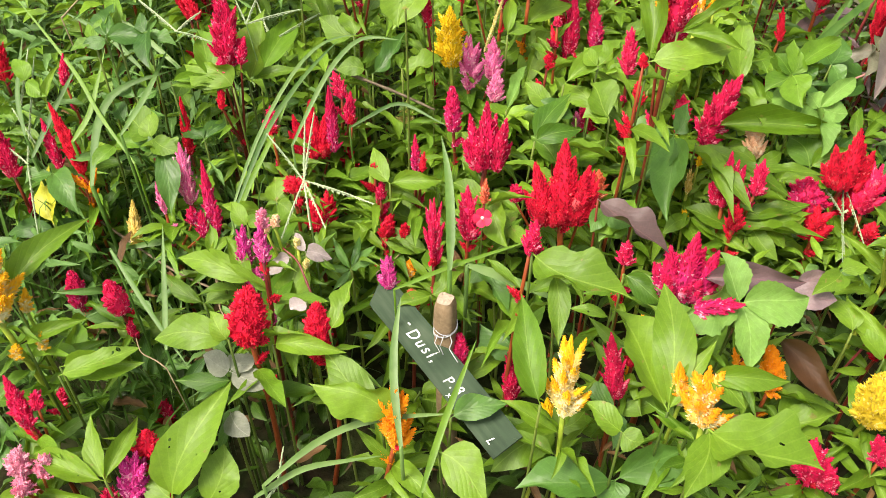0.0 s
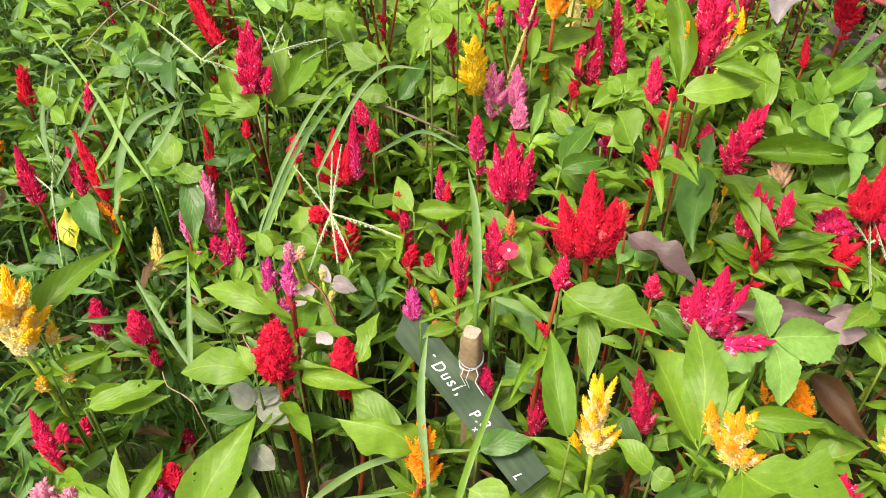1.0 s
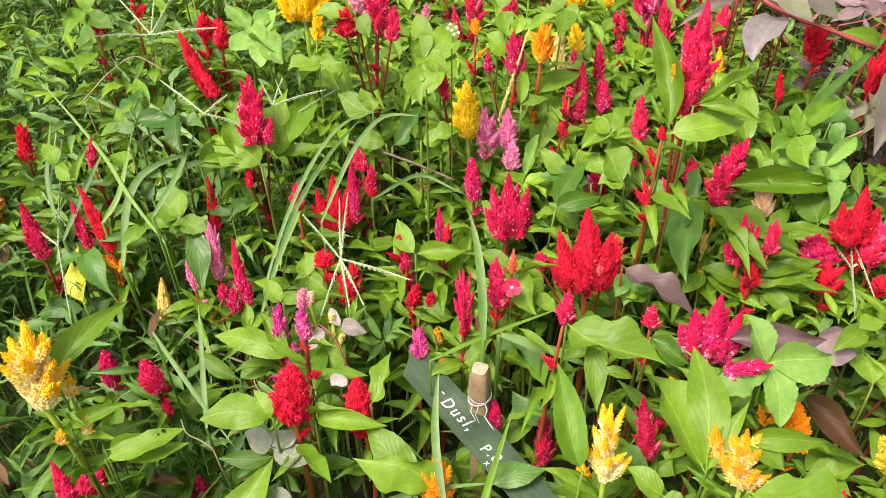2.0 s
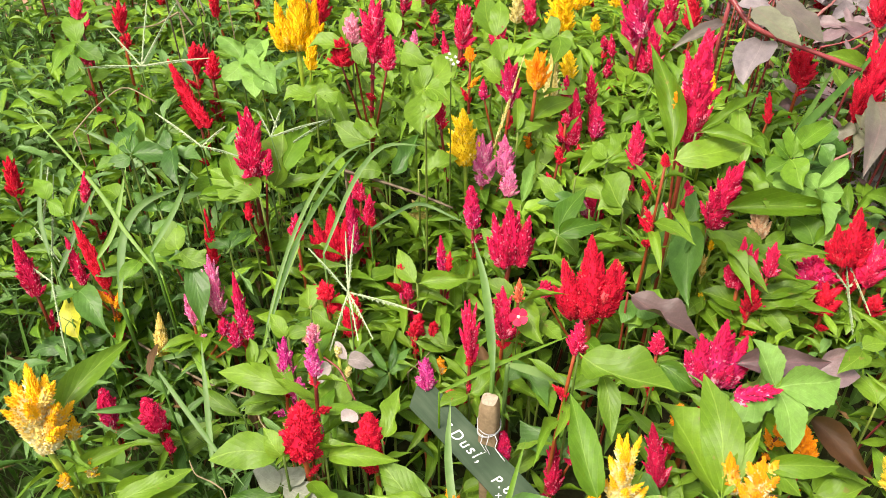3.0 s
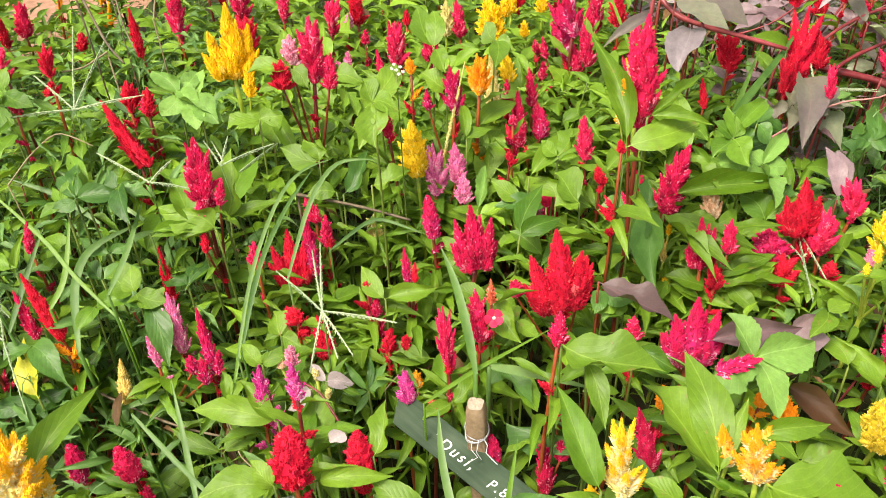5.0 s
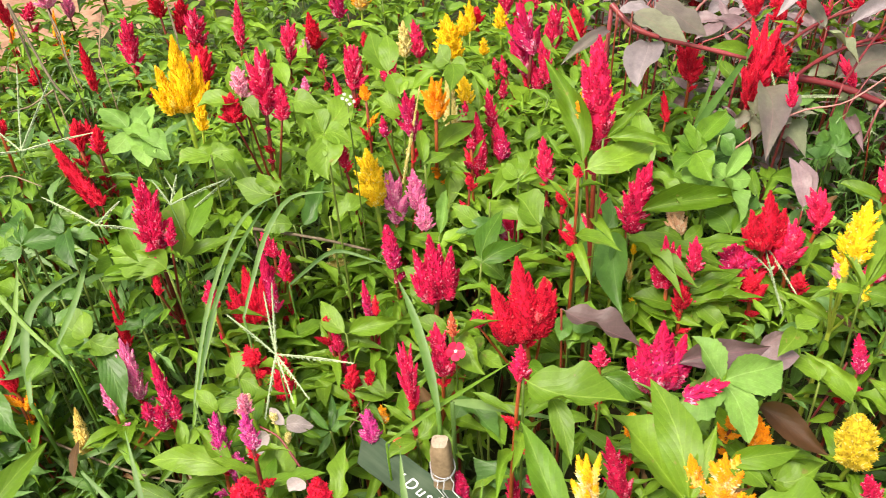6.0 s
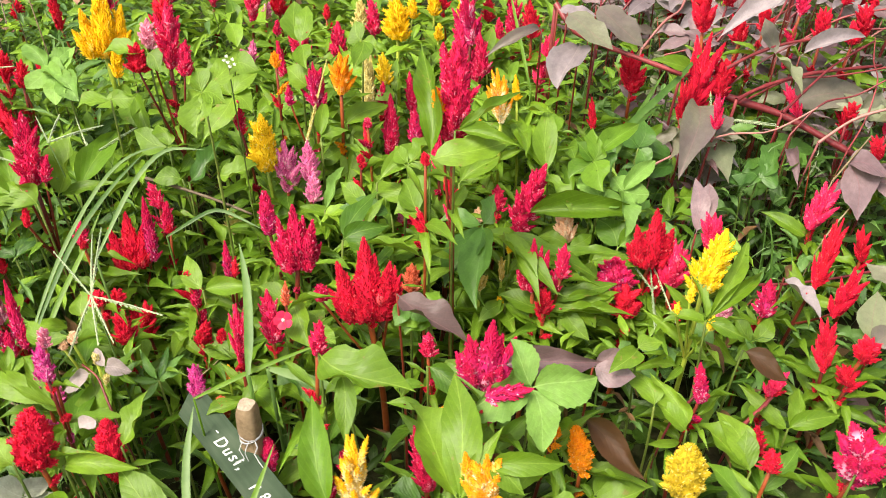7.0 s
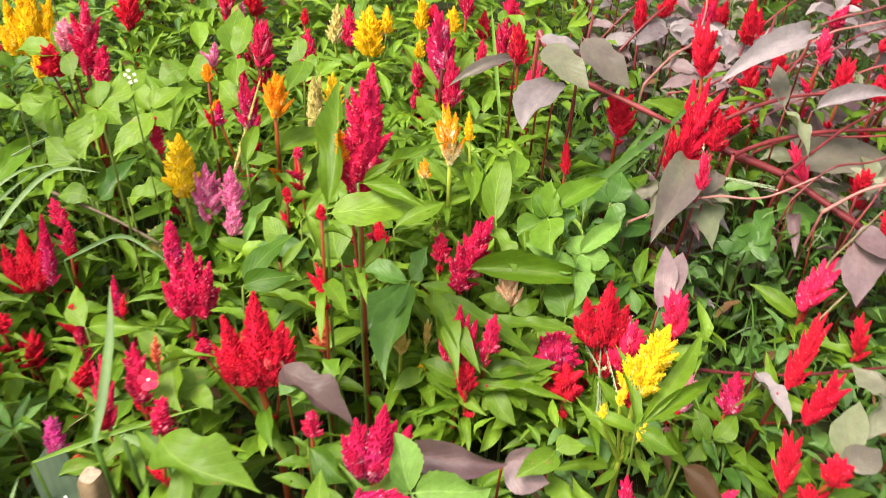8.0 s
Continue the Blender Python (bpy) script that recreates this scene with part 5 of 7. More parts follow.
shoot((1.080, 1.544, 0.461), "grey", 373, (1.230, 1.583, 0.483, 0.032), stem=STEM_RED, words="grey-mauve leafy shoot")
shoot((1.123, 1.338, 0.335), "purple", 374, (1.156, 1.252, 0.271, 0.092), (1.201, 1.308, 0.328, 0.066), stem=STEM_RED, words="purple-leaved leafy shoot")
# next four: darker leaf tone chosen to stand for the shade they sit in
shoot((0.730, 1.440, 0.299), "mid", 375, (0.699, 1.484, 0.308, 0.041), (0.762, 1.471, 0.308, 0.037), (0.795, 1.513, 0.343, 0.039), (0.801, 1.454, 0.306, 0.041), words="green leafy shoot")
shoot((0.766, 1.431, 0.205), "dark", 376, (0.728, 1.470, 0.217, 0.054), (0.816, 1.439, 0.213, 0.050), (0.737, 1.391, 0.192, 0.050), words="dark green leafy shoot")
shoot((1.026, 1.426, 0.213), "dark", 377, (1.016, 1.467, 0.245, 0.054), (1.067, 1.408, 0.209, 0.047), (0.981, 1.446, 0.225, 0.047), words="dark green leafy shoot")
shoot((1.074, 1.477, 0.275), "dark", 378, (1.097, 1.431, 0.265, 0.052), (1.135, 1.486, 0.283, 0.047), (1.057, 1.514, 0.292, 0.043), words="dark green leafy shoot")
shoot((0.655, 0.845, 0.428), "lime", 379, (0.760, 0.975, 0.468, 0.024), (0.764, 0.929, 0.447, 0.021), (0.708, 0.823, 0.421, 0.026), (0.597, 0.858, 0.431, 0.021), (0.630, 0.939, 0.480, 0.021), words="light green leafy shoot")
shoot((0.628, 0.765, 0.285), "lime", 380, (0.611, 0.860, 0.318, 0.038), (0.582, 0.803, 0.306, 0.033), words="light green leafy shoot")
shoot((0.723, 0.724, 0.230), "lime", 381, (0.652, 0.797, 0.247, 0.051), (0.701, 0.818, 0.260, 0.048), (0.711, 0.775, 0.259, 0.050), words="light green leafy shoot")
shoot((0.812, 0.799, 0.225), "lime", 382, (0.763, 0.826, 0.233, 0.031), (0.896, 0.815, 0.241, 0.033), (0.864, 0.854, 0.239, 0.036), (0.745, 0.868, 0.250, 0.026), words="light green leafy shoot")
shoot((0.782, 0.607, 0.376), "lime", 383, (0.833, 0.661, 0.411, 0.046), words="light green leafy shoot")
shoot((0.955, 0.912, 0.171), "purple", 384, (1.020, 0.860, 0.151, 0.042), stem=STEM_RED, words="purple-leaved leafy shoot")
shoot((0.896, 1.066, 0.295), "grey", 385, (0.924, 0.980, 0.268, 0.029), stem=STEM_RED, words="grey-mauve leafy shoot")
shoot((0.719, 0.835, 0.373), "brown", 386, (0.779, 0.793, 0.357, 0.036), words="bronze-leaved leafy shoot")
shoot((0.976, 0.894, 0.294), "murky", 387, (1.001, 0.997, 0.322, 0.055), (1.019, 0.926, 0.313, 0.053), stem=STEM_RED, words="purple and green leafy shoot")
shoot((0.226, 0.588, 0.258), "dark", 388, (0.326, 0.646, 0.288, 0.062), (0.098, 0.566, 0.247, 0.058), (0.221, 0.556, 0.240, 0.044), words="dark green leafy shoot")
shoot((0.236, 0.678, 0.289), "dark", 389, (0.189, 0.685, 0.292, 0.043), (0.208, 0.635, 0.276, 0.046), words="dark green leafy shoot")
shoot((0.160, 0.673, 0.243), "lime", 390, (0.063, 0.622, 0.230, 0.058), (0.202, 0.696, 0.251, 0.039), words="light green leafy shoot")
shoot((-0.004, 0.599, 0.309), "lime", 391, (0.071, 0.553, 0.296, 0.065), words="light green leafy shoot")
shoot((0.306, 0.559, 0.424), "lime", 392, (0.401, 0.479, 0.408, 0.092), (0.288, 0.480, 0.397, 0.055), words="light green leafy shoot")
shoot((-0.354, 0.574, 0.230), "lime", 393, (-0.298, 0.708, 0.319, 0.073), (-0.405, 0.618, 0.246, 0.045), words="light green leafy shoot")
shoot((-0.308, 0.570, 0.225), "lime", 394, (-0.283, 0.632, 0.269, 0.058), words="light green leafy shoot")
shoot((-0.488, 0.668, 0.373), "lime", 395, (-0.387, 0.702, 0.384, 0.033), words="light green leafy shoot")
shoot((-0.428, 0.572, 0.280), "lime", 396, (-0.538, 0.596, 0.285, 0.035), (-0.469, 0.646, 0.312, 0.029), (-0.409, 0.659, 0.299, 0.025), words="light green leafy shoot")
shoot((-0.066, 0.628, 0.337), "lime", 397, (-0.153, 0.683, 0.376, 0.061), words="light green leafy shoot")
shoot((0.630, 1.200, 0.400), "mint", 398, (0.613, 1.231, 0.406, 0.047), (0.676, 1.191, 0.394, 0.051), (0.601, 1.110, 0.376, 0.047), (0.695, 1.255, 0.429, 0.038), words="pale crinkled green leafy shoot")
shoot((0.702, 1.356, 0.383), "dark", 399, (0.665, 1.388, 0.399, 0.045), (0.727, 1.403, 0.413, 0.045), (0.729, 1.321, 0.359, 0.045), words="dark green leafy shoot")
shoot((0.606, 1.251, 0.449), "dark", 400, (0.580, 1.262, 0.452, 0.038), (0.617, 1.211, 0.437, 0.038), words="dark green leafy shoot")
shoot((-0.058, 1.207, 0.629), "lime", 401, (-0.099, 1.178, 0.606, 0.035), (-0.017, 1.191, 0.624, 0.044), (-0.053, 1.143, 0.588, 0.053), (-0.005, 1.280, 0.649, 0.044), (-0.077, 1.238, 0.652, 0.035), words="light green leafy shoot")
shoot((-0.223, 1.427, 0.503), "lime", 402, (-0.290, 1.428, 0.502, 0.046), (-0.201, 1.359, 0.485, 0.046), (-0.168, 1.317, 0.453, 0.031), words="light green leafy shoot")
shoot((-0.347, 1.458, 0.532), "mint", 403, (-0.394, 1.484, 0.542, 0.052), (-0.306, 1.404, 0.516, 0.058), (-0.355, 1.396, 0.510, 0.052), (-0.342, 1.528, 0.554, 0.046), words="pale crinkled green leafy shoot")
shoot((0.198, 1.406, 0.419), "lime", 404, (0.125, 1.323, 0.360, 0.045), (0.156, 1.379, 0.411, 0.039), words="light green leafy shoot")
shoot((-0.086, 1.730, 0.400), "lime", 405, (-0.143, 1.691, 0.380, 0.061), (-0.023, 1.712, 0.396, 0.061), words="light green leafy shoot")
shoot((0.343, 1.224, 0.419), "lime", 406, (0.414, 1.279, 0.441, 0.043), (0.284, 1.259, 0.431, 0.039), words="light green leafy shoot")
shoot((0.406, 1.110, 0.398), "lime", 407, (0.470, 0.979, 0.368, 0.034), (0.552, 1.035, 0.345, 0.032), (0.425, 0.964, 0.358, 0.041), words="light green leafy shoot")
shoot((0.141, 1.064, 0.438), "mid", 408, (0.212, 1.087, 0.454, 0.036), (0.191, 1.159, 0.467, 0.039), words="green leafy shoot")
shoot((0.455, 1.017, 0.306), "lime", 409, (0.589, 0.990, 0.291, 0.022), (0.386, 1.036, 0.314, 0.043), words="light green leafy shoot")
shoot((0.564, 1.107, 0.324), "lime", 410, (0.641, 1.081, 0.308, 0.029), (0.518, 1.024, 0.298, 0.035), words="light green leafy shoot")
shoot((0.501, 1.233, 0.425), "lime", 411, (0.497, 1.344, 0.494, 0.049), (0.516, 1.155, 0.385, 0.034), (0.430, 1.395, 0.475, 0.030), words="light green leafy shoot")
shoot((0.012, 0.655, 0.300), "dark", 412, (0.082, 0.680, 0.322, 0.040), words="dark green leafy shoot")
grass(GRASS_LIME, 0.0090, (-0.489, 1.075, 0.382), (-0.566, 1.160, 0.429), (-0.584, 1.195, 0.449), (-0.649, 1.266, 0.488), (-0.737, 1.354, 0.536), words="long lime green grass blade")
grass(GRASS, 0.0185, (-0.555, 1.046, 0.360), (-0.560, 1.143, 0.414), (-0.535, 1.196, 0.443), (-0.441, 1.223, 0.458), words="long green grass blade")
grass(GRASS_PALE, 0.0080, (-0.311, 0.940, 0.399), (-0.284, 1.042, 0.455), (-0.230, 1.148, 0.514), (-0.184, 1.192, 0.538), (-0.134, 1.198, 0.542), words="long pale green grass blade")
grass(GRASS, 0.0100, (-0.305, 0.948, 0.401), (-0.268, 1.060, 0.463), (-0.212, 1.142, 0.508), (-0.162, 1.192, 0.536), words="long green grass blade")
grass(GRASS_LIME, 0.0115, (-0.328, 0.967, 0.325), (-0.307, 1.040, 0.365), (-0.275, 1.107, 0.402), (-0.247, 1.180, 0.443), words="long lime green grass blade")
grass(GRASS, 0.0173, (0.010, 0.810, 0.421), (0.012, 0.864, 0.451), (0.009, 0.929, 0.487), (-0.002, 0.980, 0.515), words="long green grass blade")
grass(GRASS_PALE, 0.0171, (0.034, 0.831, 0.409), (0.090, 0.815, 0.400), (0.175, 0.780, 0.381), words="long pale green grass blade")
grass(GRASS_LIME, 0.0078, (-0.065, 0.798, 0.395), (0.012, 0.827, 0.411), (0.134, 0.862, 0.431), words="long lime green grass blade")
grass(GRASS_PALE, 0.0123, (-0.222, 0.557, 0.297), (-0.161, 0.605, 0.324), (-0.104, 0.627, 0.335), (-0.046, 0.633, 0.339), (0.019, 0.635, 0.340), words="long pale green grass blade")
grass(GRASS_PALE, 0.0108, (-0.235, 0.552, 0.277), (-0.176, 0.585, 0.295), (-0.075, 0.597, 0.302), words="long pale green grass blade")
grass(GRASS, 0.0112, (-0.382, 0.753, 0.318), (-0.391, 0.823, 0.357), (-0.403, 0.911, 0.405), words="long green grass blade")
grass(GRASS_LIME, 0.0123, (-0.025, 0.550, 0.294), (0.004, 0.629, 0.338), (0.045, 0.718, 0.387), words="long lime green grass blade")
grass(GRASS_PALE, 0.0144, (-0.050, 0.585, 0.343), (-0.061, 0.652, 0.380), (-0.061, 0.702, 0.408), (-0.053, 0.750, 0.435), words="long pale green grass blade")
grass(GRASS, 0.0151, (-0.529, 1.020, 0.245), (-0.455, 1.033, 0.252), (-0.380, 1.037, 0.254), (-0.323, 1.030, 0.251), words="long green grass blade")
grass(GRASS_LIME, 0.0127, (-0.596, 1.115, 0.394), (-0.570, 1.151, 0.420), (-0.556, 1.249, 0.482), words="long lime green grass blade")
grass(GRASS, 0.0184, (0.635, 1.371, 0.363), (0.721, 1.432, 0.410), (0.806, 1.485, 0.451), (0.876, 1.542, 0.493), words="long green grass blade")
grass(GRASS, 0.0138, (0.642, 1.387, 0.339), (0.706, 1.431, 0.372), (0.777, 1.475, 0.406), words="long green grass blade")
grass(GRASS, 0.0161, (0.628, 1.367, 0.286), (0.690, 1.437, 0.332), (0.753, 1.508, 0.380), (0.819, 1.582, 0.429), words="long green grass blade")
grass(GRASS, 0.0138, (0.643, 1.391, 0.281), (0.718, 1.472, 0.335), (0.797, 1.566, 0.398), words="long green grass blade")
grass(GRASS, 0.0088, (-0.156, 1.177, 0.376), (-0.074, 1.214, 0.407), (0.008, 1.167, 0.386), words="long green grass blade")
grass(GRASS, 0.0086, (-0.435, 0.806, 0.464), (-0.379, 0.737, 0.426), (-0.319, 0.669, 0.389), words="long green grass blade")
grass(GRASS_PALE, 0.0099, (-0.225, 1.032, 0.455), (-0.176, 1.132, 0.521), (-0.128, 1.180, 0.553), (-0.064, 1.170, 0.549), words="long pale green grass blade")
grass(GRASS_LIME, 0.0092, (0.520, 1.520, 0.425), (0.509, 1.638, 0.501), (0.501, 1.728, 0.558), words="long lime green grass blade")
grass(GRASS, 0.0122, (-0.489, 1.059, 0.452), (-0.456, 1.116, 0.484), (-0.428, 1.192, 0.525), words="long green grass blade")
grass(GRASS, 0.0146, (-0.552, 1.363, 0.366), (-0.621, 1.424, 0.399), (-0.710, 1.465, 0.422), words="long green grass blade")
grass(GRASS_PALE, 0.0125, (-0.469, 1.354, 0.361), (-0.558, 1.424, 0.399), (-0.637, 1.475, 0.428), words="long pale green grass blade")
grass(GRASS, 0.0111, (-0.672, 1.121, 0.402), (-0.695, 1.182, 0.436), (-0.699, 1.280, 0.490), words="long green grass blade")
grass(GRASS, 0.0129, (-0.658, 1.093, 0.379), (-0.635, 1.162, 0.417), (-0.603, 1.242, 0.461), words="long green grass blade")
seed_head((-0.181, 0.868, 0.529), 440, (-0.233, 0.924, 0.562), (-0.182, 0.937, 0.577), (-0.170, 0.944, 0.583), (-0.088, 0.836, 0.517), (-0.170, 0.813, 0.493), (-0.151, 0.814, 0.495), (-0.208, 0.806, 0.484))
seed_head((-0.564, 1.491, 0.528), 441, (-0.555, 1.627, 0.623), (-0.489, 1.608, 0.616), (-0.634, 1.564, 0.571), (-0.439, 1.490, 0.540), (-0.677, 1.501, 0.523))
seed_head((-0.413, 1.195, 0.548), 442, (-0.489, 1.252, 0.578), (-0.355, 1.176, 0.540), (-0.376, 1.219, 0.568))
seed_head((-0.302, 1.192, 0.563), 443, (-0.324, 1.231, 0.587), (-0.286, 1.229, 0.590), (-0.217, 1.205, 0.581))
seed_head((0.878, 1.447, 0.384), 444, (0.890, 1.557, 0.462), (1.006, 1.428, 0.375), (1.010, 1.424, 0.372))
seed_head((0.896, 1.430, 0.211), 445, (0.833, 1.490, 0.252), (0.993, 1.444, 0.223), (0.979, 1.412, 0.200))
seed_head((0.662, 1.065, 0.287), 446, (0.630, 1.112, 0.317), (0.707, 1.088, 0.308), (0.710, 1.079, 0.303), (0.725, 1.099, 0.318), (0.659, 0.989, 0.235))
seed_head((0.663, 1.104, 0.326), 447, (0.617, 1.162, 0.366), (0.703, 1.135, 0.350), (0.712, 1.127, 0.344), (0.692, 1.007, 0.259), (0.653, 0.993, 0.247))
seed_head((-0.692, 1.157, 0.405), 448, (-0.688, 1.259, 0.476), (-0.706, 1.174, 0.416), (-0.661, 1.122, 0.384))
seed_head((-0.676, 1.102, 0.359), 449, (-0.686, 1.264, 0.457), (-0.727, 1.135, 0.379), (-0.645, 0.997, 0.295))
seed_head((-0.208, 0.567, 0.278), 450, (-0.203, 0.609, 0.303), (-0.226, 0.549, 0.267))
seed_head((1.133, 1.452, 0.249), 451, (1.079, 1.453, 0.248), (1.105, 1.427, 0.231), (1.158, 1.502, 0.286), (1.158, 1.421, 0.228))
seed_head((-0.307, 1.363, 0.423), 452, (-0.336, 1.427, 0.467), (-0.314, 1.385, 0.438), (-0.218, 1.406, 0.456))
trailing_stem(0.0078, (0.586, 1.645, 0.547), (0.610, 1.584, 0.516), (0.664, 1.553, 0.501), (0.727, 1.523, 0.487), (0.811, 1.481, 0.467))
trailing_stem(0.0115, (0.878, 1.558, 0.396), (0.954, 1.521, 0.379), (1.042, 1.487, 0.363), (1.112, 1.433, 0.337), (1.196, 1.372, 0.307))
trailing_stem(0.0058, (0.942, 1.492, 0.397), (0.992, 1.514, 0.409), (1.088, 1.536, 0.423), (1.182, 1.542, 0.428), (1.264, 1.544, 0.431))
trailing_stem(0.0051, (0.825, 1.520, 0.445), (0.892, 1.513, 0.442), (0.978, 1.552, 0.465), (1.062, 1.575, 0.478), (1.156, 1.579, 0.483))
trailing_stem(0.0040, (1.017, 1.437, 0.395), (1.082, 1.484, 0.421), (1.148, 1.529, 0.446), (1.251, 1.575, 0.472))
trailing_stem(0.0039, (0.647, 1.535, 0.517), (0.664, 1.593, 0.548), (0.681, 1.653, 0.580))
trailing_stem(0.0041, (0.832, 1.117, 0.238), (0.923, 1.110, 0.236), (1.026, 1.113, 0.240), (1.142, 1.125, 0.249))
trailing_stem(0.0035, (0.627, 0.814, 0.251), (0.665, 0.840, 0.265), (0.676, 0.849, 0.271))
trailing_stem(0.0048, (0.734, 0.799, 0.240), (0.777, 0.825, 0.254), (0.797, 0.840, 0.262))
trailing_stem(0.0024, (-0.176, 0.798, 0.368), (-0.191, 0.829, 0.383), (-0.202, 0.852, 0.394), (-0.225, 0.870, 0.401))
trailing_stem(0.0032, (-0.594, 1.091, 0.250), (-0.509, 1.036, 0.228), (-0.436, 0.992, 0.212), (-0.355, 0.959, 0.201), mat=BARK, words="thin brown woody stem")
trailing_stem(0.0039, (-0.197, 1.281, 0.425), (-0.133, 1.256, 0.417), (-0.073, 1.229, 0.408), (-0.014, 1.199, 0.397), mat=BARK, words="thin brown woody stem")
trailing_stem(0.0017, (-0.348, 0.911, 0.325), (-0.333, 0.874, 0.308), (-0.330, 0.848, 0.294), (-0.313, 0.828, 0.286), mat=DRY, words="thin dry straw stalk")
trailing_stem(0.0014, (-0.348, 0.671, 0.384), (-0.363, 0.681, 0.389), (-0.384, 0.689, 0.393), (-0.392, 0.707, 0.401), mat=DRY, words="thin dry straw stalk")
trailing_stem(0.0014, (-0.105, 0.954, 0.259), (-0.074, 0.975, 0.272), (-0.049, 0.997, 0.285), mat=DRY, words="thin dry straw stalk")
trailing_stem(0.0027, (1.077, 1.295, 0.325), (1.116, 1.326, 0.342), (1.156, 1.357, 0.359), (1.183, 1.378, 0.371), mat=DRY, words="thin dry straw stalk")
trailing_stem(0.0021, (-0.701, 1.434, 0.426), (-0.663, 1.481, 0.453), (-0.613, 1.518, 0.476), (-0.550, 1.476, 0.459), mat=DRY, words="thin dry straw stalk")
trailing_stem(0.0022, (1.051, 1.220, 0.248), (1.102, 1.260, 0.270), (1.155, 1.301, 0.292), (1.207, 1.332, 0.310), mat=DRY, words="thin dry straw stalk")
shoot((-0.546, 1.197, 0.527), "mid", 472, (-0.532, 1.246, 0.555, 0.019), (-0.571, 1.234, 0.535, 0.016), (-0.584, 1.186, 0.519, 0.021), words="green leafy shoot")
shoot((-0.502, 1.188, 0.427), "dark", 473, (-0.558, 1.224, 0.433, 0.026), (-0.474, 1.208, 0.435, 0.024), words="dark green leafy shoot")
shoot((-0.522, 1.164, 0.396), "dark", 474, (-0.464, 1.189, 0.403, 0.035), (-0.553, 1.195, 0.406, 0.028), words="dark green leafy shoot")
shoot((-0.352, 1.140, 0.495), "mid", 475, (-0.400, 1.215, 0.535, 0.048), words="green leafy shoot")
shoot((-0.688, 1.527, 0.474), "mid", 476, (-0.733, 1.584, 0.497, 0.042), (-0.652, 1.573, 0.485, 0.036), (-0.699, 1.468, 0.459, 0.038), words="green leafy shoot")
shoot((-0.680, 1.196, 0.452), "mid", 477, (-0.637, 1.177, 0.444, 0.027), (-0.701, 1.233, 0.473, 0.031), words="green leafy shoot")
shoot((-0.644, 1.169, 0.427), "lime", 478, (-0.632, 1.229, 0.467, 0.014), (-0.671, 1.219, 0.446, 0.013), words="light green leafy shoot")
shoot((-0.449, 1.093, 0.399), "dark", 479, (-0.408, 1.004, 0.343, 0.043), (-0.493, 1.097, 0.398, 0.030), words="dark green leafy shoot")
shoot((-0.531, 1.115, 0.385), "mid", 480, (-0.447, 1.119, 0.395, 0.031), (-0.552, 1.069, 0.371, 0.031), words="green leafy shoot")
shoot((-0.325, 0.866, 0.389), "lime", 481, (-0.337, 0.905, 0.412, 0.019), (-0.302, 0.902, 0.398, 0.018), words="light green leafy shoot")
shoot((-0.274, 0.890, 0.425), "lime", 482, (-0.305, 0.919, 0.439, 0.026), (-0.241, 0.900, 0.436, 0.024), words="light green leafy shoot")
shoot((0.071, 0.867, 0.364), "dark", 483, (0.080, 0.811, 0.326, 0.032), (0.038, 0.847, 0.357, 0.028), words="dark green leafy shoot")
shoot((0.255, 0.841, 0.380), "mid", 484, (0.312, 0.811, 0.365, 0.035), words="green leafy shoot")
shoot((0.400, 1.037, 0.305), "lime", 485, (0.448, 0.998, 0.285, 0.027), (0.351, 1.009, 0.298, 0.029), words="light green leafy shoot")
shoot((0.492, 1.018, 0.308), "lime", 486, (0.580, 1.031, 0.322, 0.040), (0.610, 0.978, 0.300, 0.019), (0.525, 0.957, 0.283, 0.035), words="light green leafy shoot")
shoot((0.214, 0.576, 0.391), "lime", 487, (0.168, 0.604, 0.402, 0.036), (0.237, 0.561, 0.388, 0.035), words="light green leafy shoot")
shoot((0.248, 1.457, 0.467), "lime", 488, (0.270, 1.512, 0.514, 0.028), (0.207, 1.454, 0.462, 0.033), words="light green leafy shoot")
shoot((0.184, 1.203, 0.405), "lime", 489, (0.130, 1.232, 0.416, 0.042), words="light green leafy shoot")
shoot((0.109, 1.304, 0.475), "lime", 490, (0.110, 1.383, 0.504, 0.026), (0.152, 1.325, 0.484, 0.030), words="light green leafy shoot")
shoot((0.091, 1.387, 0.531), "lime", 491, (0.046, 1.414, 0.547, 0.047), words="light green leafy shoot")
shoot((0.392, 1.612, 0.367), "lime", 492, (0.370, 1.657, 0.398, 0.046), (0.436, 1.631, 0.384, 0.041), words="light green leafy shoot")
shoot((0.450, 1.652, 0.423), "lime", 493, (0.460, 1.729, 0.468, 0.034), (0.489, 1.682, 0.434, 0.032), words="light green leafy shoot")
shoot((0.526, 1.135, 0.334), "lime", 494, (0.479, 1.166, 0.342, 0.032), (0.573, 1.156, 0.341, 0.028), words="light green leafy shoot")
shoot((0.559, 1.111, 0.323), "lime", 495, (0.634, 1.112, 0.330, 0.030), words="light green leafy shoot")
shoot((0.581, 1.180, 0.395), "mint", 496, (0.583, 1.232, 0.423, 0.055), (0.628, 1.184, 0.403, 0.044), words="pale crinkled green leafy shoot")
shoot((0.917, 1.330, 0.295), "dark", 497, (0.909, 1.390, 0.310, 0.048), (0.977, 1.399, 0.315, 0.046), words="dark green leafy shoot")
shoot((0.174, 1.375, 0.375), "lime", 498, (0.156, 1.429, 0.387, 0.035), (0.218, 1.375, 0.377, 0.043), words="light green leafy shoot")
shoot((0.257, 1.238, 0.458), "lime", 499, (0.316, 1.282, 0.472, 0.036), (0.227, 1.266, 0.468, 0.034), words="light green leafy shoot")
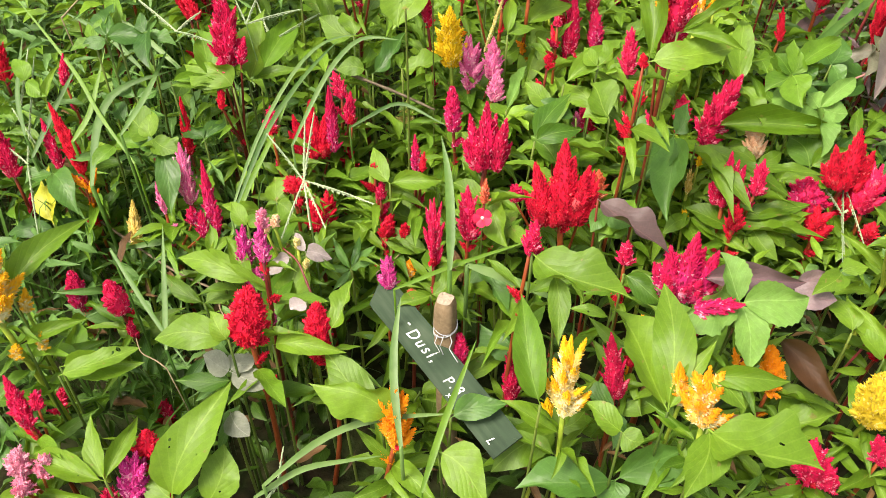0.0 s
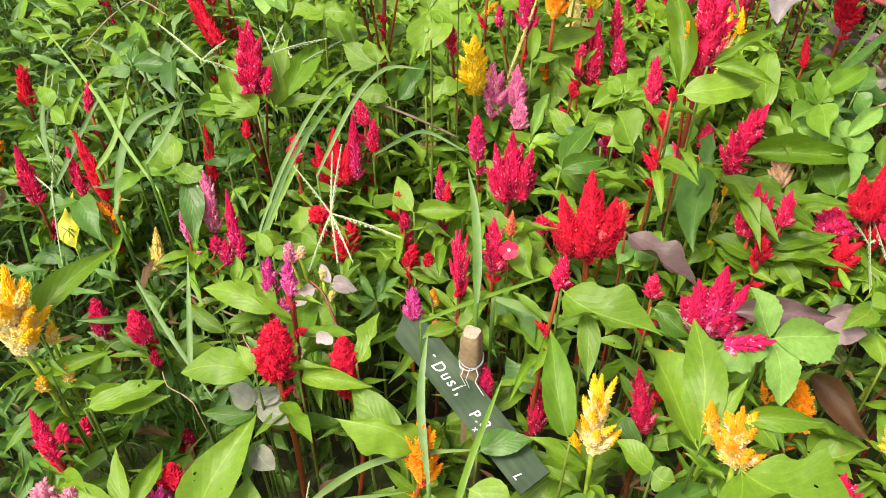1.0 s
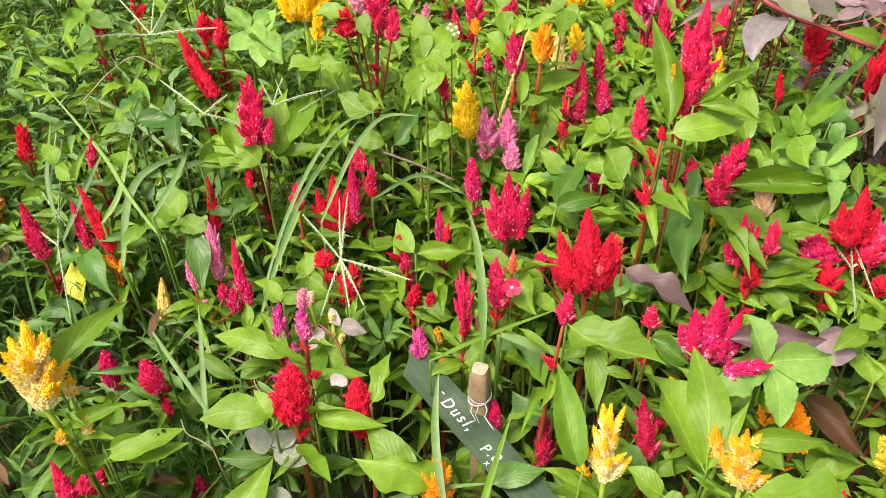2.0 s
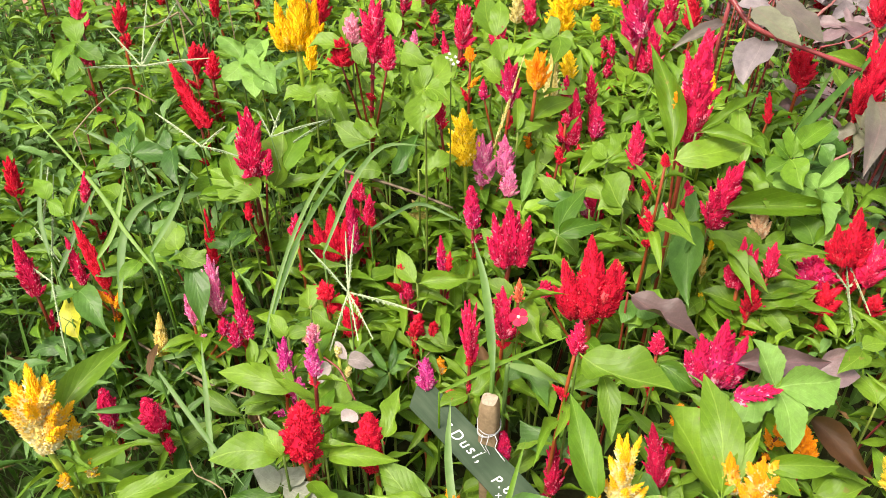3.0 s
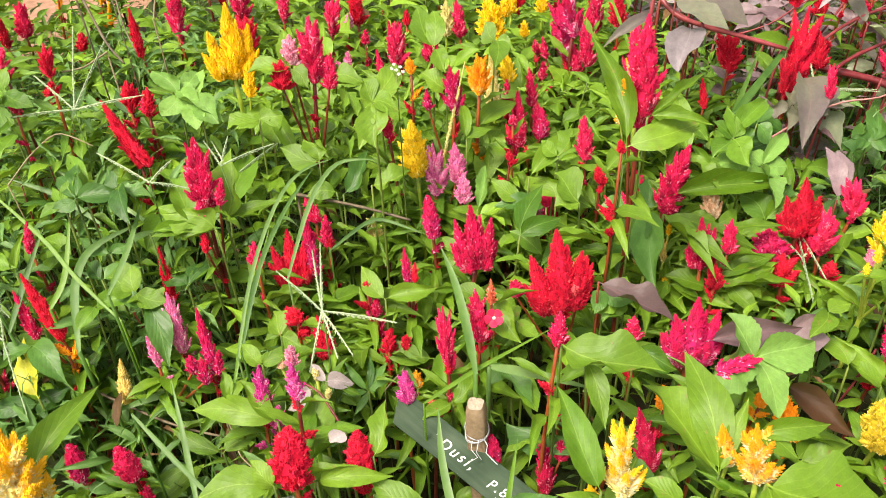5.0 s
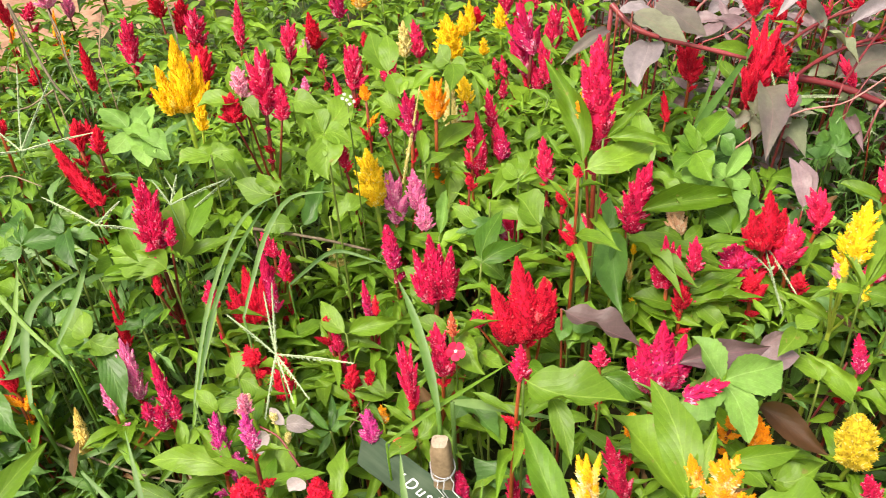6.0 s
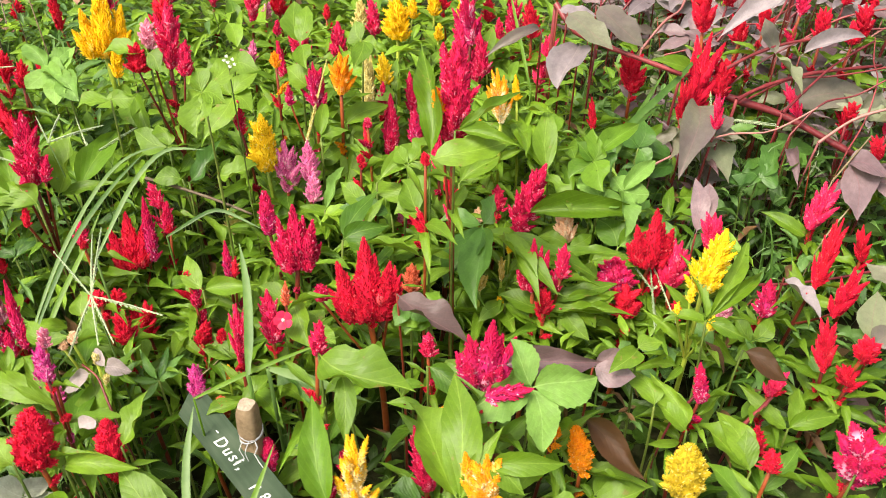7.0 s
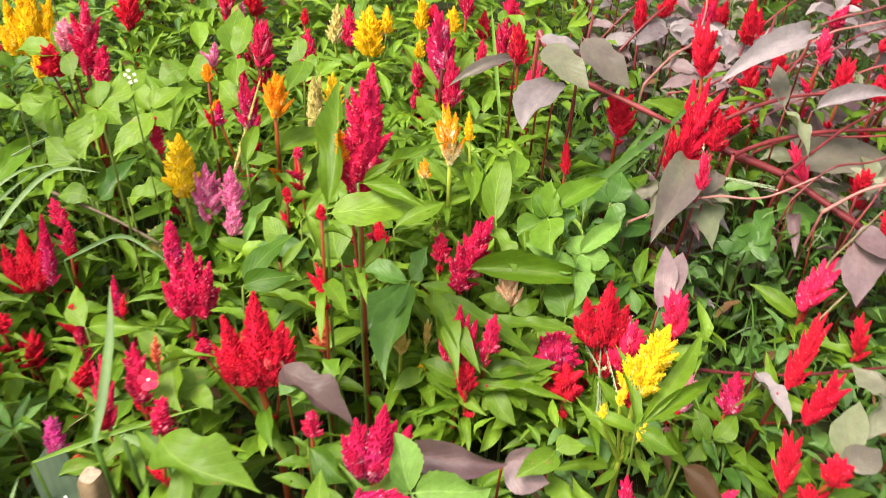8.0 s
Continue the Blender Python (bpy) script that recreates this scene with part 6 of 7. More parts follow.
shoot((0.063, 1.118, 0.376), "lime", 500, (0.024, 1.146, 0.382, 0.029), (0.031, 1.093, 0.358, 0.030), words="light green leafy shoot")
shoot((0.100, 0.930, 0.389), "lime", 501, (0.066, 0.912, 0.382, 0.034), (0.123, 0.895, 0.379, 0.029), (0.087, 0.953, 0.398, 0.034), words="light green leafy shoot")
shoot((0.239, 0.933, 0.416), "dark", 502, (0.271, 0.904, 0.409, 0.034), (0.210, 0.905, 0.404, 0.031), words="dark green leafy shoot")
shoot((0.521, 1.015, 0.307), "lime", 503, (0.596, 1.022, 0.314, 0.024), (0.478, 0.987, 0.283, 0.034), (0.542, 0.982, 0.287, 0.032), words="light green leafy shoot")
shoot((0.267, 0.925, 0.399), "mid", 504, (0.233, 0.897, 0.379, 0.037), (0.297, 0.953, 0.406, 0.037), (0.216, 0.926, 0.398, 0.029), words="green leafy shoot")
shoot((0.060, 0.953, 0.421), "lime", 505, (0.103, 0.882, 0.396, 0.042), (0.012, 0.973, 0.425, 0.034), words="light green leafy shoot")
shoot((-0.017, 0.852, 0.322), "lime", 506, (0.038, 0.876, 0.330, 0.030), (-0.063, 0.827, 0.314, 0.025), words="light green leafy shoot")
shoot((0.091, 1.375, 0.376), "lime", 507, (0.049, 1.353, 0.365, 0.047), (0.143, 1.399, 0.385, 0.043), words="light green leafy shoot")
shoot((0.563, 0.847, 0.379), "lime", 508, (0.517, 0.804, 0.369, 0.036), (0.598, 0.862, 0.388, 0.030), words="light green leafy shoot")
shoot((1.068, 1.001, 0.315), "murky", 509, (1.046, 1.060, 0.336, 0.047), (0.995, 0.949, 0.302, 0.041), stem=STEM_RED, words="purple and green leafy shoot")
shoot((0.835, 0.998, 0.211), "lime", 510, (0.800, 1.031, 0.232, 0.039), (0.877, 1.027, 0.236, 0.035), (0.784, 0.981, 0.202, 0.033), words="light green leafy shoot")
shoot((0.246, 1.204, 0.391), "lime", 511, (0.236, 1.273, 0.409, 0.060), (0.306, 1.185, 0.387, 0.043), words="light green leafy shoot")
shoot((0.467, 1.033, 0.310), "lime", 512, (0.591, 1.037, 0.329, 0.032), (0.412, 1.069, 0.315, 0.021), (0.548, 0.988, 0.294, 0.026), words="light green leafy shoot")
shoot((0.473, 1.081, 0.368), "lime", 513, (0.606, 1.060, 0.371, 0.026), words="light green leafy shoot")
shoot((0.950, 1.340, 0.309), "dark", 514, (0.912, 1.365, 0.323, 0.050), (0.993, 1.347, 0.317, 0.059), (1.029, 1.411, 0.328, 0.048), words="dark green leafy shoot")
shoot((0.786, 1.385, 0.332), "dark", 515, (0.707, 1.392, 0.328, 0.057), (0.683, 1.431, 0.341, 0.048), (0.696, 1.335, 0.316, 0.061), words="dark green leafy shoot")
shoot((-0.324, 1.131, 0.487), "lime", 516, (-0.387, 1.181, 0.519, 0.056), (-0.424, 1.145, 0.485, 0.025), words="light green leafy shoot")
shoot((-0.313, 1.185, 0.463), "lime", 517, (-0.266, 1.272, 0.534, 0.053), (-0.211, 1.203, 0.481, 0.023), words="light green leafy shoot")
shoot((-0.461, 1.104, 0.410), "lime", 518, (-0.512, 1.128, 0.414, 0.060), (-0.440, 1.068, 0.391, 0.051), (-0.416, 1.074, 0.402, 0.039), (-0.474, 1.142, 0.432, 0.038), words="light green leafy shoot")
shoot((-0.519, 1.222, 0.520), "mid", 519, (-0.503, 1.208, 0.515, 0.034), (-0.545, 1.310, 0.549, 0.029), (-0.553, 1.222, 0.517, 0.034), words="green leafy shoot")
shoot((-0.174, 1.391, 0.606), "lime", 520, (-0.190, 1.461, 0.647, 0.032), (-0.250, 1.389, 0.600, 0.041), (-0.142, 1.366, 0.592, 0.038), words="light green leafy shoot")
shoot((0.081, 1.437, 0.587), "lime", 521, (0.098, 1.503, 0.629, 0.040), (0.052, 1.542, 0.619, 0.050), (0.100, 1.388, 0.565, 0.036), words="light green leafy shoot")
shoot((0.191, 1.424, 0.596), "lime", 522, (0.167, 1.447, 0.611, 0.044), (0.226, 1.401, 0.590, 0.036), (0.188, 1.353, 0.578, 0.040), words="light green leafy shoot")
trailing_stem(0.0035, (-0.559, 1.732, 0.694), (-0.524, 1.643, 0.650), (-0.490, 1.558, 0.609), (-0.463, 1.519, 0.591), mat=BARK, words="thin brown woody stem")
trailing_stem(0.0020, (-0.485, 1.683, 0.691), (-0.468, 1.634, 0.667), (-0.458, 1.576, 0.638), (-0.438, 1.518, 0.609), mat=BARK, words="thin brown woody stem")
trailing_stem(0.0020, (-0.400, 1.552, 0.650), (-0.394, 1.593, 0.673), (-0.387, 1.636, 0.696), mat=DRY, words="thin dry straw stalk")
trailing_stem(0.0025, (-0.504, 1.602, 0.577), (-0.547, 1.581, 0.562), (-0.587, 1.581, 0.558), mat=DRY, words="thin dry straw stalk")
trailing_stem(0.0020, (-0.272, 1.611, 0.698), (-0.267, 1.576, 0.680), (-0.263, 1.542, 0.663), mat=BARK, words="thin brown woody stem")

# ---- the rows of flowers farther back ----
rnd = np.random.default_rng(77)
COLOURS = ("crimson", "red", "magenta", "scarlet", "gold", "rose", "amber", "crimson", "red", "pink")
for k in range(52):
    x, y = -1.5 + 3.5 * ((k * 0.6180) % 1.0), 1.98 + 0.75 * ((k * 0.3247 + 0.1) % 1.0)
    h = 0.36 + rnd.uniform(-0.06, 0.06)
    c = COLOURS[int(rnd.integers(0, 10))]
    if x > 0.9:
        c = ("red", "scarlet", "rose")[k % 3]
    L, W = rnd.uniform(0.06, 0.11), rnd.uniform(0.03, 0.055)
    lean = rnd.normal(0, 0.012, 2)
    celosia([((x, y, h), (x + lean[0], y + lean[1], h + L), W, c, ("cluster", "spike", "plume")[k % 3])], 900 + k, leaves=6)
# the purple-leaved plants with red heads on the far side
for k in range(48):
    x, y = 0.78 + 0.95 * ((k * 0.6180) % 1.0), 1.30 + 1.05 * ((k * 0.7548 + 0.3) % 1.0)
    h = 0.30 + 0.06 * (y - 1.3) + rnd.uniform(-0.04, 0.08)
    tips = []
    for j in range(5):
        an = j * 2.4 + rnd.uniform(0, 1)
        r = rnd.uniform(0.05, 0.10)
        tips.append((x + r * math.cos(an), y + r * math.sin(an), h + rnd.uniform(-0.03, 0.03), r * rnd.uniform(0.38, 0.52)))
    shoot((x, y, h), ("purple", "murky", "purple", "grey")[k % 4], 1200 + k, *tips, stem=STEM_ROSE, words="purple-leaved shoot with red stem")
    if k % 2:
        c = ("scarlet", "red", "rose")[k % 3]
        bx, by, bh = x + rnd.normal(0, 0.04), y + rnd.normal(0, 0.04), h + rnd.uniform(-0.02, 0.05)
        celosia([((bx, by, bh), (bx + rnd.normal(0, 0.02), by + rnd.normal(0, 0.015), bh + rnd.uniform(0.05, 0.10)), rnd.uniform(0.026, 0.042), c, ("cluster", "spike")[k % 4 // 2])], 1300 + k, tone="purple", leaves=5, stem=STEM_ROSE)
# thin red branches between them
for k in range(26):
    x, y = 0.74 + 0.85 * ((k * 0.6180) % 1.0), 1.36 + 0.80 * ((k * 0.7548) % 1.0)
    pts = [(x, y, 0.34)]
    an = rnd.uniform(-0.5, 0.9)
    for j in range(4):
        x, y = x + 0.07 * math.cos(an), y + 0.07 * math.sin(an)
        pts.append((x, y, 0.38 + 0.03 * j + rnd.uniform(-0.02, 0.03)))
        an += rnd.uniform(-0.5, 0.5)
    trailing_stem(rnd.uniform(0.0024, 0.0048), *pts, mat=STEM_PALE if k % 3 == 0 else None, words="thin dull pink stem" if k % 3 == 0 else "long smooth red stem")

# ---- leafy plants and undergrowth between the flowers ----
HEAD = np.array(HEADS)
OPEN = np.array(HEADS + LARGE)


def canopy(x, y):
    """How high the plants stand at a place, from the flower heads near it."""
    d2 = (HEAD[:, 0] - x) ** 2 + (HEAD[:, 1] - y) ** 2 + 0.0016
    w = 1 / d2 ** 1.5
    return float((np.minimum(HEAD[:, 2], 0.46) * w).sum() / w.sum())


def clear_height(x, y, h):
    """Keeps leaves at a place below the flower heads and large leaves close behind it."""
    dx, dy = OPEN[:, 0] - x, OPEN[:, 1] - y
    near = (abs(dx) < 0.045) & (dy > -0.03) & (dy < 0.25)
    return min(h, float((OPEN[near, 2] + np.maximum(dy[near], 0) - 0.02).min())) if near.any() else h


TONES = {"dark": "dark green", "mid": "mid green", "lime": "light green", "murky": "purple and green", "purple": "dull purple", "grey": "grey-mauve"}
rnd = np.random.default_rng(5)
spots = []
while len(spots) < FILL:
    best, far = None, -1
    for _ in range(6):
        p = (rnd.uniform(-1.25, 1.65), rnd.uniform(0.25, 2.5))
        if p[1] < 1.0 and rnd.random() < 0.70:
            continue
        d = min(((p[0] - q[0]) ** 2 + (p[1] - q[1]) ** 2 for q in spots), default=9)
        if d > far:
            best, far = p, d
    if best:
        spots.append(best)
for k, (x, y) in enumerate(spots):
    h = max(0.10, canopy(x, y) - (rnd.uniform(-0.02, 0.06) if y > 1.15 or x < -0.3 else rnd.uniform(0.03, 0.15)))
    h = max(0.10, clear_height(x, y, h) * hollow(x, y))
    weedy = x < -0.28 and rnd.random() < 0.7
    right = x > 0.62 and y > 0.9
    tone = ("murky", "purple", "grey")[k % 3] if x > 0.85 and y > 1.35 and k % 4 else "dark" if weedy or (right and rnd.random() < 0.5) else ("mid" if rnd.random() < (0.04 if y > 1.0 and -0.15 < x < 0.65 else 0.62) else "lime")
    ob = thing("leafy_plant", (x, y, 0.0), f"{TONES[tone]} leafy plant between the celosias", "plant", "leafy plants in the bed")
    top = Vector((rnd.normal(0, 0.02), rnd.normal(0, 0.02), h))
    path = bend((0, 0, -0.01), top, (rnd.normal(0, 0.014), rnd.normal(0, 0.014), 0))
    v, f = tube(path, np.linspace(0.0026, 0.0014, 7), 6)
    part("stem", mesh_of("stem", v, f, STEM_DULL if rnd.random() < 0.7 else STEM_RED), ob)
    plant_leaves(ob, (0, 0, 0), top, 9, tone, rnd, (0.055, 0.110), 0.25, 1.0)
    poses = []
    for j in range(14):
        an, at = rnd.uniform(0, 6.28), top * rnd.uniform(0.45, 1.0)
        at = at + Vector((math.cos(an), math.sin(an), 0)) * rnd.uniform(0.0, 0.03)
        small = rnd.uniform(0.022, 0.056)
        poses.append((int(rnd.integers(0, 6)), aim(at, (math.cos(an), math.sin(an), rnd.uniform(0.0, 0.9)), (rnd.normal(0, 0.5), rnd.normal(0, 0.5), 1), (small, small, small))))
    small_leaves("side_leaves", ob, tone, poses)


def undergrowth(name, count, xs, ys, low, high, sizes, label, mat=None, near=1.0, ragged=False, slim=1.0):
    """Uncounted small weeds: leaves of all sizes at all heights below the flowers, joined into one mesh."""
    rnd = np.random.default_rng(count)
    fine = (9, 4) if mat else (7, 2)
    shapes = [leaf_shape(1.0, b * slim, d, c, 0.04, 0.7, t, 0.06, *fine, rnd, twist=w) for b, d, c, t, w in
              ((0.32, 0.3, 0.5, 1.2, 0.4), (0.40, 0.4, 0.3, 1.0, -0.3), (0.22, 0.2, 0.8, 1.3, -0.6), (0.48, 0.25, 0.4, 0.9, 0.2), (0.16, 0.35, 0.6, 1.4, 0.8), (0.27, 0.45, 0.9, 1.1, 0.5))]
    V, F, U, at = [], [], [], 0
    for k in range(count):
        x, y = rnd.uniform(*xs) + rnd.normal(0, 0.10), rnd.uniform(*ys) + rnd.normal(0, 0.10)
        if ragged:
            out = math.hypot((x - 0.22) / 2.7, (y - 2.0) / 2.4)
            if out > 0.85 + 0.6 * noise.noise((x * 1.7, y * 1.7, 4.0)) + 0.25 * rnd.random() or (abs(x - 0.2) < 1.6 and 0.2 < y < 2.85) or (x < -0.2 and 2.75 < y < 4.3 and k % 6):
                continue
        h = canopy(x, y)
        z = 0.015 + h * rnd.uniform(low, high) * (near if y < 1.0 and x > -0.35 else 1.0)
        z = max(0.02, clear_height(x, y, z + 0.02) * hollow(x, y) - 0.02)
        an = rnd.uniform(0, 6.28)
        size = rnd.uniform(*sizes)
        m = aim((x, y, z), (math.cos(an), math.sin(an), rnd.uniform(-0.1, 0.8)), (rnd.normal(0, 0.4), rnd.normal(0, 0.4), 1), (size, size, size))
        v, f, uv = shapes[int(rnd.integers(0, 6))]
        turn = np.array(m)
        v = np.asarray(v) @ turn[:3, :3].T + turn[:3, 3]
        V.append(v)
        F += [tuple(q + at for q in face) for face in f]
        U += uv
        at += len(v)
    me = mesh_of(name, np.concatenate(V).tolist(), F, mat or WEED_SHADED, U)
    return tagged(new(name, me), label, "weeds", kind="stuff")


# the low weeds carry the gap shade in their leaf colour
undergrowth("undergrowth", 9500, (-1.45, 1.9), (0.15, 2.9), 0.04, 0.55, (0.025, 0.07), "dense low weeds in a shade-darkened green, filling the flower bed", near=0.55)
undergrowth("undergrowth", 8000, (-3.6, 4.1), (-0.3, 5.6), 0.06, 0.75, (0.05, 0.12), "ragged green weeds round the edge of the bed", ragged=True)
undergrowth("weed_leaves", 1900, (-0.30, 0.68), (0.98, 1.85), 0.56, 1.02, (0.030, 0.074), "light green leaves among the far flower stems", mat=WEED_LIGHT, slim=0.8)
undergrowth("weed_leaves", 2600, (-1.3, 0.7), (1.10, 2.7), 0.62, 0.98, (0.035, 0.085), "light green leaves crowding between the flower stems", mat=WEED_LIGHT)
undergrowth("weed_leaves", 1500, (-1.2, -0.28), (0.80, 2.2), 0.60, 1.04, (0.03, 0.075), "narrow green weed leaves among the grass", mat=WEED_COOL, slim=0.62)
undergrowth("weed_leaves", 700, (0.55, 1.35), (0.95, 1.75), 0.35, 0.85, (0.025, 0.06), "small green weed leaves beside the purple plants", mat=WEED_COOL)
undergrowth("withered_leaves", 1100, (-1.3, 1.5), (0.4, 2.3), 0.15, 0.80, (0.025, 0.065), "withered brown leaves low among the stems", mat=WEED_DRY, slim=0.7)


def thin_grass(count, xs, ys, seed=31, thick=1.0):
    """Uncounted thin grass leaves between the plants."""
    rnd = np.random.default_rng(seed)
    V, F, at = [], [], 0
    for k in range(count):
        x, y = rnd.uniform(*xs), rnd.uniform(*ys)
        h = canopy(x, y) * rnd.uniform(0.5, 1.12)
        an, reach = rnd.uniform(0, 6.28), rnd.uniform(0.03, 0.16)
        way = np.array((math.cos(an), math.sin(an), 0))
        side = np.array((-way[1], way[0], 0)) * rnd.uniform(0.0012, 0.0035) * thick
        for i in range(7):
            s = i / 6
            p = np.array((x, y, 0)) + way * reach * s ** 1.8 + np.array((0, 0, h * (s * 1.35 - 0.45 * s ** 3.2)))
            w = side * (1 - s ** 2.2) + side * 0.04
            V += [tuple(p - w), tuple(p + w + np.array((0, 0, 0.0006)))]
        F += [(at + 2 * i, at + 2 * i + 1, at + 2 * i + 3, at + 2 * i + 2) for i in range(6)]
        at += 14
    return V, F


v, f = thin_grass(1300, (-1.4, -0.22), (0.75, 2.4))
tagged(new("thin_grass", mesh_of("thin_grass", v, f, GRASS)), "thin green grass leaves among the weeds", "grass", kind="stuff")
v, f = thin_grass(420, (-1.4, -0.24), (0.75, 2.4), 32, 0.6)
tagged(new("thin_grass", mesh_of("thin_grass", v, f, GRASS_PALE)), "thin pale grass stalks among the weeds", "grass", kind="stuff")
v, f = thin_grass(160, (-0.24, 0.65), (0.8, 2.2), 33, 0.6)
tagged(new("thin_grass", mesh_of("thin_grass", v, f, GRASS_PALE)), "thin pale grass stalks between the celosias", "grass", kind="stuff")
v, f = thin_grass(260, (0.5, 1.3), (1.0, 1.9))
tagged(new("thin_grass", mesh_of("thin_grass", v, f, GRASS)), "thin green grass leaves beside the purple plants", "grass", kind="stuff")

# ---- name board, peg and small flowers ----
n = Nodes("dark_green_board")  # faded paint with long scuffs along the board
place = n.add("ShaderNodeTexCoord").outputs["Object"]
streak = n.noise(n.add("ShaderNodeMapping", Vector=place, Scale=(14.0, 160.0, 40.0)).outputs[0], 1.0, 5.0)
patch, grit = n.noise(place, 16.0, 3.0), n.noise(place, 260.0, 4.0)
paint = n.ramp(n.maths("ADD", n.maths("MULTIPLY", patch, 0.6), n.maths("MULTIPLY", streak, 0.4)), (0.3, (0.018, 0.036, 0.018)), (0.52, (0.036, 0.062, 0.034)), (0.72, (0.068, 0.095, 0.060)))
paint = n.mix(n.ramp(grit, (0.66, (0, 0, 0)), (0.78, (0.4, 0.4, 0.4))), paint, (0.08, 0.09, 0.07))
n.put(n.bsdf.inputs["Base Color"], paint)
n.put(n.bsdf.inputs["Roughness"], n.maths("ADD", n.maths("MULTIPLY", patch, 0.3), 0.62))
n.put(n.bsdf.inputs["Specular IOR Level"], 0.25)
n.bump(n.maths("ADD", streak, grit), 0.5, 0.0004)
SLATE = n.mat
CHALK = plain_material("white_paint_strokes", (0.62, 0.64, 0.64), (0.85, 0.86, 0.85), 400.0, 0.7)
WOOD = plain_material("weathered_peg_wood", (0.095, 0.056, 0.026), (0.270, 0.190, 0.110), 160.0, 0.75, 0.0012)
CUT = plain_material("pale_cut_wood", (0.160, 0.118, 0.080), (0.380, 0.305, 0.225), 200.0, 0.75, 0.0008)
WIRE = plain_material("grey_tie_wire", (0.300, 0.310, 0.320), (0.520, 0.530, 0.540), 200.0, 0.4)
PETAL = plain_material("coral_red_petal", (0.720, 0.010, 0.060), (0.840, 0.030, 0.110), 200.0, 0.5, thin=0.3)
WHITE = plain_material("white_petal", (0.68, 0.70, 0.66), (0.85, 0.85, 0.82), 200.0, 0.6, thin=0.25)


def lettering(body, size, m, parent):
    """White brush strokes in the built-in font, laid just above the board."""
    curve = bpy.data.curves.new("lettering", "FONT")
    curve.body, curve.size, curve.extrude, curve.offset = body, size, 0.0002, size * 0.004
    curve.shear, curve.space_character = 0.3, 1.30
    ob = new("lettering", curve)
    me = bpy.data.meshes.new_from_object(ob.evaluated_get(bpy.context.evaluated_depsgraph_get()))
    bpy.data.objects.remove(ob)
    me.materials.clear()
    me.materials.append(CHALK)
    part("lettering", me, parent, m, "white hand-painted letters")


def name_board():
    x, y = Vector((0.5895, -0.7993, -0.1166)), Vector((0.7968, 0.5517, 0.2466))
    m = Matrix((x, y, x.cross(y))).transposed().to_4x4()
    m.translation = (-0.078, 0.870, 0.321)
    ob = new("name_board")
    ob.matrix_basis = m
    tagged(ob, "dark green board with white hand-painted letters, tied to a peg", "sign")
    n = 24
    verts, faces = [], []
    for i in range(n + 1):
        s = i / n
        px = -0.024 + 0.325 * s
        lift = 0.004 * math.sin(math.pi * s)
        for q, z in ((0.009, 0.0015), (-0.0155, 0.0022), (-0.0400, 0.0015), (-0.0400, -0.0015), (0.009, -0.0015)):
            slant = 0.030 * (0.009 - q) / 0.0490 * (1 - s)
            verts.append((px + slant, q + 0.0006 * noise.noise((s * 9, q * 50, 0)), z + lift))
    for i in range(n):
        for k in range(5):
            j = (k + 1) % 5
            faces.append((i * 5 + k, i * 5 + j, (i + 1) * 5 + j, (i + 1) * 5 + k))
    faces += [(4, 3, 2, 1, 0), tuple(n * 5 + k for k in range(5))]
    board = part("board", mesh_of("board", verts, faces, SLATE, smooth=False), ob)
    for body, px, py, turn, size in (("-", 0.068, -0.018, 4, 0.020), ("Dusi,", 0.080, -0.026, 2, 0.023), ("P.8", 0.172, -0.028, 6, 0.020), ("x", 0.192, -0.037, 10, 0.012), ("L", 0.276, -0.033, 0, 0.016)):
        lettering(body, size, pose(px, py, 0.0062, 0, 0, turn), board)


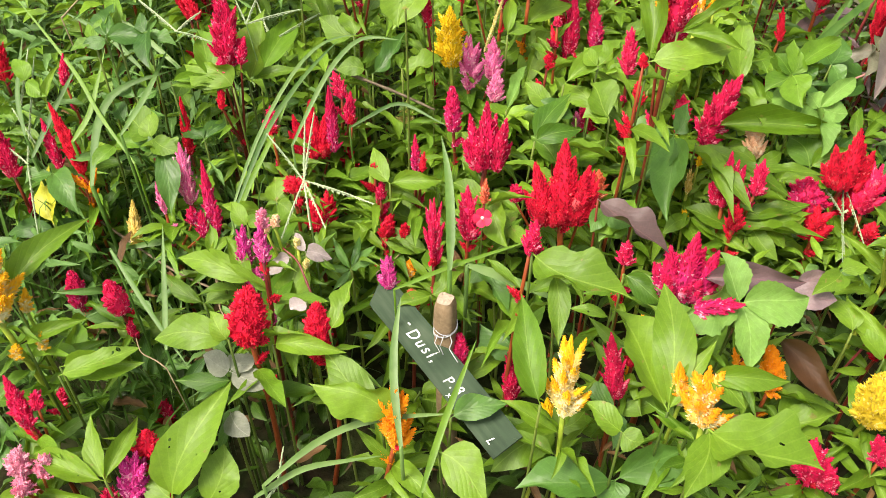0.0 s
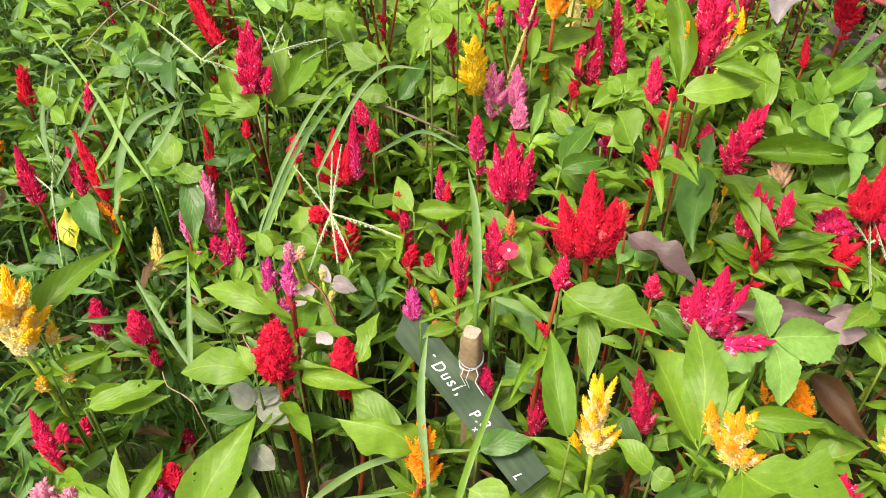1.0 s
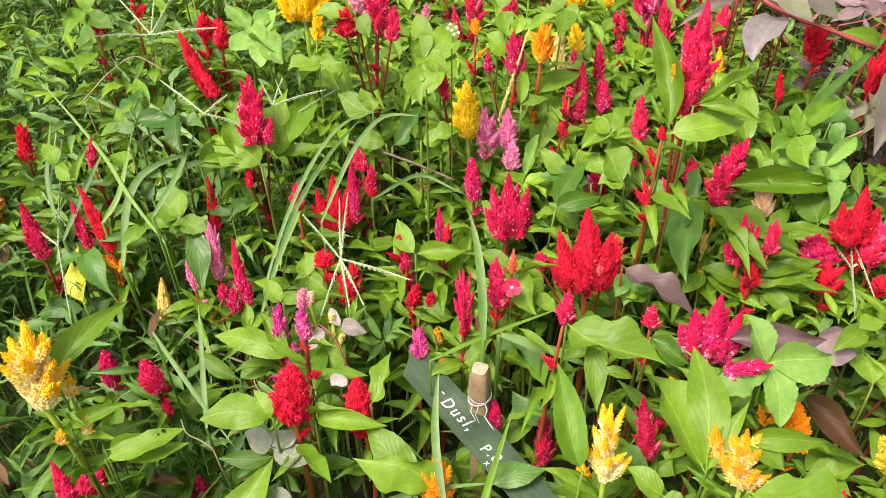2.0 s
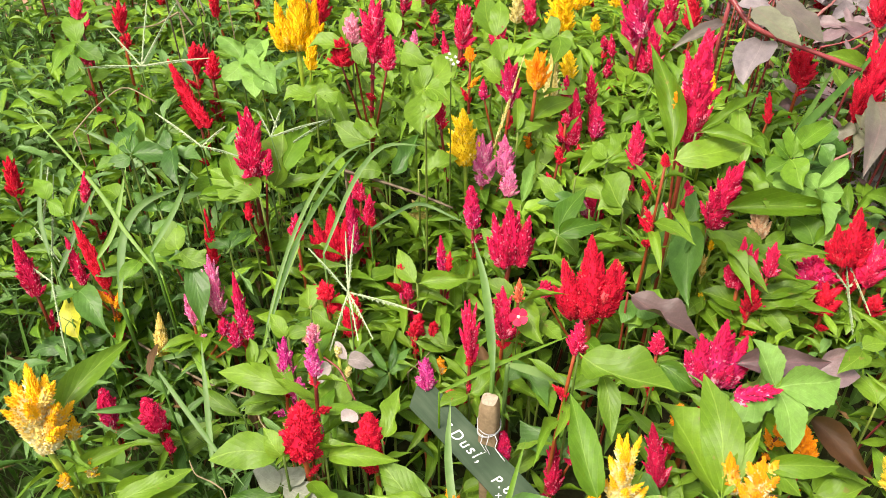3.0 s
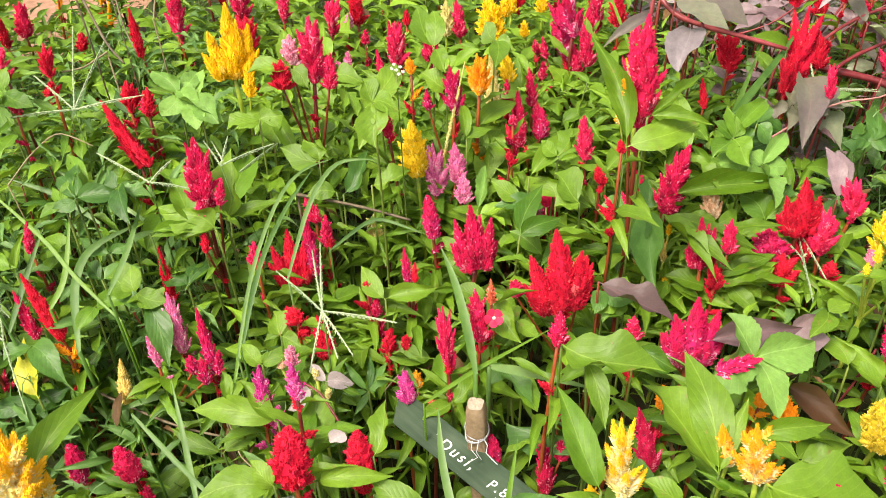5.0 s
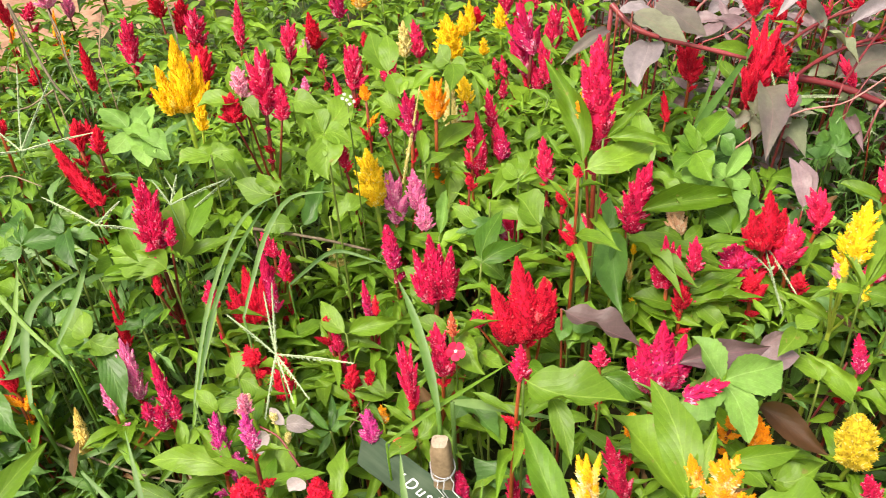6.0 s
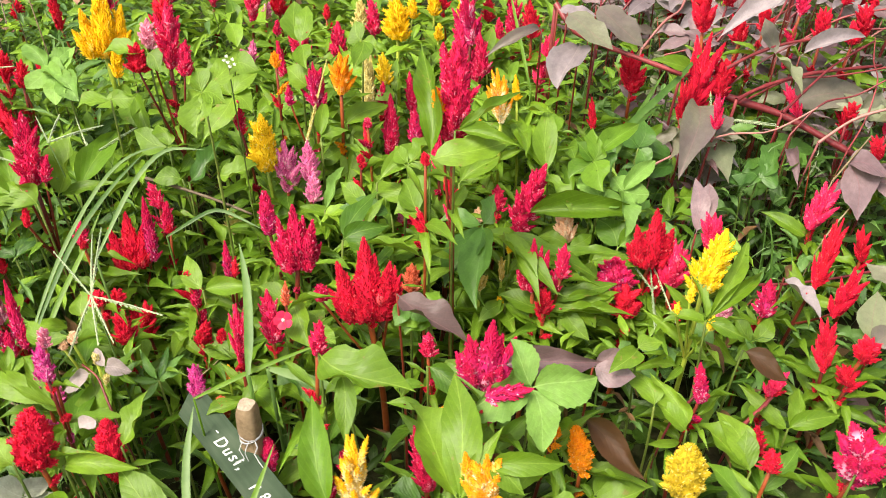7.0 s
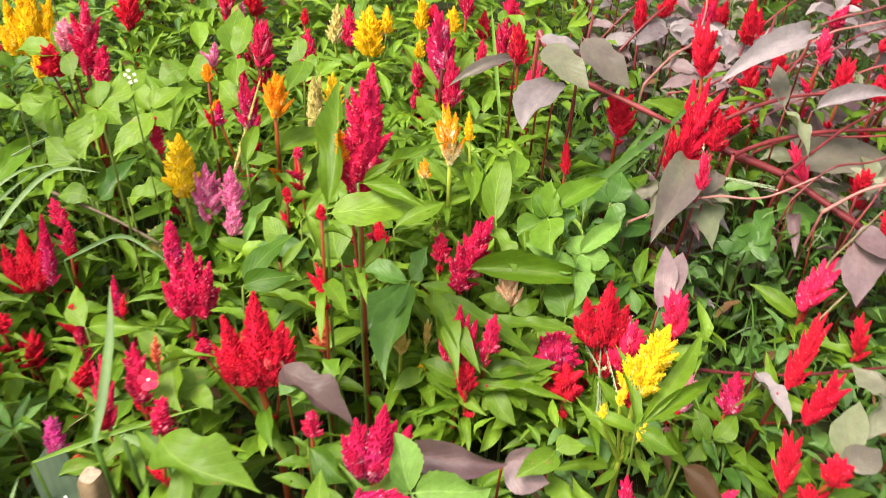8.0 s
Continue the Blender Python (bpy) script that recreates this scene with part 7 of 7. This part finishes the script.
def wooden_peg():
    ob = thing("wooden_peg", (0.010, 0.745, 0.0), "weathered wooden peg with pale cut top, bound with grey wire", "peg")
    rings = ((-0.02, 0.0165), (0.15, 0.0165), (0.28, 0.0168), (0.30, 0.0170), (0.315, 0.0164), (0.325, 0.0158), (0.335, 0.0161), (0.348, 0.0170), (0.362, 0.0168), (0.376, 0.0162), (0.383, 0.0148), (0.388, 0.0126))
    top = Vector((-0.006, 0.042, 0))
    verts, faces, sides = [], [], 20
    for h, r in rings:
        for k in range(sides):
            an = 2 * math.pi * k / sides
            rough = r * 0.84 / (abs(math.cos(an + 0.4)) ** 5 + abs(math.sin(an + 0.4)) ** 5) ** 0.2 * (1 + 0.17 * noise.noise((math.cos(an) * 2, math.sin(an) * 2, h * 22)) + 0.07 * noise.noise((math.cos(an) * 5, math.sin(an) * 5, h * 90)))
            c = top * (h / 0.388)
            verts.append((c.x + rough * math.cos(an), c.y + rough * math.sin(an), h))
    for i in range(len(rings) - 1):
        for k in range(sides):
            j = (k + 1) % sides
            faces.append((i * sides + k, i * sides + j, (i + 1) * sides + j, (i + 1) * sides + k))
    part("shaft", mesh_of("shaft", verts, faces, WOOD), ob)
    rim = [Vector(v) for v in verts[-sides:]]
    cap = [tuple(v + Vector((0, 0, 0.0004))) for v in rim] + [tuple(v.lerp(top + Vector((0, 0, 0.388)), 0.55) + Vector((0, 0, 0.0022 + 0.002 * noise.noise(v * 160)))) for v in rim]
    lid = [tuple(range(sides, 2 * sides))] + [(k, (k + 1) % sides, (k + 1) % sides + sides, k + sides) for k in range(sides)]
    part("cut_top", mesh_of("cut_top", cap, lid, CUT, smooth=False), ob, label="pale sawn end")
    for turn in range(3):
        pts = []
        for k in range(25):
            an = 2 * math.pi * k / 24
            h = 0.343 - 0.006 * turn + 0.006 * math.sin(an + turn)
            c = top * (h / 0.388)
            pts.append((c.x + 0.0168 * math.cos(an), c.y + 0.0168 * math.sin(an), h))
        v, f = tube(pts, [0.0008] * 25, 5)
        part("wire", mesh_of("wire", v, f, WIRE), ob)
    v, f = tube([(0.0, 0.022, 0.338), (0.004, 0.014, 0.330), (0.0, 0.006, 0.325), (0.006, -0.004, 0.322), (0.012, -0.012, 0.318)], [0.0008] * 5, 5)
    part("wire_end", mesh_of("wire_end", v, f, WIRE), ob)
    for q in (-0.004, 0.005):
        v, f = tube([(-0.012 + q, 0.020, 0.338), (-0.016 + q, 0.010, 0.333), (-0.013, 0.004 + q, 0.326), (-0.018 + 2 * q, -0.002, 0.322)], [0.0007] * 4, 5)
        part("wire_end", mesh_of("wire_end", v, f, WIRE), ob)


def open_flower(at, facing, radius, petals, mat, words, spread=((0, 0, 0),)):
    """Flat open flowers on one thin stalk, each with separate petals and a pale eye; spread: where they sit about its top."""
    foot = (at[0], at[1] + 0.01, 0.0)
    ob = thing("small_flower", foot, words, "flower", "small open flowers")
    top = Vector(at) - Vector(foot)
    v, f = tube(bend((0, 0, -0.01), top, (0, 0.004, 0)), np.linspace(0.0014, 0.0010, 7), 5)
    part("stalk", mesh_of("stalk", v, f, STEM_DULL), ob)
    z = Vector(facing).normalized()
    x = z.cross(Vector((0.2, 0.1, 1))).normalized()
    turn = Matrix((x, z.cross(x), z)).transposed().to_4x4()
    verts = [(0, 0, 0)]
    for i, s in enumerate((0.35, 0.75, 1.0)):
        for k in range(5):
            q = (k / 4 - 0.5) * 2
            half = ((0.95, 1.0, 0.80) if petals == 5 else (0.8, 0.62, 0.30))[i] * math.pi / petals
            verts.append((radius * s * (1 - 0.06 * q * q) * math.sin(q * half), radius * s * (1 - 0.06 * q * q) * math.cos(q * half), radius * (0.16 * s - 0.05 * q * q)))
    faces = [(0, k + 2, k + 1) for k in range(4)] + [(1 + i * 5 + k, 2 + i * 5 + k, 7 + i * 5 + k, 6 + i * 5 + k) for i in range(2) for k in range(4)]
    me = mesh_of("petal", verts, faces, mat)
    bud = bmesh.new()
    bmesh.ops.create_icosphere(bud, subdivisions=1, radius=radius * 0.20)
    eye = bpy.data.meshes.new("eye")
    bud.to_mesh(eye)
    bud.free()
    eye.materials.append(WHITE)
    for off in spread:
        spot = top + Vector(off)
        if Vector(off).length > 0:
            v, f = tube(bend(top - Vector((0, 0, 0.014)), spot, (0, 0, 0), 3), (0.0006, 0.0005, 0.0005), 5)
            part("side_stalk", mesh_of("side_stalk", v, f, STEM_DULL), ob)
        for k in range(petals):
            part("petal", me, ob, Matrix.Translation(spot) @ turn @ Matrix.Rotation(2 * math.pi * k / petals, 4, "Z"))
        part("eye", eye, ob, Matrix.Translation(spot + z * radius * 0.05))


name_board()
wooden_peg()
open_flower((0.056, 0.892, 0.440), (-0.1, -0.75, 0.6), 0.0140, 5, PETAL, "small coral-red open flower with a white eye")
open_flower((-0.016, 1.227, 0.668), (0.1, -0.6, 0.8), 0.0030, 6, WHITE, "cluster of tiny white weed flowers on one stalk",
            ((0, 0, 0), (0.007, 0.003, 0.003), (-0.006, 0.005, 0.001), (0.003, -0.006, -0.004), (0.010, -0.004, -0.002), (-0.002, 0.008, 0.006)))
